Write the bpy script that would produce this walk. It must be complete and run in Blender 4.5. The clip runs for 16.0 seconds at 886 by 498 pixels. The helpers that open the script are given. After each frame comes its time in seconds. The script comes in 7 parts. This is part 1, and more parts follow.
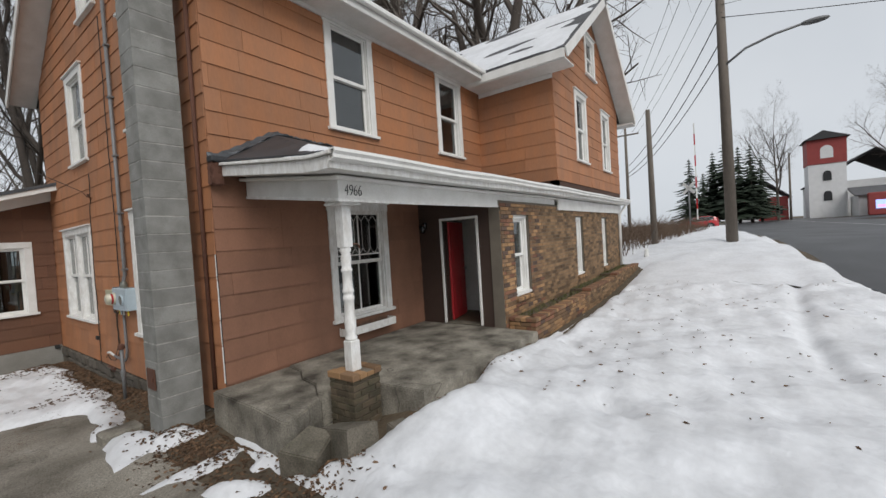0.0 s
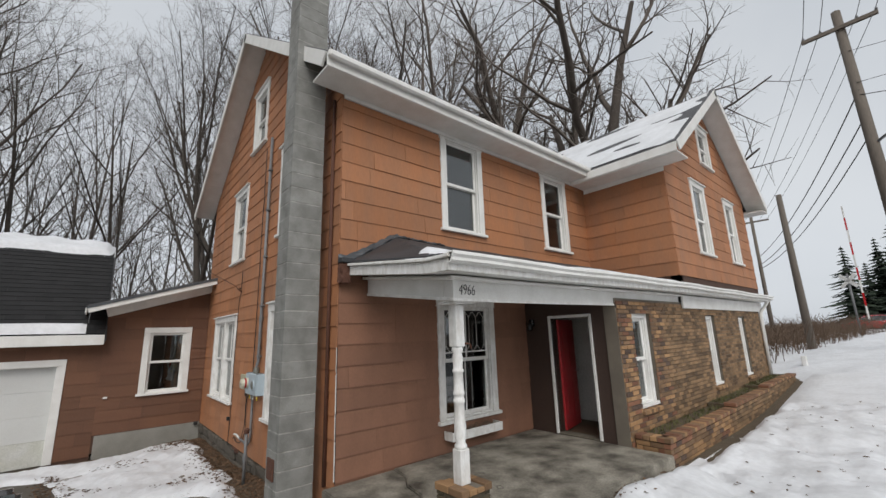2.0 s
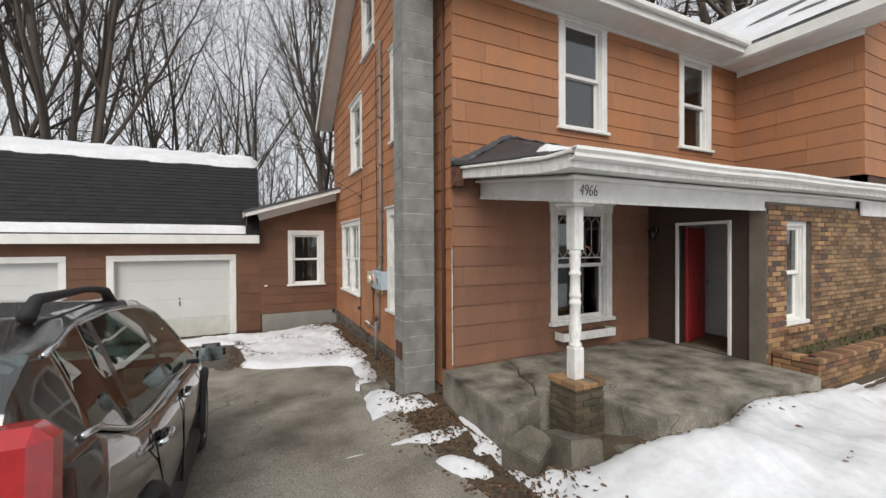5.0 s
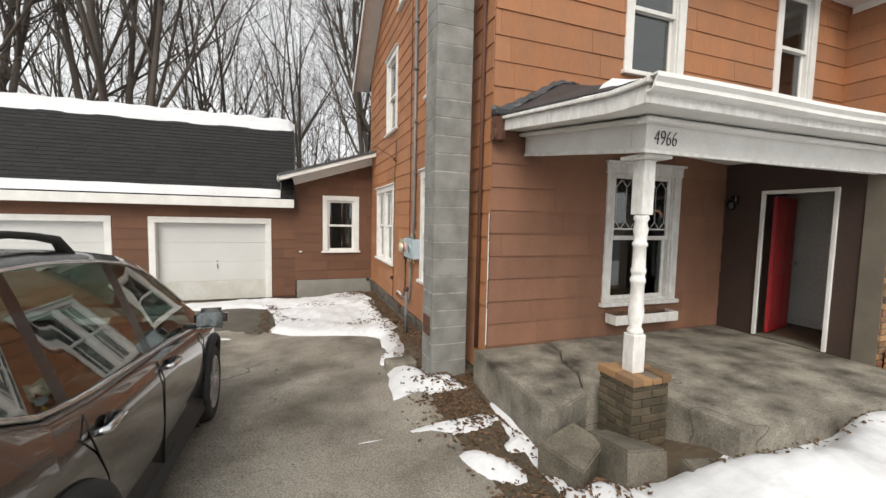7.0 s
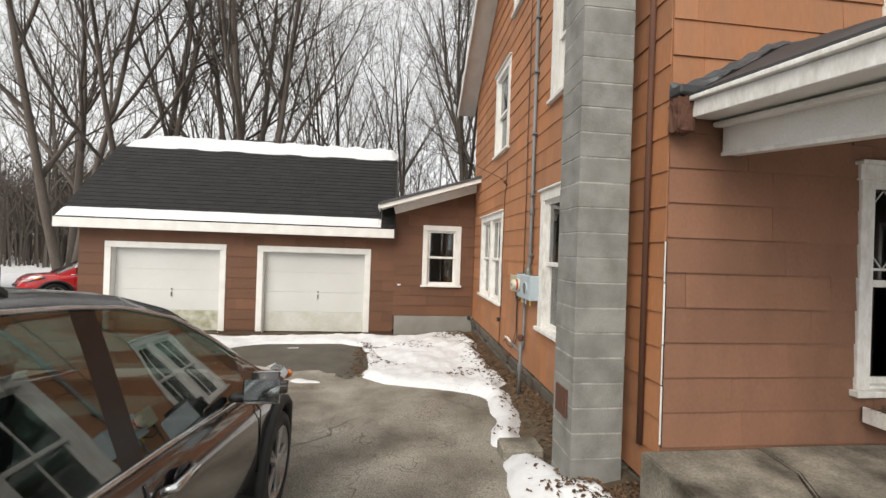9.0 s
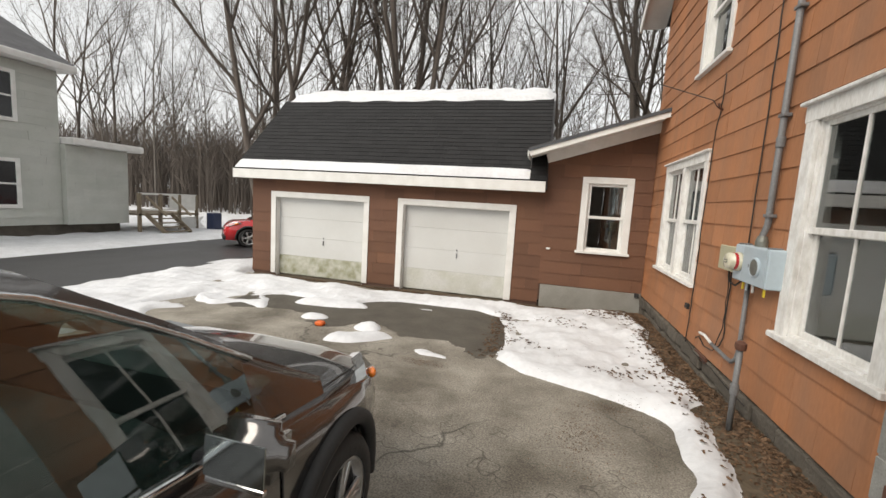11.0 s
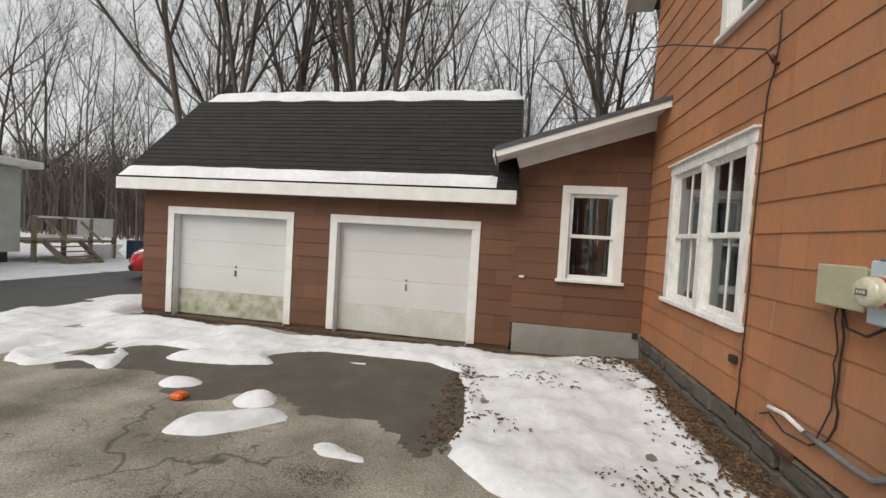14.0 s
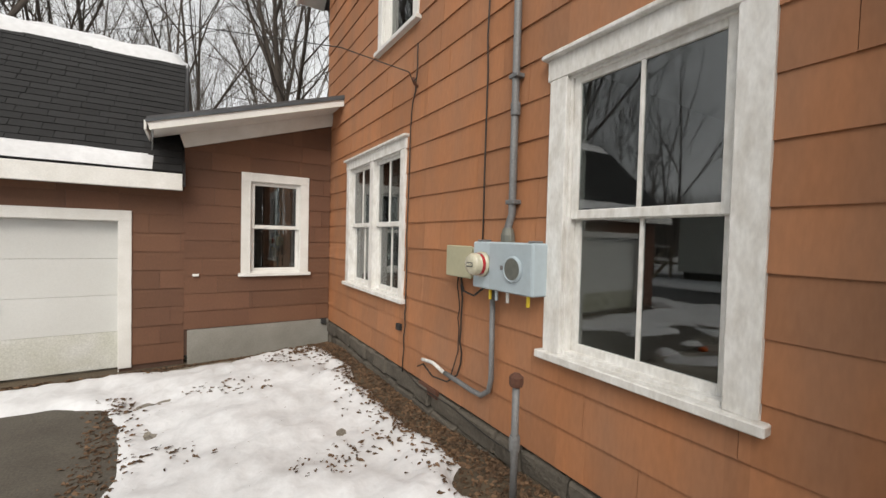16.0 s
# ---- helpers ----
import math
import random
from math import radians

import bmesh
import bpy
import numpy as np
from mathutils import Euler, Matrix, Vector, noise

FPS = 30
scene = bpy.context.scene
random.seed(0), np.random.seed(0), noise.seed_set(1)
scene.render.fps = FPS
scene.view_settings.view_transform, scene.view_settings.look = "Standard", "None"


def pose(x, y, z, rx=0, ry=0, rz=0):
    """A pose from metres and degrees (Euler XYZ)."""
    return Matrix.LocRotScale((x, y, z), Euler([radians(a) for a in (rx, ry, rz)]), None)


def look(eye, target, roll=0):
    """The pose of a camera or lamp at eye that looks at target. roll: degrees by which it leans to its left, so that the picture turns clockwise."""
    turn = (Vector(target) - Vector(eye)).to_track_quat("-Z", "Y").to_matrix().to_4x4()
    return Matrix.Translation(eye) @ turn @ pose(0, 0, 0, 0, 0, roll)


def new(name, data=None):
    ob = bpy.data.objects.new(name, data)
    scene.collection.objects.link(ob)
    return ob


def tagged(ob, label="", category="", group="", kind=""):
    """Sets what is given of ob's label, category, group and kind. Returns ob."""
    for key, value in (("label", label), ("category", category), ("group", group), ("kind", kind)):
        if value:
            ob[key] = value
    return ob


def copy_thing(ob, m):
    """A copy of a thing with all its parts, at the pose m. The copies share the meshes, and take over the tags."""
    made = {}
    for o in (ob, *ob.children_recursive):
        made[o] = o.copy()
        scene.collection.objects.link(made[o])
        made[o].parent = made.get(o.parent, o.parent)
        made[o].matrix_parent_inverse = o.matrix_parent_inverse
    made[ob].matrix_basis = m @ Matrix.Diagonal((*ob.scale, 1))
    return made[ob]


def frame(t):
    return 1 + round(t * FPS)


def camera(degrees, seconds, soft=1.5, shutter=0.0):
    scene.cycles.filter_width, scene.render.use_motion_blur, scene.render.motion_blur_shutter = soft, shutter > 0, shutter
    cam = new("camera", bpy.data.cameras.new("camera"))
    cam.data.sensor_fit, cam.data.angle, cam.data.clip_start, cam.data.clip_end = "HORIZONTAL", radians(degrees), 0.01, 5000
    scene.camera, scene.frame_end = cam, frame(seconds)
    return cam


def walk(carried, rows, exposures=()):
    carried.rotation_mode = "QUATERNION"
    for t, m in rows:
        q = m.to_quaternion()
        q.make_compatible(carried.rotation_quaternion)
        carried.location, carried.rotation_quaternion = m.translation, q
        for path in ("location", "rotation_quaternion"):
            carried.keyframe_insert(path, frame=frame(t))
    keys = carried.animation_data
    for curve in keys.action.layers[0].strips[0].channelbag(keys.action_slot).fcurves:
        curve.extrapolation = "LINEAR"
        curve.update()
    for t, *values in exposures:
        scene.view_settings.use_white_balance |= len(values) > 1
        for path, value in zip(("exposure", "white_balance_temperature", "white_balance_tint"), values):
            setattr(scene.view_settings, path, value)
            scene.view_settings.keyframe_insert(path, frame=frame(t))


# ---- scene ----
cam = camera(95.8, 16.0)
PATH = [
    (0, (-2.21, -4.827, 2.312), (-0.59, -3.656, 2.258), -3.6),
    (0.5, (-2.237, -4.77, 2.36), (-0.742, -3.442, 2.418), -3.3),
    (1, (-2.251, -4.734, 2.389), (-0.829, -3.343, 2.595), -2.2),
    (1.5, (-2.279, -4.719, 2.413), (-0.922, -3.294, 2.769), -1.5),
    (2, (-2.305, -4.707, 2.411), (-1.025, -3.229, 2.828), -1.8),
    (2.5, (-2.319, -4.697, 2.411), (-1.079, -3.164, 2.749), -1.6),
    (3, (-2.334, -4.699, 2.388), (-1.09, -3.149, 2.61), -1.0),
    (3.5, (-2.346, -4.699, 2.36), (-1.091, -3.145, 2.462), -0.2),
    (4, (-2.346, -4.672, 2.352), (-1.169, -3.055, 2.393), 0.5),
    (4.5, (-2.359, -4.647, 2.344), (-1.349, -2.921, 2.349), -0.1),
    (4.7, (-2.378, -4.623, 2.34), (-1.444, -2.854, 2.337), -0.5),
    (6.8, (-2.058, -4.144, 2.213), (-1.31, -2.294, 2.083), 0.7),
    (7, (-2.031, -4.045, 2.212), (-1.346, -2.172, 2.063), 1.2),
    (7.5, (-2.048, -3.721, 2.219), (-1.518, -1.793, 2.176), -3.0),
    (8, (-2.055, -3.424, 2.204), (-1.607, -1.475, 2.146), -2.2),
    (8.5, (-1.989, -3.106, 2.17), (-1.658, -1.133, 2.157), -1.9),
    (9, (-1.976, -2.775, 2.175), (-1.756, -0.787, 2.179), 1.9),
    (9.5, (-2.003, -2.4, 2.214), (-1.855, -0.408, 2.315), -0.4),
    (10, (-1.976, -2.058, 2.185), (-2.015, -0.059, 2.222), 1.0),
    (10.2, (-1.959, -1.902, 2.174), (-2.129, 0.091, 2.181), 1.9),
    (12.3, (-2.009, -0.435, 1.875), (-2.604, 1.398, 1.338), 2.5),
    (12.5, (-2.03, -0.266, 1.863), (-2.632, 1.584, 1.398), 2.3),
    (13, (-2.037, 0.14, 1.857), (-2.656, 1.985, 1.394), -0.4),
    (13.5, (-2.0, 0.48, 1.826), (-2.631, 2.367, 1.62), 3.3),
    (14, (-2.043, 0.671, 1.848), (-2.405, 2.637, 1.783), 3.3),
    (14.5, (-2.109, 0.753, 1.867), (-2.116, 2.752, 1.812), 2.6),
    (15, (-2.078, 0.795, 1.876), (-1.704, 2.759, 1.82), 2.7),
    (15.5, (-2.007, 0.794, 1.889), (-1.289, 2.66, 1.831), 1.9),
    (16, (-1.969, 0.759, 1.871), (-0.911, 2.455, 1.815), 1.4),
]
EXPOSURES = [(0.0, 0.10, 6400, 10), (2.5, 0.14, 6450, 10), (4.5, 0.34, 6550, 10), (7.0, 0.68, 6850, 10), (9.5, 0.74, 6950, 10), (12.5, 0.46, 6950, 10), (14.0, 0.34, 6850, 10), (16.0, 0.54, 6900, 10)]
walk(cam, [(t, look(e, g, r)) for t, e, g, r in PATH], EXPOSURES)

# ---------------------------------------------------------------- light
world = bpy.data.worlds.new("sky")
scene.world = world
world.use_nodes = True
wn, wl = world.node_tree.nodes, world.node_tree.links
wn.clear()
sky = wn.new("ShaderNodeTexSky")
sky.sky_type, sky.sun_disc = "NISHITA", False
sky.sun_elevation, sky.sun_rotation = radians(38), radians(200)
grey = wn.new("ShaderNodeHueSaturation")
grey.inputs["Saturation"].default_value = 0.10
cloudy = wn.new("ShaderNodeMix")
cloudy.data_type = "RGBA"
cloudy.inputs["Factor"].default_value = 0.72
cloud_pos = wn.new("ShaderNodeTexCoord")
cloud_noise = wn.new("ShaderNodeTexNoise")
cloud_noise.inputs["Scale"].default_value = 2.2
cloud_noise.inputs["Detail"].default_value = 4
cloud_ramp = wn.new("ShaderNodeValToRGB")
cloud_ramp.color_ramp.elements[0].position, cloud_ramp.color_ramp.elements[0].color = 0.30, (5.6, 6.0, 6.5, 1)
cloud_ramp.color_ramp.elements[1].position, cloud_ramp.color_ramp.elements[1].color = 0.72, (6.9, 7.2, 7.5, 1)
bg = wn.new("ShaderNodeBackground")
bg.inputs["Strength"].default_value = 0.104
wout = wn.new("ShaderNodeOutputWorld")
wl.new(sky.outputs["Color"], grey.inputs["Color"])
wl.new(cloud_pos.outputs["Generated"], cloud_noise.inputs["Vector"])
wl.new(cloud_noise.outputs["Fac"], cloud_ramp.inputs["Fac"])
wl.new(grey.outputs["Color"], cloudy.inputs["A"])
wl.new(cloud_ramp.outputs["Color"], cloudy.inputs["B"])
wl.new(cloudy.outputs["Result"], bg.inputs["Color"])
wl.new(bg.outputs["Background"], wout.inputs["Surface"])
sun_data = bpy.data.lights.new("sun", "SUN")
sun_data.energy, sun_data.angle, sun_data.color = 1.7, radians(40), (1.0, 0.96, 0.91)
sun_ob = new("sun", sun_data)
sun_ob.matrix_world = look((-14, -20, 22), (0, 0, 0))

# ---------------------------------------------------------------- materials
def material(name, base, other=None, rough=0.7, metal=0.0, grain=40.0, stain=1.5, bump=0.15, spread=0.10, coat=0.0, stretch=(1, 1, 1), amount=0.55, island=False, depth=0.01, grit=(0.86, 1.12)):
    """A surface with a fine grain and larger stains, at real size; every object differs a little."""
    m = bpy.data.materials.new(name)
    m.use_nodes = True
    n, l = m.node_tree.nodes, m.node_tree.links
    b = n["Principled BSDF"]
    other = other or tuple(c * 0.72 for c in base)
    geo = n.new("ShaderNodeNewGeometry")
    mapping = n.new("ShaderNodeMapping")
    mapping.inputs["Scale"].default_value = stretch
    l.new(geo.outputs["Position"], mapping.inputs["Vector"])
    fine, large = n.new("ShaderNodeTexNoise"), n.new("ShaderNodeTexNoise")
    fine.inputs["Scale"].default_value, fine.inputs["Detail"].default_value = grain, 5
    large.inputs["Scale"].default_value, large.inputs["Detail"].default_value = stain, 6
    for t in (fine, large):
        l.new(mapping.outputs["Vector"], t.inputs["Vector"])
    ramp = n.new("ShaderNodeMapRange")
    ramp.inputs["From Min"].default_value, ramp.inputs["From Max"].default_value = 0.36, 0.68
    ramp.inputs["To Max"].default_value = amount
    l.new(large.outputs["Fac"], ramp.inputs["Value"])
    mix = n.new("ShaderNodeMix")
    mix.data_type = "RGBA"
    mix.inputs["A"].default_value, mix.inputs["B"].default_value = (*base, 1), (*other, 1)
    l.new(ramp.outputs["Result"], mix.inputs["Factor"])
    info = n.new("ShaderNodeObjectInfo")
    vary = n.new("ShaderNodeMapRange")
    vary.inputs["To Min"].default_value, vary.inputs["To Max"].default_value = 1 - spread, 1 + spread
    l.new(geo.outputs["Random Per Island"] if island else info.outputs["Random"], vary.inputs["Value"])
    tone = n.new("ShaderNodeMapRange")
    tone.inputs["From Min"].default_value, tone.inputs["From Max"].default_value = 0.3, 0.7
    tone.inputs["To Min"].default_value, tone.inputs["To Max"].default_value = grit
    l.new(fine.outputs["Fac"], tone.inputs["Value"])
    mul = n.new("ShaderNodeMath")
    mul.operation = "MULTIPLY"
    l.new(vary.outputs["Result"], mul.inputs[0])
    l.new(tone.outputs["Result"], mul.inputs[1])
    hsv = n.new("ShaderNodeHueSaturation")
    l.new(mul.outputs["Value"], hsv.inputs["Value"])
    l.new(mix.outputs["Result"], hsv.inputs["Color"])
    l.new(hsv.outputs["Color"], b.inputs["Base Color"])
    rr = n.new("ShaderNodeMapRange")
    rr.inputs["To Min"].default_value, rr.inputs["To Max"].default_value = max(0.02, rough - 0.12), min(1, rough + 0.12)
    l.new(large.outputs["Fac"], rr.inputs["Value"])
    l.new(rr.outputs["Result"], b.inputs["Roughness"])
    b.inputs["Metallic"].default_value = metal
    b.inputs["Coat Weight"].default_value = coat
    if bump:
        bp = n.new("ShaderNodeBump")
        bp.inputs["Strength"].default_value, bp.inputs["Distance"].default_value = bump, depth
        l.new(fine.outputs["Fac"], bp.inputs["Height"])
        l.new(bp.outputs["Normal"], b.inputs["Normal"])
    return m


def glass(name, tint=(0.9, 0.95, 0.95), see=0.5, rough=0.02, least=0.09):
    """A pane: a gloss that grows towards grazing, over a clear tint."""
    m = bpy.data.materials.new(name)
    m.use_nodes = True
    n, l = m.node_tree.nodes, m.node_tree.links
    n.clear()
    out, gloss, clear, mix = (n.new(k) for k in ("ShaderNodeOutputMaterial", "ShaderNodeBsdfGlossy", "ShaderNodeBsdfTransparent", "ShaderNodeMixShader"))
    face, fifth, fres = n.new("ShaderNodeLayerWeight"), n.new("ShaderNodeMath"), n.new("ShaderNodeMapRange")
    fifth.operation = "POWER"
    fifth.inputs[1].default_value = 4.0
    l.new(face.outputs["Facing"], fifth.inputs[0])
    l.new(fifth.outputs["Value"], fres.inputs["Value"])
    fres.inputs["To Min"].default_value, fres.inputs["To Max"].default_value = least, 0.95
    gloss.inputs["Roughness"].default_value = rough
    clear.inputs["Color"].default_value = (*(c * see for c in tint), 1)
    l.new(fres.outputs["Result"], mix.inputs["Fac"])
    l.new(clear.outputs["BSDF"], mix.inputs[1])
    l.new(gloss.outputs["BSDF"], mix.inputs[2])
    l.new(mix.outputs["Shader"], out.inputs["Surface"])
    return m


def glow(name, color, strength):
    m = bpy.data.materials.new(name)
    m.use_nodes = True
    b = m.node_tree.nodes["Principled BSDF"]
    b.inputs["Base Color"].default_value = (0.02, 0.02, 0.02, 1)
    b.inputs["Emission Color"].default_value = (*color, 1)
    b.inputs["Emission Strength"].default_value = strength
    return m


ORANGE = material("orange_siding", (0.395, 0.166, 0.072), (0.30, 0.155, 0.09), 0.72, grain=45, stain=3.0, bump=0.10, spread=0.11, stretch=(1, 1, 0.28), amount=0.75, grit=(0.93, 1.06))
RUST = material("rust_siding", (0.125, 0.056, 0.031), (0.165, 0.080, 0.043), 0.75, grain=60, stain=1.4, bump=0.10, spread=0.14, stretch=(1, 1, 0.4), amount=0.6, grit=(0.93, 1.06))
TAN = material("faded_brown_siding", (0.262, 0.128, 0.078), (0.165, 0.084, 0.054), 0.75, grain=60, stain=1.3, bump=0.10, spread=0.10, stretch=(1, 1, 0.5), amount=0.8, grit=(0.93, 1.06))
BROWN = material("dark_brown_panel", (0.062, 0.037, 0.028), (0.046, 0.029, 0.022), 0.7, grain=60, stain=1.0, bump=0.08)
SHEATH = material("wall_sheathing", (0.09, 0.05, 0.035), None, 0.9, grain=30)
PAINT = material("weathered_white_paint", (0.78, 0.775, 0.75), (0.50, 0.48, 0.43), 0.55, grain=70, stain=4.0, bump=0.10, spread=0.03, amount=0.30, grit=(0.94, 1.05))
PEEL = material("peeling_white_paint", (0.81, 0.805, 0.785), (0.42, 0.38, 0.32), 0.6, grain=60, stain=16.0, bump=0.3, spread=0.03, amount=0.42, stretch=(1, 1, 0.4), grit=(0.92, 1.06))
DOORDIRT = material("stained_door_white", (0.58, 0.58, 0.55), (0.42, 0.42, 0.33), 0.6, grain=60, stain=2.5, bump=0.05, spread=0.02)
DOORWHITE = material("garage_door_white", (0.60, 0.605, 0.59), (0.53, 0.53, 0.51), 0.5, grain=60, stain=1.2, bump=0.05, spread=0.02, grit=(0.97, 1.03))
MOSS = material("mossy_white", (0.54, 0.54, 0.47), (0.24, 0.24, 0.13), 0.7, grain=40, stain=5, bump=0.1, spread=0.05, amount=0.9)
BLOCK = material("painted_block", (0.275, 0.275, 0.258), (0.165, 0.163, 0.15), 0.85, grain=120, stain=4.5, bump=0.45, spread=0.08, amount=0.85, depth=0.006)
MORTAR = material("mortar", (0.44, 0.43, 0.40), (0.22, 0.215, 0.20), 0.95, grain=150, stain=9, amount=0.95, bump=0.4)
BRICKJOINT = material("brick_joint", (0.19, 0.165, 0.13), (0.13, 0.11, 0.09), 0.95, grain=150, stain=4, bump=0.4)
CONCRETE = material("old_concrete", (0.31, 0.285, 0.235), (0.055, 0.046, 0.035), 0.85, grain=60, stain=2.6, bump=0.35, amount=1.0, grit=(0.7, 1.28))
WETCONC = material("mossy_concrete", (0.16, 0.14, 0.11), (0.07, 0.065, 0.045), 0.85, grain=60, stain=4, bump=0.5, amount=0.9, grit=(0.7, 1.3))
STONE = material("foundation_stone", (0.12, 0.105, 0.085), (0.055, 0.048, 0.040), 0.95, grain=30, stain=4, bump=0.6, depth=0.03)
ASPHALT = material("worn_asphalt", (0.30, 0.275, 0.232), (0.10, 0.086, 0.066), 0.9, grain=75, stain=1.3, bump=0.4, amount=0.92, depth=0.012, grit=(0.55, 1.4))
WETASPHALT = material("wet_dirty_asphalt", (0.085, 0.074, 0.058), (0.05, 0.043, 0.034), 0.7, grain=60, stain=2.2, bump=0.4, grit=(0.7, 1.3))
FOOTING = material("plain_footing", (0.29, 0.28, 0.25), (0.21, 0.20, 0.175), 0.9, grain=70, stain=3, bump=0.3)
ROADTAR = material("wet_road", (0.045, 0.045, 0.047), (0.06, 0.06, 0.06), 0.5, grain=60, stain=0.5, bump=0.15)
SNOW = material("snow", (0.72, 0.73, 0.75), (0.60, 0.605, 0.615), 0.75, grain=13, stain=1.6, bump=0.32, spread=0.01, amount=0.8, depth=0.03, grit=(0.93, 1.05))
DIRT = material("winter_ground", (0.075, 0.058, 0.038), (0.14, 0.10, 0.06), 0.95, grain=12, stain=0.7, bump=0.6, depth=0.05)
GRASS = material("dull_grass", (0.095, 0.10, 0.035), (0.13, 0.11, 0.05), 0.95, grain=20, stain=2)
SHINGLE = material("black_shingle", (0.012, 0.012, 0.0125), (0.021, 0.021, 0.022), 0.9, grain=120, stain=2, bump=0.4, island=True, spread=0.25)
ROOFGREY = material("grey_shingle", (0.10, 0.10, 0.105), (0.06, 0.06, 0.065), 0.9, grain=60, stain=2, bump=0.4)
FELTGREY = material("grey_flashing", (0.09, 0.10, 0.11), (0.03, 0.033, 0.036), 0.5, 0.3, grain=25, stain=5, bump=0.1, grit=(0.95, 1.05))
FLASH = material("black_roofing", (0.03, 0.032, 0.035), (0.07, 0.07, 0.075), 0.6, grain=40, stain=3)
BRICKS = [material("brick_brown", (0.20, 0.118, 0.062), (0.145, 0.088, 0.05), 0.85, grain=120, stain=5, bump=0.4, spread=0.30),
          material("brick_tan", (0.36, 0.21, 0.10), (0.28, 0.16, 0.08), 0.85, grain=120, stain=5, bump=0.4, spread=0.22),
          material("brick_dark", (0.085, 0.055, 0.042), (0.12, 0.075, 0.05), 0.85, grain=120, stain=5, bump=0.4, spread=0.25),
          material("brick_red", (0.21, 0.095, 0.053), (0.15, 0.075, 0.045), 0.85, grain=120, stain=5, bump=0.4, spread=0.25)]
BRICKMOSS = material("brick_mossy", (0.105, 0.078, 0.050), (0.055, 0.052, 0.030), 0.9, grain=90, stain=8, bump=0.5, spread=0.25, amount=0.8)
BRICKMIX = material("brick_mixed", (0.215, 0.132, 0.068), (0.145, 0.092, 0.05), 0.85, grain=120, stain=5, bump=0.4, spread=0.55, island=True)
PANE = glass("window_glass", (0.8, 0.86, 0.86), 0.6, least=0.13)
CARGLASS = glass("tinted_glass", (0.55, 0.72, 0.66), 0.5, least=0.17)
CURTAIN = material("white_curtain", (0.62, 0.62, 0.60), (0.5, 0.5, 0.48), 0.9, grain=20, stain=3)
INSIDE = material("room_plaster", (0.62, 0.61, 0.58), None, 0.9)
INFLOOR = material("room_floor", (0.12, 0.08, 0.05), None, 0.7)
REDDOOR = material("red_door", (0.36, 0.02, 0.025), (0.30, 0.018, 0.022), 0.45, grain=30, bump=0.05)
CARPAINT = material("charcoal_car_paint", (0.12, 0.112, 0.107), (0.11, 0.103, 0.10), 0.22, 0.92, grain=300, stain=0.4, bump=0.0, coat=1.0, spread=0.0)
BLACK = material("black_rubber", (0.018, 0.018, 0.018), (0.03, 0.029, 0.028), 0.75, grain=60)
GLOSSBLACK = material("gloss_black_trim", (0.012, 0.012, 0.013), None, 0.18, bump=0.0)
MIRROR = material("mirror_glass", (0.42, 0.46, 0.46), None, 0.03, 1.0, bump=0.0)
CHROME = material("chrome", (0.72, 0.73, 0.74), None, 0.12, 1.0, bump=0.0)
ALLOY = material("alloy", (0.55, 0.55, 0.55), None, 0.3, 0.9, bump=0.0)
LENS = material("clear_lens", (0.30, 0.31, 0.31), (0.16, 0.16, 0.16), 0.12, 0.5, grain=30, stain=9, bump=0.0, coat=1.0)
AMBER = material("amber_lens", (0.85, 0.20, 0.01), None, 0.15, coat=1.0, bump=0.0)
REDLENS = material("red_lens", (0.45, 0.01, 0.015), None, 0.12, coat=1.0, bump=0.0)
REDPAINT = material("red_car_paint", (0.55, 0.02, 0.025), None, 0.2, coat=1.0, bump=0.0)
STEELGREY = material("grey_conduit", (0.19, 0.195, 0.20), (0.14, 0.14, 0.14), 0.55, 0.2, grain=60, bump=0.08)
METERBLUE = material("pale_blue_metal", (0.44, 0.52, 0.57), (0.38, 0.45, 0.49), 0.45, grain=30, stain=4, bump=0.02, grit=(0.97, 1.03))
CREAM = material("cream_enamel", (0.60, 0.57, 0.44), (0.48, 0.45, 0.34), 0.3, grain=40, bump=0.0, coat=0.6)
DIALGREY = material("dull_dial_grey", (0.12, 0.13, 0.12), (0.18, 0.18, 0.15), 0.35, 0.2, grain=30, bump=0.0)
YELLOWTAG = material("yellow_tag", (0.75, 0.55, 0.04), None, 0.5, bump=0.0)
BEIGE = material("beige_metal", (0.46, 0.44, 0.30), (0.38, 0.37, 0.26), 0.55, grain=30, stain=4, bump=0.02, grit=(0.97, 1.03))
RUSTY = material("rusty_iron", (0.12, 0.05, 0.03), (0.07, 0.035, 0.025), 0.85, grain=90, bump=0.4)
CABLE = material("black_cable", (0.02, 0.018, 0.016), None, 0.6, bump=0.0)
BARK = material("bark", (0.115, 0.095, 0.08), (0.07, 0.058, 0.05), 0.95, grain=25, stain=3, bump=0.6, stretch=(1, 1, 0.25), spread=0.3, depth=0.02)
BARKPALE = material("pale_bark", (0.13, 0.115, 0.10), (0.085, 0.072, 0.062), 0.95, grain=25, stain=3, bump=0.5, stretch=(1, 1, 0.25), spread=0.3, depth=0.02)
POLE = material("pole_wood", (0.17, 0.145, 0.12), (0.11, 0.09, 0.075), 0.9, grain=30, stain=2, bump=0.4, stretch=(1, 1, 0.15))
NEEDLE = material("pine_needles", (0.030, 0.045, 0.026), (0.02, 0.032, 0.02), 0.9, grain=15, stain=1, spread=0.25, island=True)
BRUSHM = material("brown_brush", (0.13, 0.085, 0.055), (0.09, 0.06, 0.04), 0.95, grain=10, stain=1)
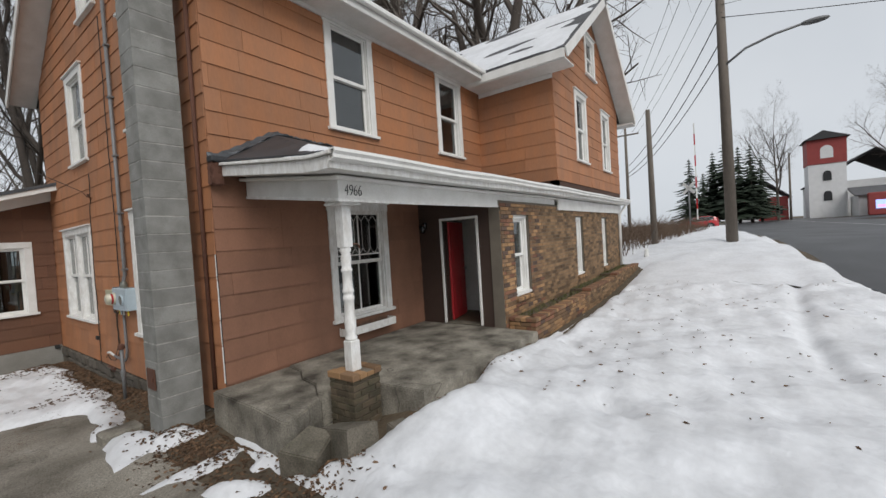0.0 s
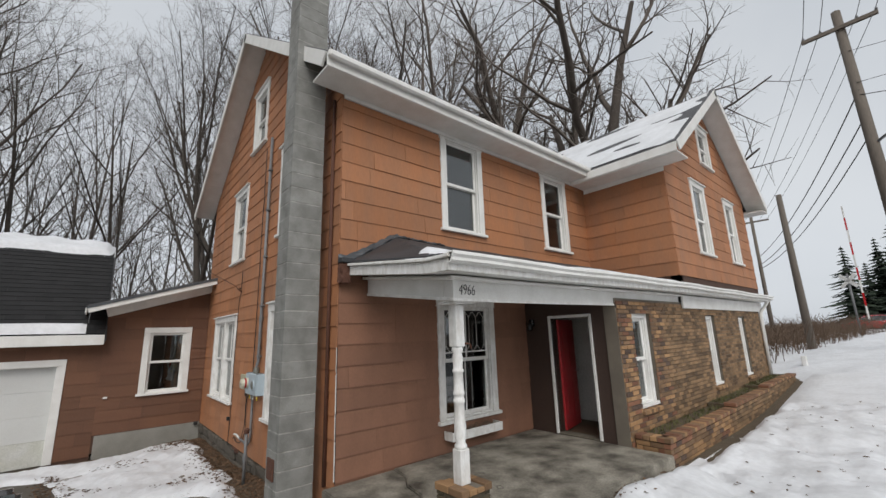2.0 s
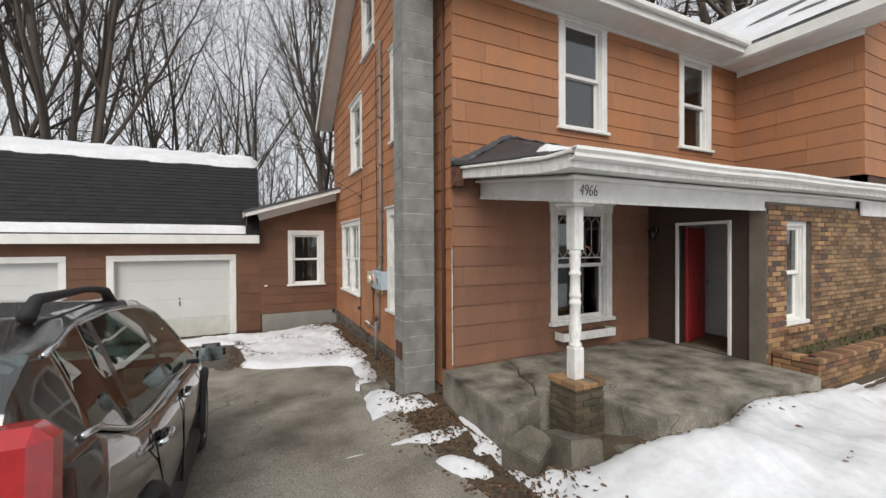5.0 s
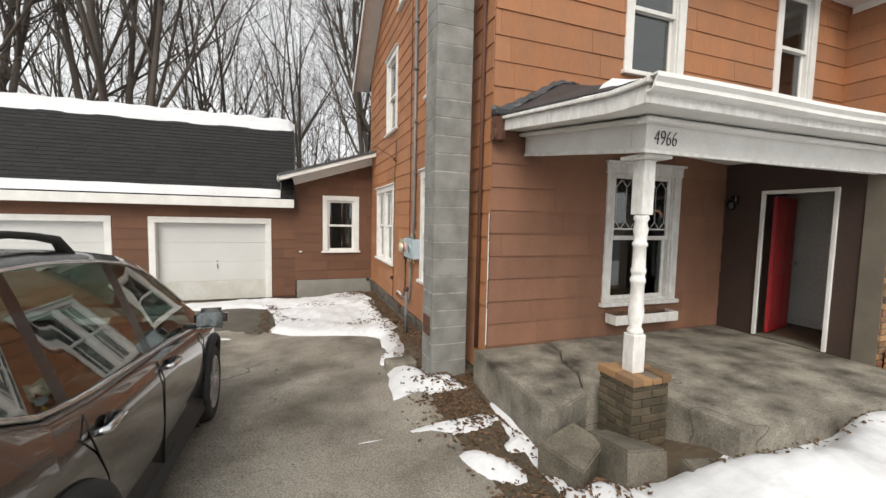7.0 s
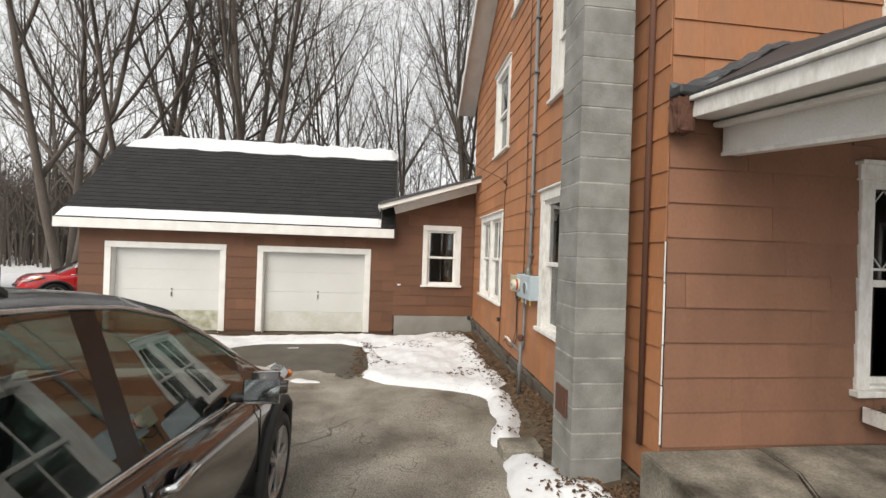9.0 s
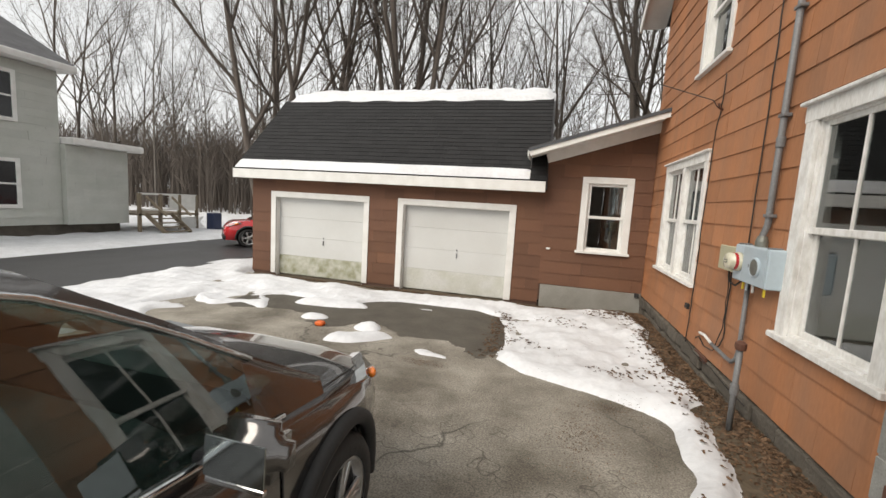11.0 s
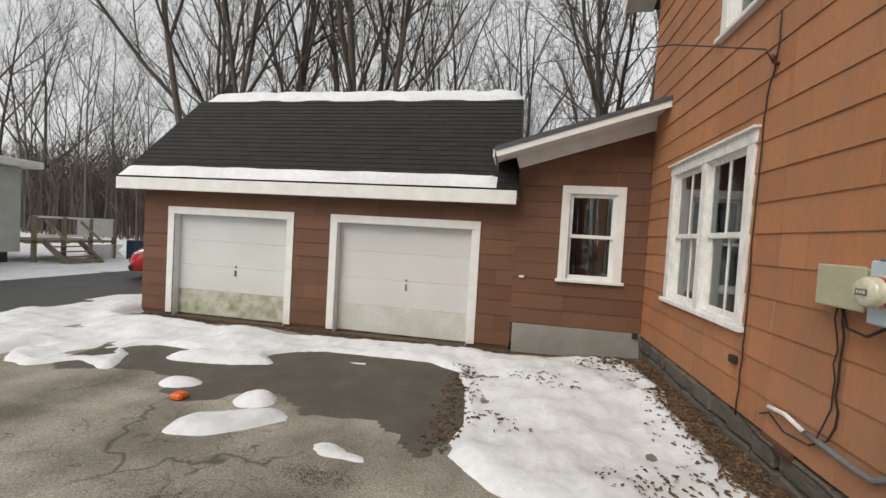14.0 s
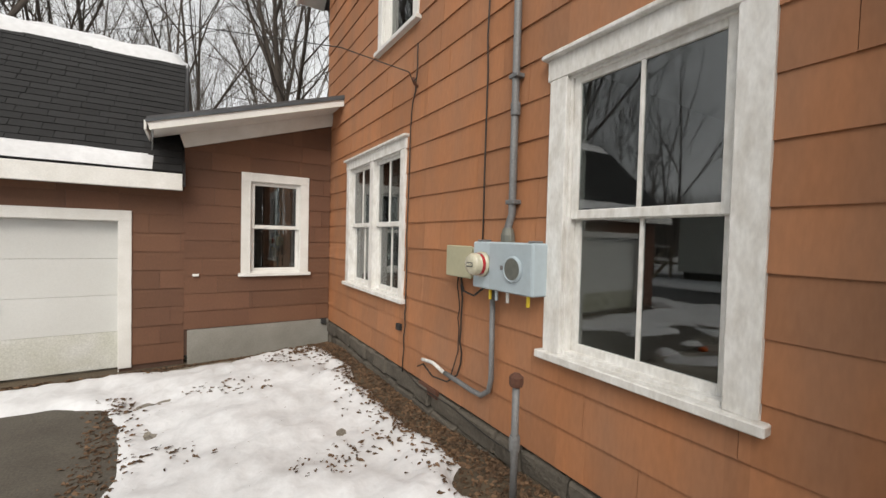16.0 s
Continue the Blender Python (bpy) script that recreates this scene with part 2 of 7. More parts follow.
LEAF = material("dead_leaf", (0.135, 0.078, 0.042), (0.060, 0.040, 0.026), 0.85, grain=40, stain=6, island=True, spread=0.5)
NEIGHBOUR = material("pale_grey_siding", (0.50, 0.51, 0.47), (0.40, 0.42, 0.37), 0.8, grain=50, stain=1.2, bump=0.1, spread=0.05)
CHURCHWHITE = material("church_white", (0.70, 0.70, 0.70), (0.6, 0.6, 0.6), 0.7)
CHURCHRED = material("church_red", (0.30, 0.05, 0.045), (0.24, 0.045, 0.04), 0.7)
DARKVOID = material("dark_opening", (0.02, 0.02, 0.022), None, 0.5)
DECKWOOD = material("deck_wood", (0.26, 0.21, 0.15), (0.18, 0.145, 0.10), 0.85, grain=60, stain=2)
ORANGEBIT = material("orange_plastic", (0.75, 0.14, 0.02), None, 0.5, bump=0.0)
INK = material("black_numerals", (0.012, 0.012, 0.012), None, 0.5, bump=0.0)
LINE = material("road_line", (0.6, 0.6, 0.57), None, 0.8)
BLUEBIN = material("navy_bin", (0.02, 0.03, 0.07), None, 0.5)


def add_cracks(m, scale, width, dark, warp=0.5):
    """Thin dark cracks, as frost leaves them in old paving."""
    n, l = m.node_tree.nodes, m.node_tree.links
    bsdf = n["Principled BSDF"]
    was = bsdf.inputs["Base Color"].links[0].from_socket
    geo = n.new("ShaderNodeNewGeometry")
    bend = n.new("ShaderNodeTexNoise")
    bend.inputs["Scale"].default_value = 2.2
    l.new(geo.outputs["Position"], bend.inputs["Vector"])
    mixv = n.new("ShaderNodeMix")
    mixv.data_type = "VECTOR"
    mixv.inputs["Factor"].default_value = warp * 0.4
    l.new(geo.outputs["Position"], mixv.inputs["A"])
    l.new(bend.outputs["Color"], mixv.inputs["B"])
    vor = n.new("ShaderNodeTexVoronoi")
    vor.feature = "DISTANCE_TO_EDGE"
    vor.inputs["Scale"].default_value = scale
    l.new(mixv.outputs["Result"], vor.inputs["Vector"])
    edge = n.new("ShaderNodeMapRange")
    edge.inputs["From Max"].default_value = width
    edge.inputs["To Min"].default_value, edge.inputs["To Max"].default_value = 0.75, 0.0
    l.new(vor.outputs["Distance"], edge.inputs["Value"])
    where = n.new("ShaderNodeTexNoise")
    where.inputs["Scale"].default_value = 0.5
    l.new(geo.outputs["Position"], where.inputs["Vector"])
    keep = n.new("ShaderNodeMapRange")
    keep.inputs["From Min"].default_value, keep.inputs["From Max"].default_value = 0.46, 0.60
    l.new(where.outputs["Fac"], keep.inputs["Value"])
    mul = n.new("ShaderNodeMath")
    mul.operation = "MULTIPLY"
    l.new(edge.outputs["Result"], mul.inputs[0])
    l.new(keep.outputs["Result"], mul.inputs[1])
    mix = n.new("ShaderNodeMix")
    mix.data_type = "RGBA"
    l.new(mul.outputs["Value"], mix.inputs["Factor"])
    l.new(was, mix.inputs["A"])
    mix.inputs["B"].default_value = (*dark, 1)
    l.new(mix.outputs["Result"], bsdf.inputs["Base Color"])


add_cracks(ASPHALT, 0.75, 0.013, (0.035, 0.03, 0.025), 1.0)
add_cracks(ASPHALT, 2.6, 0.012, (0.05, 0.042, 0.033), 1.6)
add_cracks(CONCRETE, 0.7, 0.006, (0.03, 0.026, 0.02), 1.4)


# ---------------------------------------------------------------- mesh helpers
def thing(name, label, category, group="", kind="", at=(0, 0, 0)):
    e = new(name)
    e.empty_display_size = 0.2
    e.location = at
    return tagged(e, label, category, group, kind)


def part(name, bm, mat, parent=None, label="", smooth=False, at=None):
    me = bpy.data.meshes.new(name)
    if smooth:
        for f in bm.faces:
            f.smooth = True
    bm.to_mesh(me)
    bm.free()
    me.materials.append(mat)
    ob = new(name, me)
    if parent:
        ob.parent = parent
        ob.matrix_parent_inverse = Matrix.Translation(-parent.location) if parent.type == "EMPTY" and parent.parent is None else Matrix()
    if label:
        ob["label"] = label
    return ob


def mesh_part(name, verts, faces, mat, parent=None, label="", smooth=False):
    me = bpy.data.meshes.new(name)
    me.from_pydata([tuple(v) for v in verts], [], faces)
    if smooth:
        me.polygons.foreach_set("use_smooth", [True] * len(me.polygons))
    me.materials.append(mat)
    me.update()
    ob = new(name, me)
    if parent:
        ob.parent = parent
        ob.matrix_parent_inverse = Matrix.Translation(-parent.location) if parent.type == "EMPTY" and parent.parent is None else Matrix()
    if label:
        ob["label"] = label
    return ob


def box(bm, x0, y0, z0, x1, y1, z1, bevel=0.0, m=None):
    c = Matrix.Translation(((x0 + x1) / 2, (y0 + y1) / 2, (z0 + z1) / 2)) @ Matrix.Diagonal((abs(x1 - x0), abs(y1 - y0), abs(z1 - z0), 1))
    r = bmesh.ops.create_cube(bm, size=1, matrix=(m or Matrix()) @ c)
    if bevel:
        es = list({e for v in r["verts"] for e in v.link_edges})
        bmesh.ops.bevel(bm, geom=es, offset=bevel, segments=1, affect="EDGES")
    return bm


def boxed(name, lims, mat, parent=None, label="", bevel=0.004, m=None):
    return part(name, box(bmesh.new(), *lims, bevel, m), mat, parent, label)


def tube_data(points, radii, sides=6, verts=None, faces=None, cap=True):
    """A tapered tube along points."""
    verts, faces = ([] if verts is None else verts), ([] if faces is None else faces)
    rings = []
    for i, p in enumerate(points):
        p = Vector(p)
        a, b = Vector(points[max(i - 1, 0)]), Vector(points[min(i + 1, len(points) - 1)])
        d = (b - a).normalized()
        u = d.cross(Vector((0.31, 0.17, 0.94)))
        if u.length < 0.05:
            u = d.cross(Vector((1, 0, 0)))
        u.normalize()
        w = d.cross(u)
        s = len(verts)
        for k in range(sides):
            an = 2 * math.pi * k / sides
            verts.append(p + (u * math.cos(an) + w * math.sin(an)) * radii[i])
        rings.append(s)
    for a, b in zip(rings, rings[1:]):
        for k in range(sides):
            j = (k + 1) % sides
            faces.append((a + k, a + j, b + j, b + k))
    if cap:
        faces.append(tuple(rings[0] + k for k in range(sides))[::-1])
        faces.append(tuple(rings[-1] + k for k in range(sides)))
    return verts, faces


def tube(name, points, radius, mat, parent=None, sides=8, label=""):
    radii = radius if isinstance(radius, (list, tuple)) else [radius] * len(points)
    v, f = tube_data(points, radii, sides)
    return mesh_part(name, v, f, mat, parent, label, True)


def lathe(bm, profile, segs=16, m=None):
    """A turned shape about z from (radius, height) pairs."""
    rings = []
    for r, z in profile:
        rings.append([bm.verts.new((m or Matrix()) @ Vector((r * math.cos(2 * math.pi * k / segs), r * math.sin(2 * math.pi * k / segs), z))) for k in range(segs)])
    for a, b in zip(rings, rings[1:]):
        for k in range(segs):
            bm.faces.new((a[k], a[(k + 1) % segs], b[(k + 1) % segs], b[k]))
    bm.faces.new(rings[0][::-1])
    bm.faces.new(rings[-1])
    return bm


def wall_frame(origin, u, n):
    """A wall's own axes: u along it, v outward, w up."""
    u, n = Vector(u), Vector(n)
    m = Matrix((u, n, Vector((0, 0, 1)))).transposed().to_4x4()
    return Matrix.Translation(origin) @ m


def clip_poly(poly, a, b, c):
    """The part of a convex polygon where a*u + b*w <= c."""
    out = []
    for i, p in enumerate(poly):
        q = poly[(i + 1) % len(poly)]
        dp, dq = a * p[0] + b * p[1] - c, a * q[0] + b * q[1] - c
        if dp <= 1e-9:
            out.append(p)
        if (dp < -1e-9 and dq > 1e-9) or (dp > 1e-9 and dq < -1e-9):
            s = dp / (dp - dq)
            out.append((p[0] + s * (q[0] - p[0]), p[1] + s * (q[1] - p[1])))
    return out


def cut_out(pieces, rect):
    u0, w0, u1, w1 = rect
    done = []
    for p in pieces:
        done.append(clip_poly(p, 1, 0, u0))
        done.append(clip_poly(p, -1, 0, -u1))
        mid = clip_poly(clip_poly(p, -1, 0, -u0), 1, 0, u1) if len(p) > 2 else []
        if len(mid) > 2:
            done.append(clip_poly(mid, 0, 1, w0))
            done.append(clip_poly(mid, 0, -1, -w1))
    return [p for p in done if len(p) > 2 and poly_area(p) > 2e-4]


def poly_area(p):
    return abs(sum(a[0] * b[1] - b[0] * a[1] for a, b in zip(p, p[1:] + p[:1]))) / 2


def prism(bm, poly, v_low, v_high, m, w_low=None, w_high=None, lip=None):
    """Extrude a polygon (u, w) between two depths; with lip its lower edge stands further out, as a lapped board does."""
    def out(w):
        if lip is None:
            return v_high
        return v_high + lip * (w_high - w) / (w_high - w_low)
    lo = [bm.verts.new(m @ Vector((u, v_low, w))) for u, w in poly]
    hi = [bm.verts.new(m @ Vector((u, out(w), w))) for u, w in poly]
    n = len(poly)
    bm.faces.new(lo)
    bm.faces.new(hi[::-1])
    for i in range(n):
        j = (i + 1) % n
        bm.faces.new((lo[j], lo[i], hi[i], hi[j]))


def wall(name, m, outline, openings, mat, thick=0.16, label=""):
    """A wall with real openings; its outer face is the plane v = 0."""
    bm = bmesh.new()
    pieces = [list(outline)]
    for o in openings:
        pieces = cut_out(pieces, o)
    for p in pieces:
        prism(bm, p, -thick, 0.0, m)
    bmesh.ops.recalc_face_normals(bm, faces=bm.faces)
    return tagged(part(name, bm, mat), label, "wall", kind="structure")


def siding(parent, m, outline, openings, mat, z0, exposure=0.256, length=1.22, seed=1):
    """Lapped boards, each an object, on a wall."""
    rng = random.Random(seed)
    us, ws = [p[0] for p in outline], [p[1] for p in outline]
    w, row = z0, 0
    while w < max(ws):
        w1 = w + exposure
        u = min(us) - length * rng.random()
        while u < max(us):
            u1 = u + length
            p = [(u + 0.0015, w), (u1 - 0.0015, w), (u1 - 0.0015, w1 + 0.004), (u + 0.0015, w1 + 0.004)]
            for i, a in enumerate(outline):
                b = outline[(i + 1) % len(outline)]
                nx, ny = b[1] - a[1], a[0] - b[0]
                if len(p) > 2:
                    p = clip_poly(p, nx, ny, nx * a[0] + ny * a[1])
            pieces = [p] if len(p) > 2 and poly_area(p) > 1e-3 else []
            for o in openings:
                pieces = cut_out(pieces, o)
            for q in pieces:
                bm = bmesh.new()
                prism(bm, q, 0.001, 0.006, m, w, w1, 0.011 + rng.uniform(-0.002, 0.004))
                bmesh.ops.recalc_face_normals(bm, faces=bm.faces)
                part("siding_board", bm, mat, parent)
            u = u1
        w, row = w1, row + 1


def ring(bm, m, u0, w0, u1, w1, t, v0, v1, bevel=0.004, tb=None):
    """A rectangular frame of four bars."""
    tb = tb or t
    box(bm, u0, v0, w0, u0 + t, v1, w1, bevel, m)
    box(bm, u1 - t, v0, w0, u1, v1, w1, bevel, m)
    box(bm, u0 + t, v0, w1 - t, u1 - t, v1, w1, bevel, m)
    box(bm, u0 + t, v0, w0, u1 - t, v1, w0 + tb, bevel, m)
    return bm


WINDOW_NUMBER = [0]


def window(m, u0, w0, u1, w1, label, columns=1, casing=0.12, hood=True, sill=0.05, parent=None, curtain="", mullion=False, paint=None, lead=False):
    """A sash window whose casing fills u0..u1, w0..w1 on a wall."""
    WINDOW_NUMBER[0] += 1
    paint = paint or PAINT
    t = thing("window_%d" % WINDOW_NUMBER[0], label, "window", kind="structure", at=m @ Vector(((u0 + u1) / 2, 0, w0)))
    c = casing
    boxed("casing_board", (u0, 0.0, w0 + sill, u0 + c, 0.034, w1 - c), paint, t, m=m)
    boxed("casing_board", (u1 - c, 0.0, w0 + sill, u1, 0.034, w1 - c), paint, t, m=m)
    head = box(bmesh.new(), u0 - (0.02 if hood else 0), 0.0, w1 - c, u1 + (0.02 if hood else 0), 0.036, w1, 0.004, m)
    if hood:
        box(head, u0 - 0.045, 0.0, w1, u1 + 0.045, 0.075, w1 + 0.03, 0.006, m)
    part("head_casing", head, paint, t)
    boxed("window_sill", (u0 - 0.035, -0.06, w0, u1 + 0.035, 0.075, w0 + sill), paint, t, m=m, bevel=0.006)
    iu0, iw0, iu1, iw1 = u0 + c - 0.01, w0 + sill - 0.005, u1 - c + 0.01, w1 - c + 0.01
    part("jamb", ring(bmesh.new(), m, iu0, iw0, iu1, iw1, 0.025, -0.15, 0.0), paint, t)
    spans = [(iu0 + 0.025, iu1 - 0.025)]
    if mullion:
        mid = (iu0 + iu1) / 2
        boxed("mullion", (mid - 0.06, -0.12, iw0, mid + 0.06, 0.03, iw1), paint, t, m=m)
        spans = [(iu0 + 0.025, mid - 0.06), (mid + 0.06, iu1 - 0.025)]
    half = (iw0 + iw1) / 2
    for a, b in spans:
        for lo, hi, v in ((iw0 + 0.02, half + 0.02, -0.062), (half - 0.02, iw1 - 0.02, -0.022)):
            sash = part("sash", ring(bmesh.new(), m, a, lo, b, hi, 0.045, v - 0.035, v, 0.004, 0.055), paint, t)
            for k in range(1, columns):
                x = a + (b - a) * k / columns
                boxed("muntin", (x - 0.011, v - 0.03, lo + 0.05, x + 0.011, v - 0.004, hi - 0.04), paint, sash, m=m, bevel=0.003)
            if lead and hi > half + 0.1:
                bm = bmesh.new()
                for k in range(6):
                    x = a + 0.07 + (b - a - 0.14) * k / 5
                    box(bm, x - 0.0035, v - 0.026, lo + 0.24, x + 0.0035, v - 0.014, hi - 0.15, 0, m)
                    for s in (-1, 1):
                        for z, up in ((hi - 0.15, 1), (lo + 0.24, -1)):
                            e = m @ Matrix.Translation((x + s * 0.037, v - 0.018, z + up * 0.044)) @ Matrix.Rotation(radians(40 * s * up), 4, "Y")
                            box(bm, -0.0035, -0.006, -0.058, 0.0035, 0.006, 0.058, 0, e)
                box(bm, a + 0.04, v - 0.03, lo + 0.13, b - 0.04, v - 0.006, lo + 0.15, 0, m)
                part("leading", bm, paint, sash)
            g = boxed("pane", (a + 0.04, v - 0.02, lo + 0.045, b - 0.04, v - 0.016, hi - 0.04), PANE, sash, m=m, bevel=0)
            g.visible_shadow = False
    if curtain == "sides":
        for a, b in ((iu0 + 0.04, iu0 + 0.30), ((iu0 + iu1) / 2 + 0.07, (iu0 + iu1) / 2 + 0.36), (iu1 - 0.22, iu1 - 0.04)):
            bm = bmesh.new()
            for k in range(25):
                x, v = a + (b - a) * k / 24, -0.20 + 0.022 * math.sin(k * 1.1) + 0.008 * math.sin(k * 2.7)
                bm.verts.new(m @ Vector((x, v, iw0 + 0.02)))
                bm.verts.new(m @ Vector((x + 0.01, v * 0.98, iw1)))
            bm.verts.ensure_lookup_table()
            for k in range(24):
                bm.faces.new((bm.verts[2 * k], bm.verts[2 * k + 2], bm.verts[2 * k + 3], bm.verts[2 * k + 1]))
            part("curtain", bm, CURTAIN, t, "limp white curtain gathered behind the glass", True)
    elif curtain:
        bm = bmesh.new()
        n, lo_w = 40, iw0 + (iw1 - iw0) * (0.0 if curtain == "full" else 0.45)
        for k in range(n + 1):
            x = iu0 + 0.03 + (iu1 - iu0 - 0.06) * k / n
            v = -0.19 + 0.012 * math.sin(k * 1.3)
            bm.verts.new(m @ Vector((x, v, lo_w)))
            bm.verts.new(m @ Vector((x, v, iw1)))
        bm.verts.ensure_lookup_table()
        for k in range(n):
            bm.faces.new((bm.verts[2 * k], bm.verts[2 * k + 2], bm.verts[2 * k + 3], bm.verts[2 * k + 1]))
        part("curtain", bm, CURTAIN, t, "white curtain hanging behind the glass", True)
    return t


def opening(u0, w0, u1, w1, c=0.12, sill=0.05):
    return (u0 + c - 0.012, w0 + sill - 0.008, u1 - c + 0.012, w1 - c + 0.012)


def slab_between(name, pts, thick, mat, parent=None, label="", up=None):
    """A sheet of even thickness on a planar outline."""
    bm = bmesh.new()
    p = [Vector(q) for q in pts]
    n = (p[1] - p[0]).cross(p[2] - p[0]).normalized()
    if n.z < 0:
        n = -n
    top = [bm.verts.new(q) for q in p]
    low = [bm.verts.new(q - n * thick) for q in p]
    bm.faces.new(top)
    bm.faces.new(low[::-1])
    k = len(p)
    for i in range(k):
        bm.faces.new((top[i], low[i], low[(i + 1) % k], top[(i + 1) % k]))
    bmesh.ops.recalc_face_normals(bm, faces=bm.faces)
    return part(name, bm, mat, parent, label)


# ---------------------------------------------------------------- ground
def smooth_step(a, b, x):
    t = np.clip((x - a) / (b - a), 0, 1)
    return t * t * (3 - 2 * t)


def ground_height(x, y):
    x, y = np.asarray(x, float), np.asarray(y, float)
    z = 0.02 + 0.065 * np.clip(4 - y, 0, 8)
    z = z + 0.20 * np.exp(-np.clip(-x, 0, 9) / 0.8) * smooth_step(8.5, 6.5, y) * smooth_step(-1.2, 0.5, y) * (x < 0.3)
    z = z + 0.85 * smooth_step(3, 20, x) + 0.004 * np.clip(x - 20, 0, 100)
    z = z + 0.20 * np.exp(-((y + 2.15) / 0.55) ** 2) * smooth_step(0.0, 1.2, x) * smooth_step(9, 4, x)
    return z - 0.10 * smooth_step(-10, -16, x)


def wobble(x, y, s, seed):
    """Soft noise from a few crossed waves."""
    r = np.random.RandomState(seed)
    v = 0.0
    for k in range(7):
        a, f = r.uniform(0, 2 * math.pi), s * r.uniform(0.6, 2.4)
        v = v + np.sin((x * math.cos(a) + y * math.sin(a)) * f + r.uniform(0, 6.3)) * (s / f) ** 0.7
    return v / 3.2


def sheet(name, xs, ys, height, mat, label, category, keep=None, kind="structure"):
    gx, gy = np.meshgrid(xs, ys)
    gz = height(gx, gy)
    nx, ny = len(xs), len(ys)
    idx = np.arange(nx * ny).reshape(ny, nx)
    quads = np.stack([idx[:-1, :-1], idx[:-1, 1:], idx[1:, 1:], idx[1:, :-1]], -1).reshape(-1, 4)
    if keep is not None:
        ok = keep(gx, gy).reshape(-1)
        quads = quads[ok[quads].any(1)]
        used = np.unique(quads)
        remap = np.full(nx * ny, -1)
        remap[used] = np.arange(len(used))
        quads = remap[quads]
    else:
        used = np.arange(nx * ny)
    v = np.stack([gx.reshape(-1)[used], gy.reshape(-1)[used], gz.reshape(-1)[used]], -1)
    ob = mesh_part(name, v.tolist(), quads.tolist(), mat, None, "", True)
    return tagged(ob, label, category, kind=kind)


def spaced(*runs):
    return np.unique(np.concatenate([np.arange(a, b, s) for a, b, s in runs]).round(4))


GX = spaced((-600, -60, 30), (-60, -14, 2), (-14, 16, 0.5), (16, 80, 2), (80, 900, 30))
GY = spaced((-600, -60, 30), (-60, -12, 2), (-12, 14, 0.5), (14, 80, 2), (80, 900, 30))
sheet("ground", GX, GY, lambda x, y: ground_height(x, y) - 0.05, DIRT, "brown winter ground with dead grass", "ground")


def in_drive(x, y):
    edge = 0.18 * wobble(x, y, 2.0, 5)
    d = np.minimum(np.minimum(x + 9.3, -0.75 - x + 0.25 * smooth_step(-1.5, -3.0, y)), np.minimum(7.2 - y, y + 7.6))
    return d + edge


def drive_height(x, y):
    return ground_height(x, y) - 0.05 + 0.055 * smooth_step(-0.05, 0.15, in_drive(x, y)) - 0.02 * smooth_step(0, -0.2, in_drive(x, y)) + 0.008 * wobble(x, y, 1.4, 8)


sheet("driveway", spaced((-11, 1.2, 0.12)), spaced((-8.6, 8.2, 0.12)), drive_height, ASPHALT, "worn cracked grey asphalt driveway", "driveway", lambda x, y: in_drive(x, y) > -0.15)


WET = [(-2.4, 6.1), (-2.45, 4.2), (-2.75, 3.75), (-3.3, 4.25), (-4.0, 4.15), (-4.5, 4.7), (-5.3, 4.2), (-6.2, 4.6), (-7.3, 4.5), (-7.9, 5.4), (-5.0, 6.4)]


def wet_amount(x, y):
    d = np.full(np.shape(x), 9e9)
    hit = np.zeros(np.shape(x), bool)
    for (ax, ay), (bx, by) in zip(WET, WET[1:] + WET[:1]):
        t = np.clip(((x - ax) * (bx - ax) + (y - ay) * (by - ay)) / ((bx - ax) ** 2 + (by - ay) ** 2), 0, 1)
        d = np.minimum(d, np.hypot(x - ax - t * (bx - ax), y - ay - t * (by - ay)))
        hit ^= ((ay > y) != (by > y)) & (x < (bx - ax) * (y - ay) / ((by - ay) + 1e-12) + ax)
    return np.where(hit, d, -d) + 0.16 * wobble(x, y, 4.0, 15) + 0.06 * wobble(x, y, 13.0, 16)


sheet("wet_patch", spaced((-8.4, -2.0, 0.06)), spaced((3.2, 6.8, 0.06)), lambda x, y: drive_height(x, y) - 0.012 + 0.017 * smooth_step(-0.03, 0.02, wet_amount(x, y)), WETASPHALT, "dark wet silt on the asphalt before the garage", "wet patch", lambda x, y: wet_amount(x, y) > -0.05)


def road_y(x):
    return -7.6 + 0.06 * np.clip(x, 0, 45)


ROAD_X = spaced((-90, 0, 3), (0, 60, 1), (60, 130, 5))
sheet("road", ROAD_X, spaced((-16.5, -3, 0.35)), lambda x, y: ground_height(x, y) - 0.05 + 0.07 * smooth_step(0.1, -0.2, y - road_y(x)) - 0.04 * smooth_step(-0.1, 0.2, y - road_y(x)), ROADTAR,
      "dark wet asphalt road", "road", lambda x, y: y < road_y(x) + 0.2)
sheet("cross_road", spaced((64, 84, 1)), spaced((-60, 60, 2)), lambda x, y: ground_height(x, y) + 0.03, ROADTAR, "dark asphalt crossing road", "road")
sheet("road_line", ROAD_X, np.array([-0.06, 0.06]) - 12.2, lambda x, y: ground_height(x, y) + 0.035, LINE, "white painted line on the road", "road line")
sheet("side_lane", spaced((-16.0, -10.7, 0.5)), spaced((-12, 24, 1.0)), lambda x, y: ground_height(x, y) - 0.005, ROADTAR, "dark wet asphalt lane beside the garage", "lane")


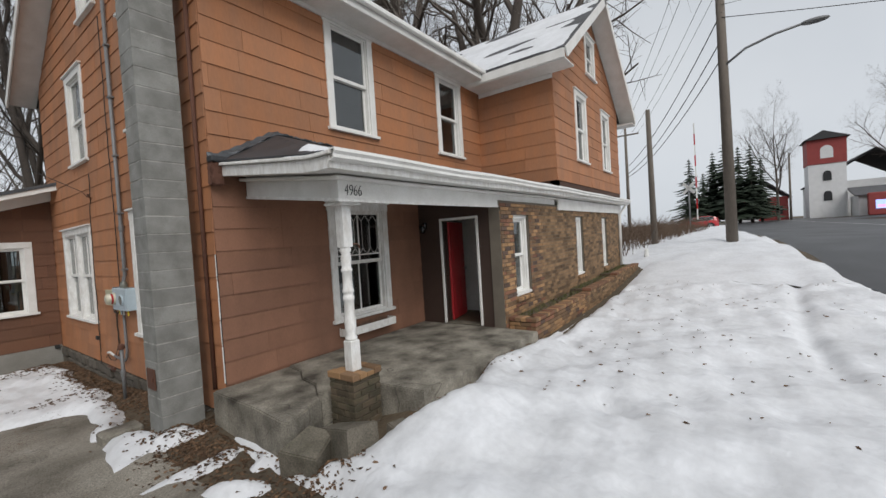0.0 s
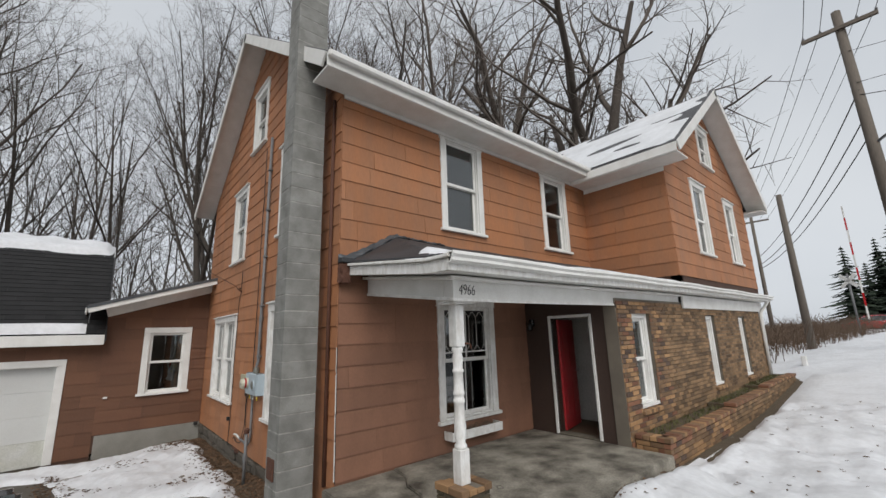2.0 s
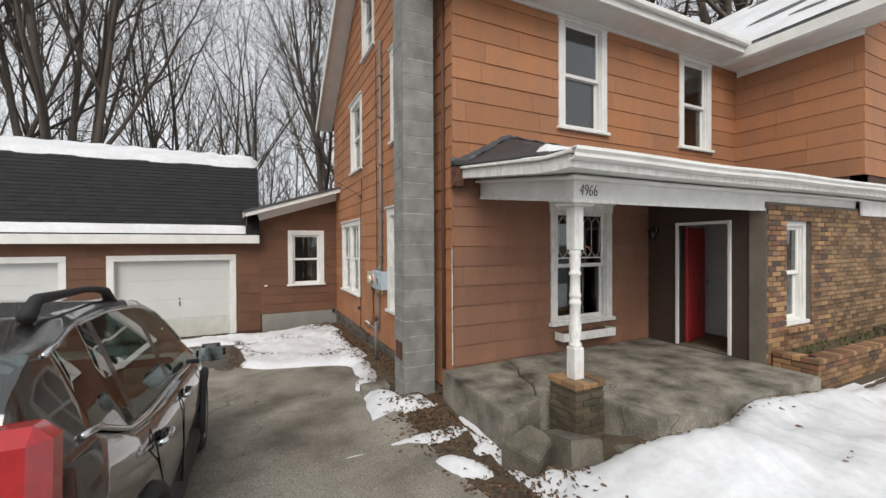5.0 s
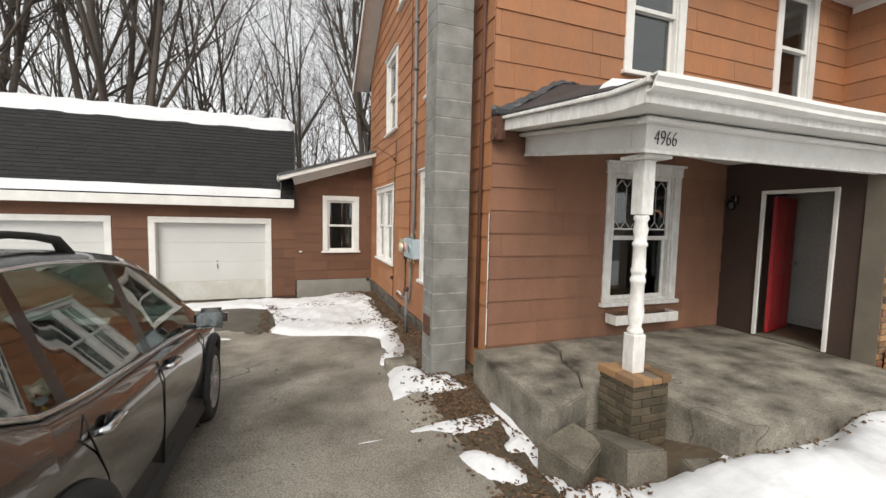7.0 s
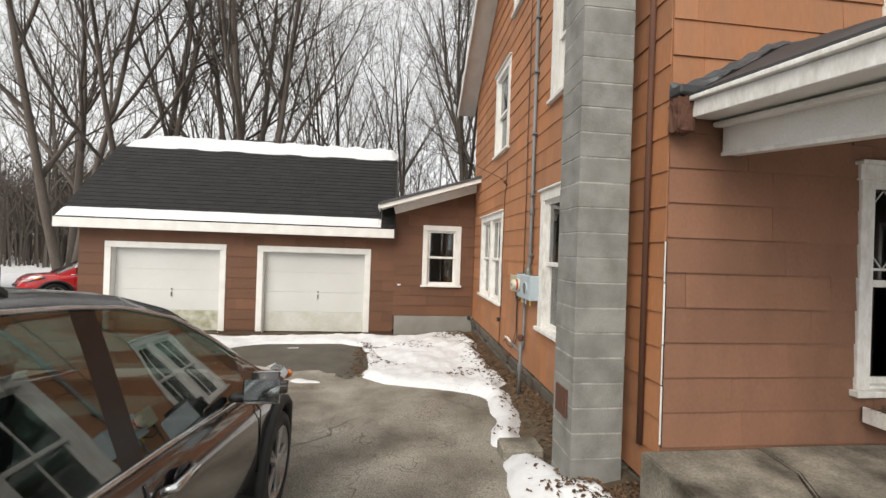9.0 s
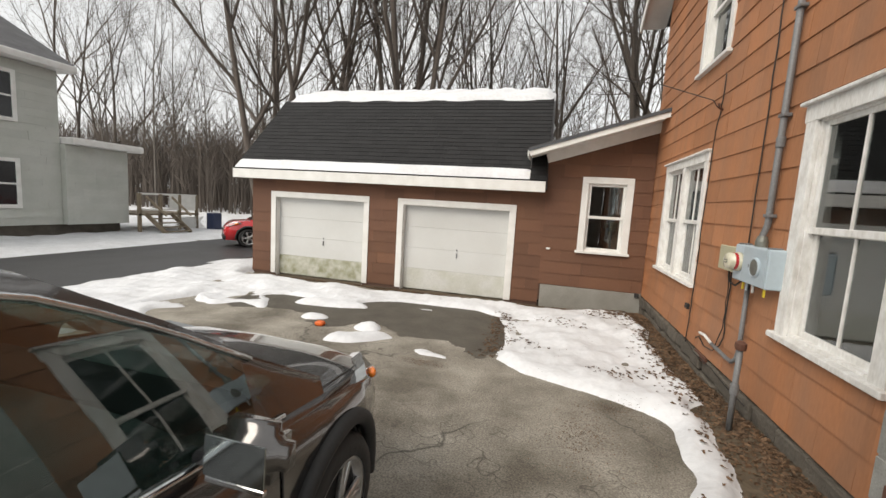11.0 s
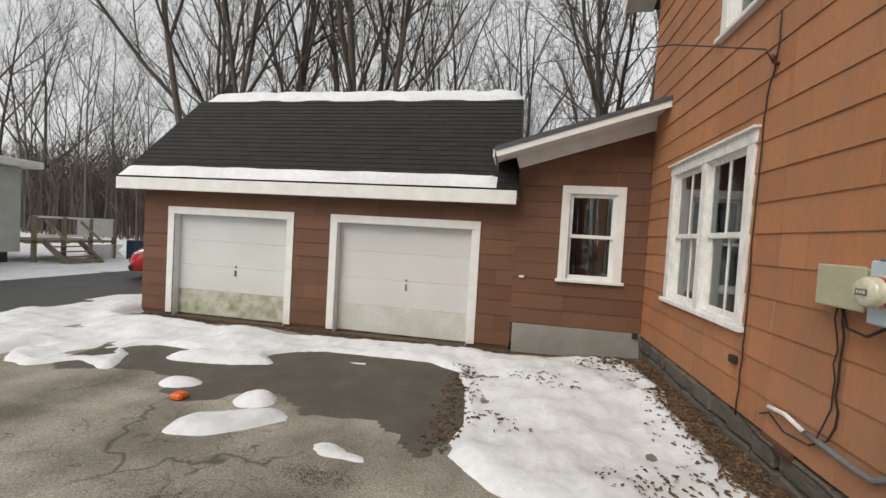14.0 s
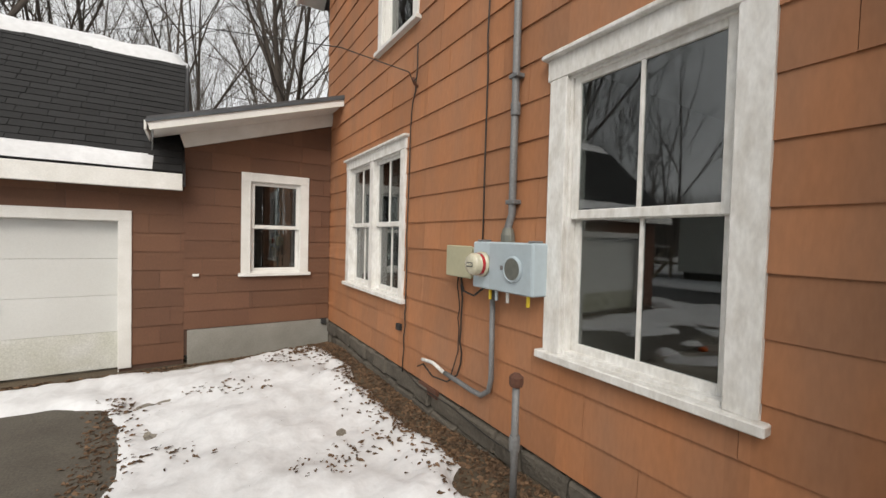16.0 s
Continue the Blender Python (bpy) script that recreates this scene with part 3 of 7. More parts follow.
def blob(x, y, cx, cy, rx, ry, turn=0):
    c, s = math.cos(radians(turn)), math.sin(radians(turn))
    u, v = (x - cx) * c + (y - cy) * s, -(x - cx) * s + (y - cy) * c
    return (1 - np.sqrt((u / rx) ** 2 + (v / ry) ** 2)) * min(rx, ry)


def stroke(x, y, pts, width):
    best = np.full(np.shape(x), -9.0)
    for (ax, ay), (bx, by) in zip(pts, pts[1:]):
        t = np.clip(((x - ax) * (bx - ax) + (y - ay) * (by - ay)) / ((bx - ax) ** 2 + (by - ay) ** 2), 0, 1)
        best = np.maximum(best, width - np.hypot(x - ax - t * (bx - ax), y - ay - t * (by - ay)))
    return best


def inside(x, y, pts):
    """Signed distance to a closed outline, positive inside."""
    d = np.full(np.shape(x), 9e9)
    hit = np.zeros(np.shape(x), bool)
    for (ax, ay), (bx, by) in zip(pts, pts[1:] + pts[:1]):
        t = np.clip(((x - ax) * (bx - ax) + (y - ay) * (by - ay)) / ((bx - ax) ** 2 + (by - ay) ** 2), 0, 1)
        d = np.minimum(d, np.hypot(x - ax - t * (bx - ax), y - ay - t * (by - ay)))
        cross = ((ay > y) != (by > y)) & (x < (bx - ax) * (y - ay) / ((by - ay) + 1e-12) + ax)
        hit ^= cross
    return np.where(hit, d, -d)


WALL_PATCH = [(-0.24, 7.2), (-0.28, 3.6), (-0.36, 2.6), (-0.5, 1.5), (-0.68, 1.0), (-0.6, 0.3), (-0.3, 0.25), (-0.25, -0.1), (-0.7, 0.0), (-1.13, -0.15), (-1.0, 0.5), (-1.08, 1.1), (-1.02, 1.4), (-0.86, 1.75), (-0.86, 2.3),
              (-0.80, 2.55), (-1.15, 2.95), (-1.65, 3.1), (-2.05, 3.37), (-2.35, 3.6), (-2.6, 3.92), (-2.5, 4.4), (-2.55, 5.35), (-2.8, 5.85), (-3.2, 6.15), (-3.9, 5.7), (-4.8, 5.7), (-4.9, 5.1), (-5.5, 5.1),
              (-7.0, 5.2), (-6.6, 4.5), (-7.3, 4.6), (-7.7, 4.25), (-8.1, 3.75), (-7.8, 2.9), (-7.7, 2.3), (-8.0, 0.5), (-8.4, -6), (-10.9, -6), (-10.9, 7.5), (-9.5, 7.9), (-9.3, 6.9), (-6, 6.95), (-2.4, 7.0)]
LAWN = [(-0.1, -1.8), (0.35, -2.02), (0.95, -2.22), (1.5, -2.42), (2.3, -2.22), (3.0, -2.3), (3.8, -2.42), (8.0, -2.5), (12.5, -2.5), (13.2, 0.5), (16, 6.0), (70, 8.0), (64, -4.4), (45, -4.6), (24, -5.9), (14, -6.5), (9, -7.0), (4, -7.3), (0.8, -7.5), (-1.0, -6.2),
        (-0.9, -4.8), (-0.75, -3.6), (-0.55, -2.7), (-0.38, -1.85)]


def snow_amount(x, y):
    n1, n2 = wobble(x, y, 3.2, 11), wobble(x, y, 9.0, 12)
    d = inside(x, y, WALL_PATCH) + 0.07 * n1 + 0.03 * n2
    pits = smooth_step(0.62, 1.0, wobble(x, y, 6.0, 21)) * 0.25
    d = d - pits * ((y > 0.5) & (x > -2.6))
    d = d - 0.9 * smooth_step(-0.15, 0.6, wobble(x, y, 3.4, 31)) * smooth_step(-3.0, -3.8, x) * smooth_step(6.5, 5.9, y) * smooth_step(-9.5, -8.0, x)
    lawn = inside(x, y, LAWN) + 0.08 * n1 + 0.03 * n2
    lawn = lawn - 0.45 * (blob(x, y, 14.2, -1.6, 1.6, 0.5, 10) > 0)
    lawn = np.where(blob(x, y, 9.8, -7.6, 0.9, 0.25) > 0, -0.1, lawn)
    d = np.maximum(d, lawn)
    for b in ((-4.55, 3.8, 0.62, 0.24, 42), (-4.65, 4.4, 0.24, 0.2, 0), (-5.7, 4.55, 0.24, 0.14, 0), (-3.2, 3.62, 0.42, 0.15, -12), (-0.63, -1.5, 0.34, 0.15, -50), (0.3, -1.5, 0.22, 0.14, 0), (-0.3, -1.25, 0.08, 0.06, 0), (-0.86, -0.98, 0.09, 0.05, 0),
              (-1.05, 2.45, 0.12, 0.05, 60)):
        d = np.maximum(d, blob(x, y, *b) + 0.07 * n1 + 0.05 * n2)
    d = np.maximum(d, stroke(x, y, [(-1.6, -0.84), (-1.2, -0.80), (-0.8, -0.76), (-0.36, -0.74)], 0.085) + 0.03 * n1)
    d = np.maximum(d, stroke(x, y, [(-0.06, -0.55), (-0.12, -1.1), (-0.25, -1.6), (-0.3, -1.9)], 0.09) + 0.05 * n1 + 0.03 * n2)
    strip = inside(x, y, [(-10.9, 7.5), (-9.5, 7.5), (-9.5, 20), (-10.9, 20)]) + 0.15 * n1
    far = np.where((y > 13.5) & (x < -6) & ((x > -10.9) | (x < -16.1) | (y > 23)), 0.6 * wobble(x, y, 0.9, 41) + 0.55, -1)
    near_lane = inside(x, y, [(-90, -12), (-16.2, -12), (-16.2, 13.4), (-90, 13.4)]) + 0.25 * n1 - 0.8 * (blob(x, y, -18.6, 7.5, 0.9, 5) > 0)
    return np.maximum.reduce([d, strip, far, near_lane])


def snow_height(x, y):
    a = snow_amount(x, y)
    deep = 0.055 + 0.05 * smooth_step(0.3, 2.0, x) * (y < -1.8)
    rel = 0.05 * wobble(x, y, 4.0, 51) + 0.03 * wobble(x, y, 13.0, 52)
    # ruts of tyres along the verge
    rut = np.zeros(np.shape(x))
    for off in (0.0, 1.55):
        c = -5.9 - off + 0.25 * np.sin(x * 0.35)
        rut = rut - 0.10 * np.exp(-((y - c) / 0.13) ** 2) * smooth_step(2.5, 4, x)
    steps = -0.07 * smooth_step(0.85, 1.25, wobble(x, y, 5.5, 61))
    z = ground_height(x, y) - 0.07 + (0.085 + deep + (rel + rut + steps) * smooth_step(0.02, 0.3, a)) * smooth_step(-0.06, 0.16, a)
    bank = 0.16 * np.exp(-(((x - 0.9) / 0.9) ** 2 + ((y + 2.75) / 0.5) ** 2))
    return z + bank * smooth_step(-0.05, 0.3, a)


tagged(sheet("snow", spaced((-12.6, 9, 0.07)), spaced((-8.6, 7.6, 0.07)), snow_height, SNOW, "patchy trodden white snow", "snow", lambda x, y: snow_amount(x, y) > -0.09), kind="stuff")
tagged(sheet("snow", spaced((8.93, 72, 0.4)), spaced((-9, 9, 0.3)), snow_height, SNOW, "white snow along the road verge", "snow", lambda x, y: snow_amount(x, y) > -0.3), kind="stuff")
tagged(sheet("snow", spaced((-90, -5, 0.7)), spaced((7.53, 75, 0.7)), snow_height, SNOW, "thin snow on the field below the woods", "snow", lambda x, y: snow_amount(x, y) > -0.5), kind="stuff")
tagged(sheet("snow", spaced((-90, -13.93, 0.7)), spaced((-6, 9, 0.5)), snow_height, SNOW, "thin snow on the neighbouring lawn", "snow", lambda x, y: snow_amount(x, y) > -0.5), kind="stuff")

# ---------------------------------------------------------------- the house
ED = 5.88            # height of the eaves
DEEP, LONG = 7.75, 12.2
WX, WY = 6.25, -1.84  # the wing's upper corner
BY = -1.75           # face of the brick
DX = 3.72            # wall with the front door
LW = wall_frame((0, DEEP, 0), (0, -1, 0), (-1, 0, 0))    # u runs from the back to the street
FW = wall_frame((0, 0, 0), (1, 0, 0), (0, -1, 0))
GF = wall_frame((0, WY, 0), (1, 0, 0), (0, -1, 0))
WL = wall_frame((WX, 0, 0), (0, -1, 0), (-1, 0, 0))
DW = wall_frame((DX, 0, 0), (0, -1, 0), (-1, 0, 0))
BW = wall_frame((0, BY, 0), (1, 0, 0), (0, -1, 0))
PEAK_Y, PEAK_Z = DEEP / 2, ED + 0.34 + DEEP / 2 * 0.71


def left(y0, z0, y1, z1):
    return (DEEP - y1, z0, DEEP - y0, z1)


LEFT_WINDOWS = [left(1.43, 1.11, 2.61, 3.02), left(4.68, 1.14, 6.62, 2.95), left(1.35, 4.16, 2.38, 5.86), left(4.46, 4.10, 5.52, 5.82), left(3.42, 6.45, 4.36, 7.9)]
left_outline = [(0, 0.42), (DEEP, 0.42), (DEEP, ED + 0.3), (DEEP / 2, PEAK_Z), (0, ED + 0.3)]
holes = [opening(*w, 0.135 if i == 0 else 0.12) for i, w in enumerate(LEFT_WINDOWS)]
left_wall = wall("wall_west", LW, left_outline, holes, SHEATH, label="side wall of the old house under orange lapped siding")
siding(left_wall, LW, left_outline, holes, ORANGE, 0.438, 0.2645, seed=3)
window(LW, *LEFT_WINDOWS[0], "tall white sash window with peeling paint beside the meter", 2, casing=0.135, paint=PEEL)
window(LW, *LEFT_WINDOWS[1], "wide paired white sash window with peeling paint", 2, mullion=True, paint=PEEL, curtain="sides")
window(LW, *LEFT_WINDOWS[2], "white upstairs sash window behind the chimney", 1)
window(LW, *LEFT_WINDOWS[3], "white upstairs sash window in orange siding", 1)
window(LW, *LEFT_WINDOWS[4], "small white attic sash window in the gable", 1)

# front, ground floor under the porch and upper floor
PW = (1.6, 1.14, 2.84, 2.95)
UP = [(1.76, 4.04, 2.74, 5.78), (4.53, 4.03, 5.45, 5.74)]
low = [(0, 0.7), (DX + 0.16, 0.7), (DX + 0.16, 3.35), (0, 3.35)]
lw = wall("wall_porch", FW, low, [opening(*PW)], SHEATH, label="house wall under the porch in faded brown siding")
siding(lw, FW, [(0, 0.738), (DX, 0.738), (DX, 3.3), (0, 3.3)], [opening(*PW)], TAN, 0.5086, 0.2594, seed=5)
upper = [(0, 3.35), (WX + 0.16, 3.35), (WX + 0.16, ED + 0.2), (0, ED + 0.2)]
uw = wall("wall_front_upper", FW, upper, [opening(*w) for w in UP], SHEATH, label="upper front wall under orange lapped siding")
siding(uw, FW, [(0, 3.3), (WX, 3.3), (WX, ED + 0.05), (0, ED + 0.05)], [opening(*w) for w in UP], ORANGE, 3.406, 0.272, seed=6)
window(FW, *PW, "white porch window with leaded upper sash", 2, lead=True, paint=PEEL)
for w in UP:
    window(FW, *w, "white upstairs sash window over the porch roof", 1)
# the wing, upper floor
wl_out = [(0, 3.2), (-WY, 3.2), (-WY, ED + 0.2), (0, ED + 0.2)]
ww = wall("wall_wing_side", WL, wl_out, [], SHEATH, label="short wing wall under orange lapped siding")
siding(ww, WL, wl_out, [], ORANGE, 3.406, 0.272, seed=7)
MIDX = (WX + LONG) / 2
WPEAK = ED + 0.3 + (LONG - WX) / 2 * 0.70
gf_out = [(WX, 3.1), (LONG, 3.1), (LONG, ED + 0.25), (MIDX, WPEAK), (WX, ED + 0.25)]
GW = [(7.68, 3.97, 8.62, 5.72), (10.1, 3.97, 11.0, 5.72), (8.78, 6.38, 9.70, 7.5)]
gw = wall("wall_gable", GF, gf_out, [opening(*w) for w in GW], SHEATH, label="gabled wing front under orange lapped siding")
siding(gw, GF, gf_out, [opening(*w) for w in GW], ORANGE, 3.406, 0.272, seed=8)
window(GF, *GW[0], "white upstairs gable window with lowered blind", 1, curtain="half")
window(GF, *GW[1], "white upstairs gable window with drawn white curtain", 1, curtain="full")
window(GF, *GW[2], "small white attic window in the gable", 1)
# door wall
DOOR = (0.55, 0.77, 1.27, 2.62)
dw = wall("wall_entrance", DW, [(0, 0.7), (-BY - 0.1, 0.7), (-BY - 0.1, 3.2), (0, 3.2)], [DOOR], BROWN, label="dark brown painted wall with the front doorway")
# closing walls behind and to the east
boxed("wall_east", (LONG - 0.16, WY + 0.17, 0.5, LONG, DEEP, ED + 0.3), SHEATH)
tagged(bpy.data.objects["wall_east"], "far side wall of the house", "wall", kind="structure")
tagged(boxed("wall_north", (0.17, DEEP - 0.16, 0.3, LONG - 0.17, DEEP, ED + 0.3), SHEATH), "rear wall of the house", "wall", kind="structure")
tagged(boxed("floor", (0.17, 0.17, 0.55, LONG - 0.17, DEEP - 0.17, 0.76), INFLOOR), "dark worn floor inside the house", "floor", kind="structure")
tagged(boxed("floor_wing", (DX + 0.17, BY + 0.2, 0.55, LONG - 0.17, 0.169, 0.76), INFLOOR), "dark worn floor of the entrance hall", "floor", kind="structure")
tagged(boxed("ceiling", (0.17, 0.17, 3.22, LONG - 0.17, DEEP - 0.17, 3.31), INSIDE), "plain ceiling between the storeys", "ceiling", kind="structure")
tagged(boxed("ceiling_wing", (DX + 0.17, BY + 0.2, 3.10, LONG - 0.17, 0.169, 3.17), INSIDE), "plain ceiling of the entrance hall", "ceiling", kind="structure")
tagged(boxed("attic_floor", (0.17, 0.17, ED + 0.0, LONG - 0.17, DEEP - 0.17, ED + 0.06), INSIDE), "plain ceiling under the attic", "ceiling", kind="structure")
tagged(boxed("inner_wall", (0.17, 2.9, 0.77, LONG - 0.17, 3.0, ED - 0.01), INSIDE), "plain plaster partition inside the house", "wall", kind="structure")
tagged(boxed("hall_wall", (DX + 0.17, -0.14, 0.77, DX + 2.2, -0.08, 3.09), INSIDE), "white wall inside the entrance hall", "wall", kind="structure")
tagged(boxed("hall_end", (DX + 1.15, BY + 0.25, 0.77, DX + 1.25, -0.15, 3.09), INSIDE), "white wall at the end of the hall", "wall", kind="structure")
# brick ground floor
BWIN = [(4.19, 1.20, 4.84, 2.65), (7.64, 1.19, 8.20, 2.63), (10.06, 1.18, 10.6, 2.60)]
brick_out = [(DX - 0.02, 0.55), (LONG, 0.55), (LONG, 2.88), (DX - 0.02, 2.88)]
bw = wall("wall_brick", BW @ Matrix.Translation((0, -0.012, 0)), brick_out, [(a - 0.02, b - 0.02, c + 0.02, d + 0.02) for a, b, c, d in BWIN], BRICKJOINT, thick=0.2, label="ground floor wall of mottled brown brick")
for w in BWIN:
    window(BW @ Matrix.Translation((0, -0.09, 0)), *w, "narrow white sash window with curtain in brick", 1, casing=0.07, hood=False, curtain="full")

# roofs
roof = thing("house_roof", "snow-dusted grey shingle roof with white eaves", "roof", kind="structure")
OH = 0.46
SL = 0.71
z_e, z_p = ED + 0.30 - OH * SL, PEAK_Z + 0.02
for sgn in (0, 1):
    ye, yp = (-OH, PEAK_Y) if sgn == 0 else (DEEP + OH, PEAK_Y)
    slab_between("roof_slope", [(-OH, ye, z_e + 0.12), (LONG if sgn else MIDX, ye, z_e + 0.12), (LONG if sgn else MIDX, yp, z_p + 0.12), (-OH, yp, z_p + 0.12)], 0.05, ROOFGREY, roof)
    slab_between("soffit", [(-OH + 0.03, ye + (0.03 if sgn == 0 else -0.03), z_e + 0.06), (0.0, ye + (0.03 if sgn == 0 else -0.03), z_e + 0.06), (0.0, yp, z_p + 0.06), (-OH + 0.03, yp, z_p + 0.06)], 0.03, PAINT, roof)
    slab_between("rake_board", [(-OH - 0.025, ye, z_e + 0.10), (-OH + 0.003, ye, z_e + 0.10), (-OH + 0.003, yp, z_p + 0.10), (-OH - 0.025, yp, z_p + 0.10)], 0.19, PAINT, roof)
# boxed cornice along the front eave
cor = bmesh.new()
box(cor, -OH, -OH - 0.02, z_e - 0.10, WX - 0.5, -OH + 0.01, z_e + 0.08, 0.005)
box(cor, -OH + 0.01, -OH + 0.01, z_e - 0.10, WX - 0.02, -0.02, z_e - 0.07, 0.003)
box(cor, 0.0, -0.055, z_e - 0.16, WX - 0.02, -0.02, z_e - 0.10, 0.004)
box(cor, -OH - 0.01, -OH - 0.10, z_e + 0.0, WX - 0.5, -OH - 0.02, z_e + 0.10, 0.02)
part("cornice", cor, PAINT, roof, "white boxed cornice with gutter")
wz_e, wz_p = ED + 0.27 - 0.55 * 0.70, WPEAK + 0.03
for sgn in (-1, 1):
    xe = WX - 0.55 if sgn < 0 else LONG + 0.55
    yf = WY - 0.48
    slab_between("roof_slope", [(xe, yf, wz_e + 0.13), (MIDX, yf, wz_p + 0.13), (MIDX, DEEP, wz_p + 0.13), (xe, DEEP, wz_e + 0.13)], 0.05, ROOFGREY, roof)
    slab_between("soffit", [(xe, yf + 0.03, wz_e + 0.07), (MIDX, yf + 0.03, wz_p + 0.07), (MIDX, WY, wz_p + 0.07), (xe, WY, wz_e + 0.07)], 0.03, PAINT, roof)
    slab_between("rake_board", [(xe, yf - 0.025, wz_e + 0.11), (MIDX, yf - 0.025, wz_p + 0.11), (MIDX, yf + 0.003, wz_p + 0.11), (xe, yf + 0.003, wz_e + 0.11)], 0.19, PAINT, roof)
    wc = bmesh.new()
    s = -sgn
    x0 = xe
    box(wc, min(x0, x0 - 0.03 * s), yf, wz_e - 0.08, max(x0, x0 - 0.03 * s), 0.0 if sgn < 0 else DEEP, wz_e + 0.10, 0.004)
    wallx = WX if sgn < 0 else LONG
    box(wc, min(x0, wallx), yf, wz_e - 0.10, max(x0, wallx), -0.05 if sgn < 0 else DEEP, wz_e - 0.07, 0.003)
    if sgn < 0:
        box(wc, WX - 0.04, WY - 0.02, wz_e - 0.20, WX - 0.02, -0.06, wz_e - 0.10, 0.003)
    part("cornice", wc, PAINT, roof)

# foundation of rough stones along the side wall
found = tagged(boxed("foundation", (0.04, 0.02, -0.1, 0.2, DEEP, 0.42), STONE), "rough stone foundation of the house", "foundation", kind="structure")
rng = random.Random(4)
for row in range(2):
    y = 0.1
    while y < DEEP - 0.05:
        w = rng.uniform(0.22, 0.5)
        h = 0.42 - row * 0.19
        bm = box(bmesh.new(), -0.02 - rng.random() * 0.04, y, h - 0.18, 0.05, min(y + w - 0.015, DEEP), h - 0.01, 0.018)
        for v in bm.verts:
            v.co += Vector((rng.uniform(-1, 1), rng.uniform(-1, 1), rng.uniform(-1, 1))) * 0.012
        part("stone", bm, STONE, found)
        y += w
for z0, z1, w in ((0.79, 1.22, 0.011), (1.23, 1.52, 0.007), (1.53, 1.98, 0.010), (1.99, 2.29, 0.006)):
    boxed("corner_strip", (-0.021, -0.021, z0, -0.021 + w, -0.010, z1), PEEL, found, "split white corner strip", 0.002)
    # solid black strip: the shade of the open corner gap as colour
    boxed("corner_gap", (-0.0205 + w, -0.0195, z0 - 0.02, -0.0205 + w + 0.009, -0.012, z1), CABLE, found, "black strip for the shade in the siding corner gap", 0)
# siding under the wall's street end, down to the slab
# ---------------------------------------------------------------- chimney
chim = thing("chimney", "tall grey painted block chimney against the side wall", "chimney", at=(-0.33, 0.55, 0.2))
CX0, CX1, CY0, CY1 = -0.57, -0.14, 0.265, 0.64
boxed("core", (CX0 + 0.003, CY0 + 0.003, 0.15, CX1 - 0.003, CY1 - 0.003, 9.6), MORTAR, chim)
rng = random.Random(8)
z, k = 0.15, 0
while z < 9.55:
    j = rng.uniform(-0.004, 0.004)
    bm = box(bmesh.new(), CX0 + j * 0.6, CY0 + j * 0.4, z + 0.004 + abs(j) * 0.7, CX1 + j * 0.5, CY1 + j * 0.4, z + 0.196 - abs(j) * 0.7, 0.003)
    part("block", bm, BLOCK, chim)
    z, k = z + 0.2, k + 1
cleanout = boxed("cleanout_door", (CX0 - 0.022, 0.34, 0.84, CX0 - 0.004, 0.55, 1.07), RUSTY, chim, "rusty iron soot door")
boxed("latch", (CX0 - 0.035, 0.37, 0.93, CX0 - 0.022, 0.39, 0.98), RUSTY, cleanout)
tube("drain_pipe", [(-0.04, 0.19, 0.7), (-0.04, 0.19, 5.75)], 0.024, RUSTY)
tagged(bpy.data.objects["drain_pipe"], "thin rusty downpipe on the house corner", "pipe")
tagged(boxed("loose_block", (-0.98, 0.72, 0.22, -0.60, 0.98, 0.40), CONCRETE, bevel=0.02), "loose concrete block at the chimney foot", "block")

# ---------------------------------------------------------------- porch
SZ = 0.755
slab = thing("porch_slab", "cracked stained concrete porch slab", "porch slab", kind="structure")


def slab_piece(name, pts, z0, z1, seed, mat=CONCRETE, parent=slab):
    r = random.Random(seed)
    bm = bmesh.new()
    lo = [bm.verts.new((x + r.uniform(-0.01, 0.01), y, z0)) for x, y in pts]
    hi = [bm.verts.new((x, y, z1)) for x, y in pts]
    bm.faces.new(lo[::-1])
    bm.faces.new(hi)
    for i in range(len(pts)):
        j = (i + 1) % len(pts)
        bm.faces.new((lo[i], lo[j], hi[j], hi[i]))
    bmesh.ops.recalc_face_normals(bm, faces=bm.faces)
    bmesh.ops.bevel(bm, geom=[e for e in bm.edges if abs(e.verts[0].co.z - z1) < 0.001 and abs(e.verts[1].co.z - z1) < 0.001], offset=0.012, segments=2, affect="EDGES")
    return part(name, bm, mat, parent)


slab_piece("concrete", [(-0.15, -0.01), (0.80, -0.01), (0.75, -0.35), (0.58, -0.62), (0.52, -0.95), (0.36, -1.20), (0.30, -1.34), (0.02, -1.46), (-0.20, -1.56), (-0.22, -1.44), (-0.17, -0.9)], 0.2, SZ - 0.012, 1)
slab_piece("concrete", [(0.81, -0.01), (DX - 0.01, -0.01), (DX - 0.01, -2.29), (2.6, -2.27), (1.6, -2.24), (0.93, -2.2), (0.90, -1.8), (0.87, -1.29), (0.39, -1.24), (0.372, -1.20), (0.534, -0.95), (0.594, -0.62), (0.762, -0.35)], 0.25, SZ, 2)
CHUNKS = ((((-0.36, -1.62), (0.02, -1.52), (0.10, -1.80), (-0.24, -1.98)), 0.60, 5, 8, -6), (((0.06, -1.62), (0.30, -1.58), (0.34, -2.12), (-0.06, -2.18)), 0.64, 6, -14, 10), (((0.40, -2.16), (0.74, -2.22), (0.70, -2.33), (0.36, -2.28)), 0.62, 7, 3, 4))
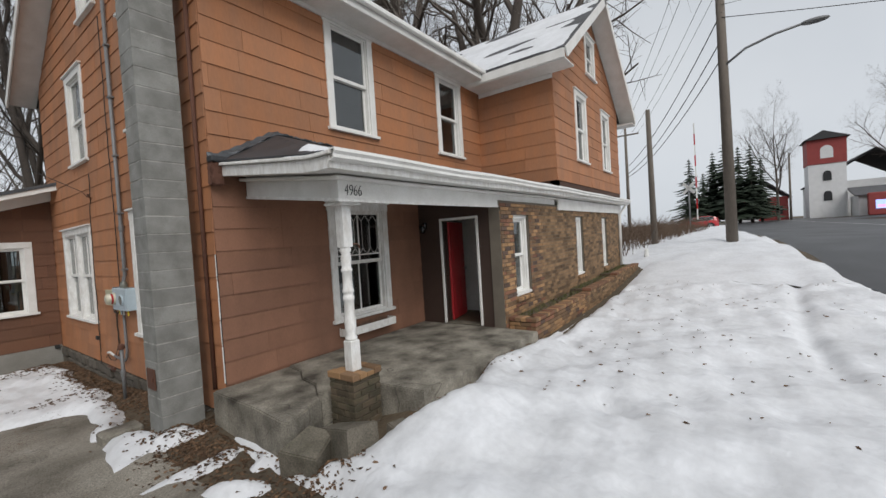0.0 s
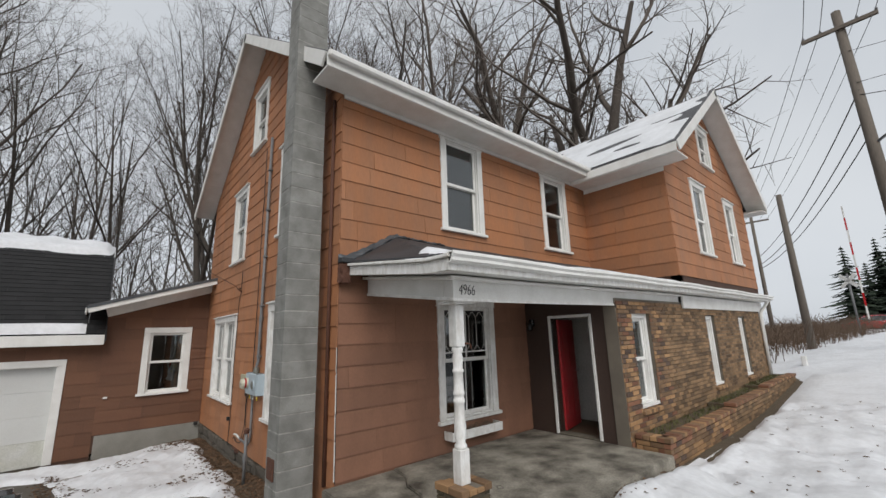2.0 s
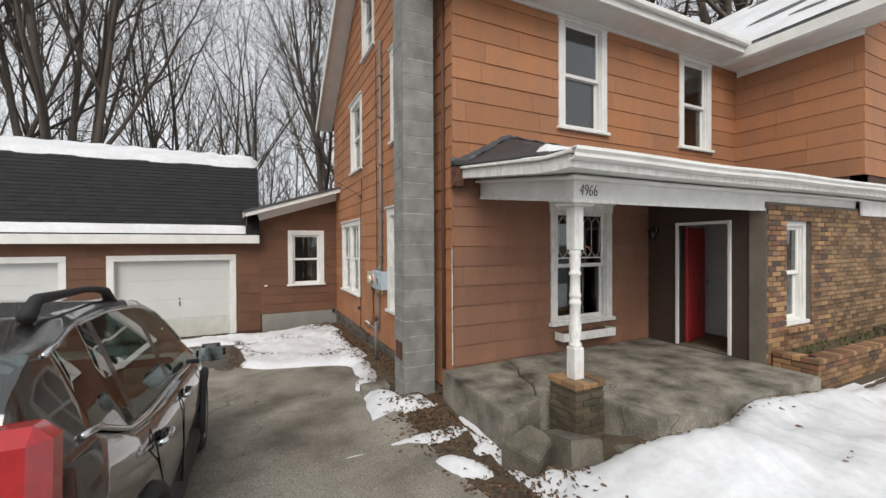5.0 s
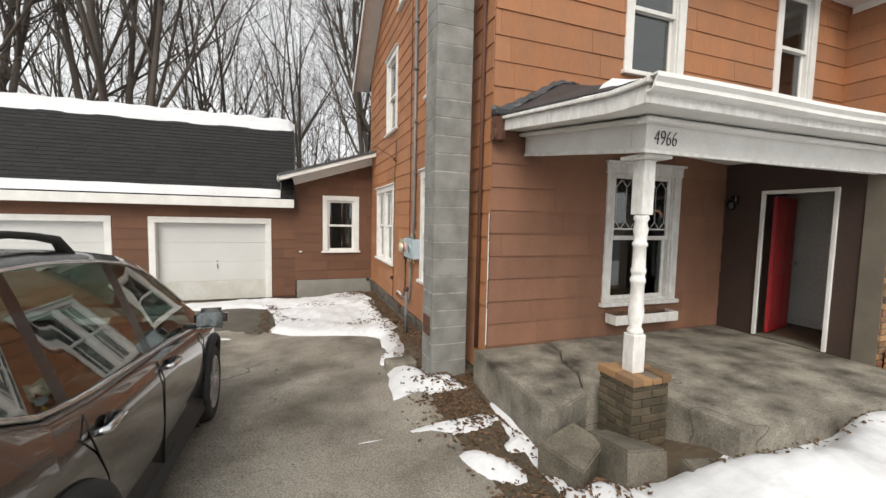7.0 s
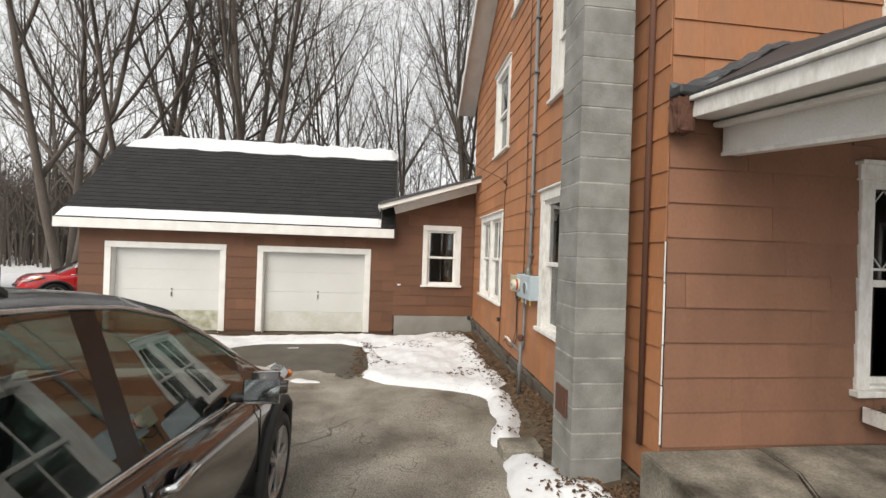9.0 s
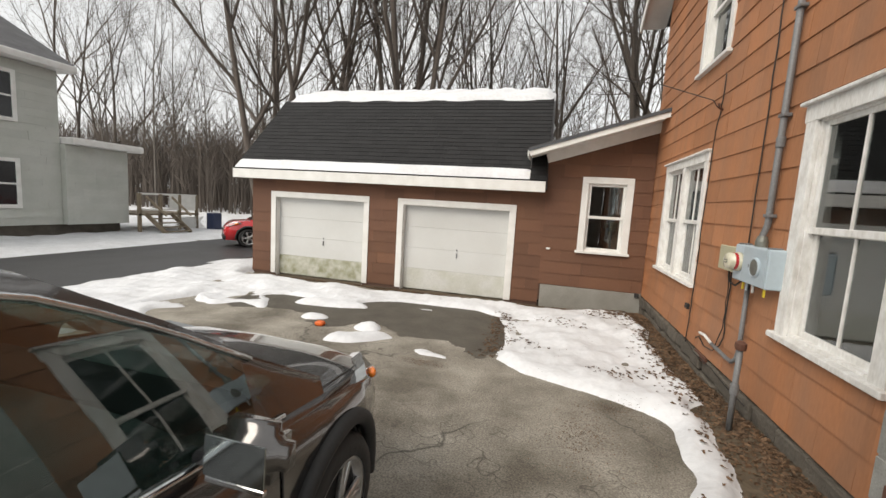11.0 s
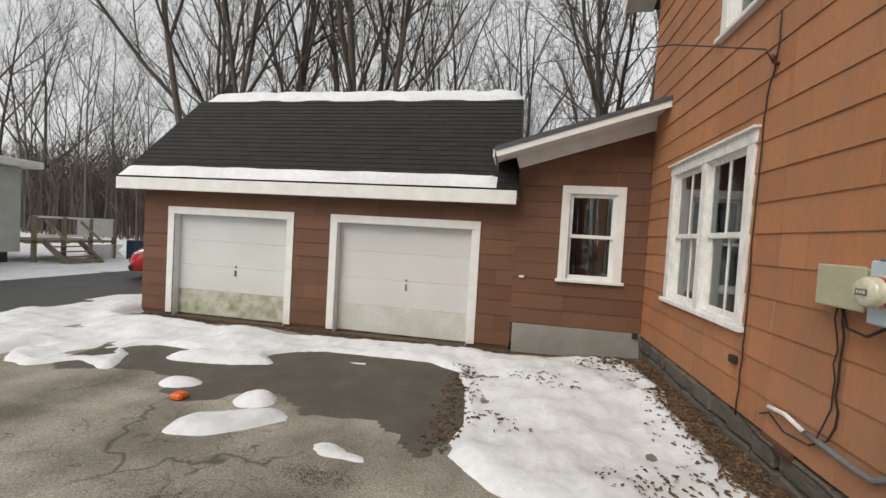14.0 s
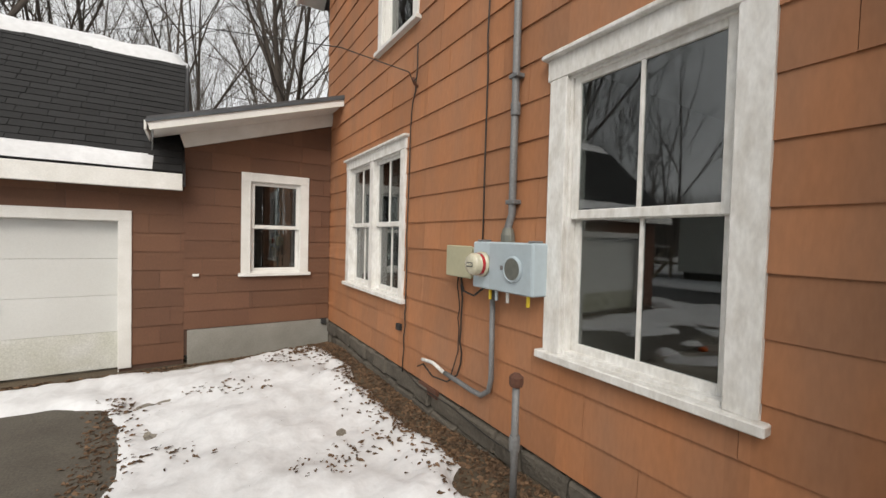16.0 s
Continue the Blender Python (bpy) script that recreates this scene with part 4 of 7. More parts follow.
for pts, h, sd, rx, ry in CHUNKS:
    b = slab_piece("broken_concrete", pts, 0.18, h, sd, WETCONC, None)
    mid = Vector((sum(p[0] for p in pts) / 4, sum(p[1] for p in pts) / 4, h - 0.1))
    turn = Matrix.Translation(mid) @ Matrix.Rotation(radians(rx), 4, "X") @ Matrix.Rotation(radians(ry), 4, "Y") @ Matrix.Translation(-mid)
    b.data.transform(turn)
    tagged(b, "broken mossy concrete fragment at the porch edge", "concrete", "broken step")


def brick_run(parent, m, u0, u1, w0, w1, v0, v1, limit=10 ** 6, seed=1, holes=(), length=0.203, height=0.0675, rest=None, mats=None):
    """Courses of bricks in running bond, each an object."""
    r = random.Random(seed)
    mats = mats or [BRICKS[0], BRICKS[0], BRICKS[0], BRICKS[1], BRICKS[1], BRICKS[2], BRICKS[3]]
    cache = {}
    w, k, made = w0, 0, 0
    rest_v, rest_f = [], []
    while w < w1 - 0.02:
        top = min(w + height - 0.010, w1)
        u = u0 - (length / 2 if k % 2 else 0)
        while u < u1:
            a, b = max(u, u0), min(u + length - 0.010, u1)
            spans = [(a, b)] if b - a > 0.025 else []
            for h in holes:
                if h[1] < (w + top) / 2 < h[3]:
                    spans = [s for p, q in spans for s in ((p, min(q, h[0])), (max(p, h[2]), q)) if s[1] - s[0] > 0.03]
            for p, q in spans:
                j = r.uniform(-0.003, 0.003)
                if p < limit:
                    mat = r.choice(mats)
                    key = (round(q - p, 2), round(top - w, 3), mat.name)
                    if key not in cache:
                        me = bpy.data.meshes.new("brick")
                        bm = box(bmesh.new(), -(q - p) / 2, v0, -(top - w) / 2, (q - p) / 2, v1, (top - w) / 2, 0.004)
                        bm.to_mesh(me)
                        bm.free()
                        me.materials.append(mat)
                        cache[key] = me
                    o = new("brick", cache[key])
                    o.parent = parent
                    o.matrix_basis = m @ Matrix.Translation(((p + q) / 2, j, (w + top) / 2))
                    if parent.type == "EMPTY":
                        o.matrix_parent_inverse = Matrix.Translation(-parent.location)
                    made += 1
                else:
                    s = len(rest_v)
                    for x, y, zz in ((p, v0, w), (q, v0, w), (q, v0, top), (p, v0, top), (p, v1 + j, w), (q, v1 + j, w), (q, v1 + j, top), (p, v1 + j, top)):
                        rest_v.append(m @ Vector((x, y, zz)))
                    rest_f += [(s + 4, s + 5, s + 6, s + 7)[::-1], (s, s + 1, s + 5, s + 4)[::-1], (s + 3, s + 7, s + 6, s + 2)[::-1], (s, s + 4, s + 7, s + 3)[::-1], (s + 1, s + 2, s + 6, s + 5)[::-1]]
            u += length
        w, k = w + height, k + 1
    if rest_v:
        tagged(mesh_part("bricks", rest_v, rest_f, BRICKMIX, parent), kind="stuff")
    return made


pier = thing("porch_pier", "short mossy brick pier under the porch post", "pier", at=(0.60, -1.53, 0.45))
PX0, PX1, PY0, PY1 = 0.43, 0.80, -1.71, -1.34
boxed("core", (PX0 + 0.015, PY0 + 0.015, 0.4, PX1 - 0.015, PY1 - 0.015, 0.972), BRICKJOINT, pier)
DARKB = [BRICKMOSS]
for m, w in ((wall_frame((PX0, PY0 + 0.09, 0), (1, 0, 0), (0, -1, 0)), PX1 - PX0), (wall_frame((PX0 + 0.09, PY1, 0), (0, -1, 0), (-1, 0, 0)), PY1 - PY0)):
    brick_run(pier, m, 0.0 if w == PX1 - PX0 else 0.0, w - (0 if m[0][0] else 0.095), 0.42, 0.925, -0.0, 0.09, seed=9, mats=DARKB)
for i in range(4):
    for j in range(2):
        bm = box(bmesh.new(), PX0 - 0.012 + i * 0.102, PY0 - 0.012 + j * 0.203, 0.928, PX0 + 0.084 + i * 0.102, PY0 + 0.185 + j * 0.203, 0.995 - 0.012 * ((i * 7 + j * 3) % 3), 0.006)
        part("brick", bm, BRICKS[1] if (i + j) % 3 else BRICKS[0], pier)
post = thing("porch_post", "turned white porch post with flaking paint", "post", at=(0.60, -1.53, 0.99))
pm = Matrix.Translation((0.60, -1.53, 0))
part("foot_block", box(bmesh.new(), -0.062, -0.062, 0.98, 0.062, 0.062, 1.30, 0.008, pm), PEEL, post)
prof = [(0.05, 1.29), (0.064, 1.31), (0.064, 1.33), (0.045, 1.36), (0.060, 1.42), (0.062, 1.5), (0.055, 1.56), (0.052, 1.72), (0.060, 1.73), (0.060, 1.76), (0.052, 1.77), (0.052, 1.80), (0.060, 1.81), (0.060, 1.83),
        (0.052, 1.85), (0.050, 2.02), (0.060, 2.03), (0.060, 2.05), (0.05, 2.06), (0.05, 2.10), (0.058, 2.16), (0.046, 2.22), (0.062, 2.25), (0.05, 2.29)]
part("shaft", lathe(bmesh.new(), prof, 20, pm), PEEL, post, "", True)
part("head_block", box(bmesh.new(), -0.06, -0.06, 2.28, 0.06, 0.06, 2.715, 0.006, pm), PEEL, post)
part("cap", box(bmesh.new(), -0.16, -0.15, 2.716, 0.13, 0.10, 2.744, 0.006, pm), PEEL, post)
for s in (0, 1):
    tube("hook", [(0.66, -1.56, 2.30 + 0.02 * s), (0.71, -1.60, 2.31), (0.72, -1.62, 2.28 - 0.02 * s)], 0.008, RUSTY, post)

proof = thing("porch_roof", "sagging white porch roof edge with thin snow", "porch roof", kind="structure")
BX0, BF = 0.40, -1.72
RX0, RF, RXE = 0.08, -2.02, LONG + 0.45


def sag(x, y):
    """The porch roof hangs lower at its outer corner than at the house."""
    return 0.21 * np.clip((y - BF) / -BF, 0, 1) * smooth_step(4.5, 1.0, x) + 0.045 * smooth_step(0.4, 6.2, x)


def sagged(name, boxes, mat, label, bevel=0.005, cuts=10):
    bm = bmesh.new()
    for lims in boxes:
        one = box(bmesh.new(), *lims, bevel)
        long_edges = [e for e in one.edges if e.calc_length() > 1.0]
        bmesh.ops.subdivide_edges(one, edges=long_edges, cuts=cuts, use_grid_fill=True)
        me = bpy.data.meshes.new("tmp")
        one.to_mesh(me)
        one.free()
        bm.from_mesh(me)
        bpy.data.meshes.remove(me)
    for v in bm.verts:
        v.co.z += float(sag(v.co.x, v.co.y))
    return part(name, bm, mat, proof, label)


sagged("beam", [(BX0, BF, 2.745, WX + 0.1, BF + 0.14, 3.0)], PAINT, "white boxed porch beam")
sagged("beam", [(BX0, BF + 0.142, 2.745, BX0 + 0.14, -0.03, 3.0)], PAINT, "white boxed porch beam")
sagged("beam_bead", [(BX0 - 0.012, BF - 0.012, 2.735, WX + 0.1, BF - 0.001, 2.765), (BX0 - 0.012, BF, 2.735, BX0 - 0.001, -0.03, 2.765)], PEEL, "thin white bead along the beam foot", 0.003)
part("beam", box(bmesh.new(), WX + 0.1, BY - 0.05, 2.765, LONG + 0.25, BY - 0.012, 3.02, 0.006), PAINT, proof, "white fascia above the brick")
sagged("soffit", [(RX0 + 0.03, RF + 0.03, 3.0, RXE - 0.02, -0.035, 3.02)], PAINT, "", 0.002, 24)
sagged("fascia", [(RX0, RF, 2.985, WX + 0.3, RF + 0.028, 3.10)], PEEL, "peeling white fascia board")
sagged("fascia", [(RX0, RF + 0.03, 2.985, RX0 + 0.028, -0.03, 3.10)], PEEL, "peeling white fascia board")
sagged("fascia", [(WX + 0.302, RF, 3.0, RXE, RF + 0.028, 3.10)], PAINT, "")
# crown boards over the fascia, the west one with its torn felt
sagged("crown_board", [(RX0 - 0.035, RF - 0.03, 3.103, RX0 + 0.03, -0.03, 3.135)], PEEL, "narrow white drip board")
sagged("frieze_board", [(BX0 - 0.09, BF - 0.09, 2.945, WX + 0.1, BF - 0.002, 2.982), (BX0 - 0.09, BF, 2.945, BX0 - 0.002, -0.03, 2.982)], PAINT, "white moulding under the soffit", 0.012)
gv, gf_ = [], []
run = [(RX0 - 0.02 + 0.25 * k, RF - 0.045) for k in range(int((RXE - RX0) / 0.25) + 1)]
prof_g = [(0.043, 0.10), (-0.045, 0.105), (-0.05, 0.075), (-0.025, 0.05), (-0.03, 0.02), (0.0, 0.0), (0.043, 0.0), (0.043, 0.012), (0.0, 0.012), (-0.018, 0.05), (-0.04, 0.09), (0.035, 0.09)]
for x, y in run:
    for dy, dz in prof_g:
        gv.append((x, y + dy, 3.045 + dz + float(sag(x, RF)) + 0.006 * math.sin(x * 2.3)))
k = len(prof_g)
for i in range(len(run) - 1):
    for q in range(k):
        gf_.append((i * k + q, i * k + (q + 1) % k, (i + 1) * k + (q + 1) % k, (i + 1) * k + q))
gf_ += [tuple(range(k))[::-1], tuple((len(run) - 1) * k + q for q in range(k))]
mesh_part("gutter", gv, gf_, PAINT, proof, "white metal gutter, dented")


def deck_z(x, y):
    """The felt rises from both eaves of the porch to the house wall."""
    inward = np.minimum((y - RF) * (0.225 + 0.09 * smooth_step(1.0, 4.5, x)), (x - RX0 + 0.05) * 0.55)
    return 3.134 + sag(x, y) + np.maximum(inward, 0) * smooth_step(7.6, 6.2, x) + 0.012 * wobble(x, y, 4.0, 91)


def felt(name, xs, ys, lift, mat, label, keep=None):
    gx, gy = np.meshgrid(xs, ys)
    top = deck_z(gx, gy) + lift
    nx, ny = len(xs), len(ys)
    low = np.stack([gx, gy, top - 0.022], -1).reshape(-1, 3)
    v = np.concatenate([np.stack([gx, gy, top], -1).reshape(-1, 3), low]).tolist()
    c = nx * ny
    f = []
    for r in range(ny - 1):
        for q in range(nx - 1):
            a = r * nx + q
            f.append((a, a + 1, a + nx + 1, a + nx))
            f.append((c + a, c + a + nx, c + a + nx + 1, c + a + 1))
    for q in range(nx - 1):
        f.append((q, c + q, c + q + 1, q + 1))
        a = (ny - 1) * nx + q
        f.append((a, a + 1, c + a + 1, c + a))
    for r in range(ny - 1):
        a = r * nx
        f.append((a, a + nx, c + a + nx, c + a))
        a = r * nx + nx - 1
        f.append((a, c + a, c + a + nx, a + nx))
    return mesh_part(name, v, f, mat, proof, label, False)


felt("roof_deck", np.linspace(RX0 - 0.004, WX, 60), np.linspace(RF - 0.02, -0.022, 24), 0.0, FLASH, "black roofing felt")
slab_between("roof_deck", [(WX + 0.001, RF - 0.02, 3.19), (RXE, RF - 0.02, 3.19), (RXE, WY - 0.03, 3.22), (WX + 0.001, WY - 0.03, 3.22)], 0.045, FLASH, proof)
# torn membrane turned up against the wall, and its crumpled flashing
mv, mf = [], []
for i in range(41):
    x = -0.03 + 1.75 * i / 40
    zb = float(deck_z(max(x, RX0), -0.1))
    up = 0.07 * (1 - i / 40) + 0.03 + 0.012 * math.sin(i * 1.9) + 0.006 * math.sin(i * 4.3)
    mv += [(x, -0.024 - 0.004 * math.sin(i), zb + up), (x, -0.05 - 0.02 * abs(math.sin(i * 1.3)), zb + up * 0.55), (x + 0.01, -0.11 - 0.02 * math.sin(i * 0.9), zb + 0.025 + 0.01 * math.sin(i * 2.9)), (x, -0.115, zb + 0.005), (x, -0.02, zb - 0.01)]
for i in range(40):
    for q in range(5):
        mf.append((i * 5 + q, i * 5 + (q + 1) % 5, i * 5 + 5 + (q + 1) % 5, i * 5 + 5 + q))
mf += [(0, 1, 2, 3, 4), (204, 203, 202, 201, 200)]
mesh_part("flashing", mv, mf, FELTGREY, proof, "crumpled grey metal flashing along the wall")
part("end_flap", box(bmesh.new(), -0.04, -0.16, 3.335, 0.30, -0.025, 3.405, 0.012), FLASH, proof, "torn black felt at the roof end")
bm = box(bmesh.new(), -0.03, -0.13, 3.08, 0.10, -0.022, 3.335, 0.012)
bmesh.ops.subdivide_edges(bm, edges=bm.edges[:], cuts=3, use_grid_fill=True)
rr_ = random.Random(12)
for v in bm.verts:
    v.co += Vector((rr_.uniform(-1, 1), rr_.uniform(-1, 1), rr_.uniform(-1, 1))) * 0.012
part("rotten_stub", bm, RUSTY, proof, "rotten bare wood end")


def roof_snow(name, x0, x1, y0, y1, z0, z1, thick, edge, label, parent=None, step=0.06, along="x", seed=3, cover=9.0):
    """A soft layer of snow on a slope that rises from y0 to y1."""
    xs, ys = np.arange(x0, x1 + step, step), np.arange(y0, y1 + step / 2, step)

    def amount(x, y):
        d = np.minimum(np.minimum(x - x0, x1 - x), np.minimum(y - y0, y1 - y)) - edge
        return np.minimum(d + edge * 0.8 * wobble(x, y, 3.0, seed), cover + 0.9 * wobble(x * 0.6, y * 2.5, 3.0, seed + 1))

    def height(x, y):
        a = amount(x, y)
        return z0 + (y - y0) / (y1 - y0) * (z1 - z0) - 0.02 + (0.02 + thick + 0.2 * thick * wobble(x, y, 5, seed + 2)) * smooth_step(-0.04, 0.14, a)
    ob = sheet(name, xs, ys, height, SNOW, label, "snow", lambda x, y: amount(x, y) > -0.06, kind="stuff")
    return ob


def porch_snow(x, y):
    inner = np.minimum(y - RF - 0.03, (x - RX0 - 0.06) * 0.9)
    band = np.minimum(inner, 0.62 - 0.05 * x + 0.16 * wobble(x, y, 2.6, 3) - (y - RF))
    bare = 0.22 * smooth_step(0.35, 0.9, wobble(x * 0.7, y * 3.0, 3.4, 17))
    return band - bare * smooth_step(0.7, 1.6, x)


tagged(sheet("roof_snow", spaced((RX0 - 0.02, WX, 0.045)), spaced((RF - 0.02, -0.7, 0.04)), lambda x, y: deck_z(x, y) - 0.015 + 0.055 * smooth_step(-0.03, 0.09, porch_snow(x, y)), SNOW, "thin snow along the porch roof edge", "snow", lambda x, y: porch_snow(x, y) > -0.05), kind="stuff")
roof_snow("roof_snow", WX, 12.3, RF - 0.02, WY - 0.02, 3.19, 3.22, 0.03, 0.03, "thin snow over the brick front", seed=3, step=0.04)
# wing roof snow: the west slope, in streaks
yy, xx = np.arange(WY - 0.42, 5.0, 0.1), np.arange(WX - 0.50, MIDX, 0.06)
sheet("roof_snow", xx, yy, lambda x, y: wz_e + 0.125 + (x - (WX - 0.55)) * (wz_p - wz_e) / (MIDX - WX + 0.55) + 0.03 * smooth_step(-0.2, 0.4, 0.55 + wobble(x * 2.2, y * 0.7, 2.5, 77) - 0.6 * smooth_step(0.5, 0.0, y - WY + 0.45)), SNOW,
      "thin streaky snow on the wing roof", "snow", kind="stuff")
# house number
curve = bpy.data.curves.new("house_number", "FONT")
curve.body, curve.size, curve.extrude, curve.shear, curve.offset = "4966", 0.165, 0.003, 0.12, -0.004
num = new("house_number", curve)
num.matrix_world = Matrix.Translation((0.47, BF - 0.004, 2.80)) @ Matrix.Rotation(radians(90), 4, "X") @ Matrix.Diagonal((0.72, 1, 1, 1))
curve.materials.append(INK)
tagged(num, "black house number 4966 on the porch beam", "house number")
# apron under the porch window
wb = thing("window_box", "shallow white window box with dead stems", "window box", at=(2.2, -0.1, 0.94))
for lims in ((1.66, -0.22, 0.94, 2.70, -0.20, 1.06), (1.66, -0.198, 0.94, 1.68, -0.03, 1.06), (2.68, -0.198, 0.94, 2.70, -0.03, 1.06), (1.682, -0.198, 0.94, 2.678, -0.03, 0.96)):
    boxed("box_board", lims, PEEL, wb)
sv_, sf_ = [], []
rr_ = random.Random(31)
for k in range(90):
    x, y, a = rr_.uniform(1.72, 2.64), rr_.uniform(-0.18, -0.06), rr_.uniform(-1.2, 1.2)
    tube_data([(x, y, 1.0), (x + 0.1 * a, y + rr_.uniform(-0.03, 0.03), 1.05 + rr_.uniform(0, 0.05)), (x + 0.2 * a, y, 1.06 + rr_.uniform(-0.01, 0.03))], [0.004, 0.003, 0.002], 3, sv_, sf_, False)
tagged(mesh_part("dead_stems", sv_, sf_, BRUSHM, wb, "dry brown stems"), kind="stuff")
boxed("soil", (1.684, -0.196, 0.962, 2.676, -0.034, 1.02), DIRT, wb)
# paper notice and a white hanging ornament behind the porch window
tagged(boxed("paper_notice", (2.20, 0.115, 1.72, 2.38, 0.118, 1.98), CURTAIN, bevel=0), "white paper notice taped inside the window", "notice")
bm = bmesh.new()
for x, z, r in ((2.17, 2.36, 0.06), (2.15, 2.28, 0.07), (2.21, 2.20, 0.055), (2.13, 2.18, 0.05), (2.23, 2.34, 0.035)):
    lathe(bm, [(r * 0.96, 0.0), (r, 0.004), (r * 0.96, 0.008)], 9, Matrix.Translation((x, 0.075, z)) @ Matrix.Rotation(radians(90), 4, "X"))
orn = tagged(part("window_ornament", bm, CURTAIN), "white paper ornament hanging in the window", "ornament")
part("ribbon", box(bmesh.new(), 2.14, 0.066, 2.39, 2.23, 0.07, 2.43, 0.004), METERBLUE, orn, "small blue bow")
bm = bmesh.new()
lathe(bm, [(0.02, 0), (0.05, 0.02), (0.055, 0.10), (0.03, 0.14)], 12, Matrix.Translation((DX - 0.10, -0.17, 2.42)))
box(bm, DX - 0.07, -0.21, 2.50, DX - 0.0, -0.13, 2.62, 0.01)
tagged(part("porch_light", bm, GLOSSBLACK), "black porch wall light beside the door", "light")
# front door
dt = thing("door_1", "open red front door in a white frame", "door", kind="structure", at=(DX, -0.5, SZ))
bm = bmesh.new()
for a, b, c, d in ((0.505, SZ + 0.01, 0.55, 2.665), (1.27, SZ + 0.01, 1.31, 2.665), (0.55, 2.62, 1.27, 2.665)):
    box(bm, a, -0.16, b, c, 0.03, d, 0.004, DW)
part("door_frame", bm, PAINT, dt)
LEAF_POSE = Matrix.Translation((DX + 0.165, -0.565, 0)) @ Matrix.Rotation(radians(13), 4, "Z")
leaf = boxed("door_leaf", (0.0, -0.022, SZ + 0.03, 0.72, 0.022, 2.60), REDDOOR, dt, "red painted door leaf standing open", m=LEAF_POSE)
for z0, z1 in ((0.95, 1.55), (1.75, 2.45)):
    for x0, x1 in ((0.10, 0.31), (0.41, 0.62)):
        part("panel", box(bmesh.new(), x0, -0.03, z0, x1, -0.022, z1, 0.004, LEAF_POSE), REDDOOR, leaf)
part("door_knob", lathe(bmesh.new(), [(0.012, 0.0), (0.012, 0.03), (0.028, 0.04), (0.03, 0.055), (0.02, 0.07)], 14, LEAF_POSE @ Matrix.Translation((0.66, -0.022, 1.70)) @ Matrix.Rotation(radians(90), 4, "X")), ALLOY, leaf, "worn metal knob")
part("weather_strip", box(bmesh.new(), 0.721, -0.02, SZ + 0.03, 0.727, 0.02, 2.60, 0, LEAF_POSE), PAINT, leaf, "pale door edge")
boxed("threshold", (DX - 0.02, -1.27, SZ + 0.004, DX + 0.18, -0.55, SZ + 0.022), WETCONC, dt)
# planter
pl = thing("brick_planter", "low weathered brick planter along the wall", "planter", at=(8, -2.05, 0.7))
PLX0, PLX1 = 3.78, 12.5
for k, (a, b) in enumerate(((0, 3.05), (3.05, 5.6), (5.6, PLX1 - PLX0))):
    top = 0.93 + 0.0675 * k
    boxed("soil", (PLX0 + a + 0.02, -2.22, 0.5, PLX0 + b - 0.001, BY - 0.03, top - 0.03), DIRT, pl, "bare soil with moss and dry weeds")
    brick_run(pl, wall_frame((PLX0 + a, -2.15, 0), (1, 0, 0), (0, -1, 0)), 0, b - a, 0.525, top - 0.066, 0.0, 0.09, limit=2.8 if k == 0 else 0, seed=21 + k)
    x = PLX0 + a - (0.01 if k == 0 else 0)
    while x < PLX0 + b - 0.05:
        part("cap_brick", box(bmesh.new(), x, -2.255, top - 0.062, x + 0.092, -2.06, top + 0.004 * ((int(x * 50) % 3) - 1), 0.006), BRICKS[(3, 0, 3, 1, 0)[int(x * 37) % 5]], pl)
        x += 0.102
brick_run(pl, wall_frame((PLX0 + 0.09, BY - 0.02, 0), (0, -1, 0), (-1, 0, 0)), 0, 0.38, 0.525, 0.864, 0.0, 0.09, seed=29)
for k in range(4):
    part("cap_brick", box(bmesh.new(), PLX0 - 0.012, BY - 0.022 - 0.092 - k * 0.102, 0.868, PLX0 + 0.19, BY - 0.022 - k * 0.102, 0.93, 0.006), BRICKS[(3, 0, 1, 3)[k]], pl)
wv, wf2 = [], []
rr_ = random.Random(41)
for k in range(900):
    x, y = rr_.uniform(PLX0 + 0.25, PLX0 + 8.2), rr_.uniform(-2.04, BY - 0.06)
    z = 0.90 + 0.0675 * ((x - PLX0 > 3.05) + (x - PLX0 > 5.6))
    a, hh = rr_.uniform(0, 6.28), rr_.uniform(0.02, 0.09)
    dx, dy = 0.035 * math.cos(a), 0.035 * math.sin(a)
    i = len(wv)
    wv += [(x - dy * 0.25, y + dx * 0.25, z), (x + dy * 0.25, y - dx * 0.25, z), (x + dx, y + dy, z + hh)]
    wf2.append((i, i + 1, i + 2))
tagged(mesh_part("low_moss", wv, wf2, GRASS, pl, "low moss and dry weeds"), kind="stuff")
# downpipe at the far end
tube("downpipe", [(LONG + 0.15, -2.0, 3.15), (LONG + 0.15, -1.95, 3.0), (LONG - 0.10, -1.82, 2.72), (LONG - 0.10, -1.80, 0.95)], 0.045, PAINT)
tagged(bpy.data.objects["downpipe"], "white downpipe at the house end", "downpipe")

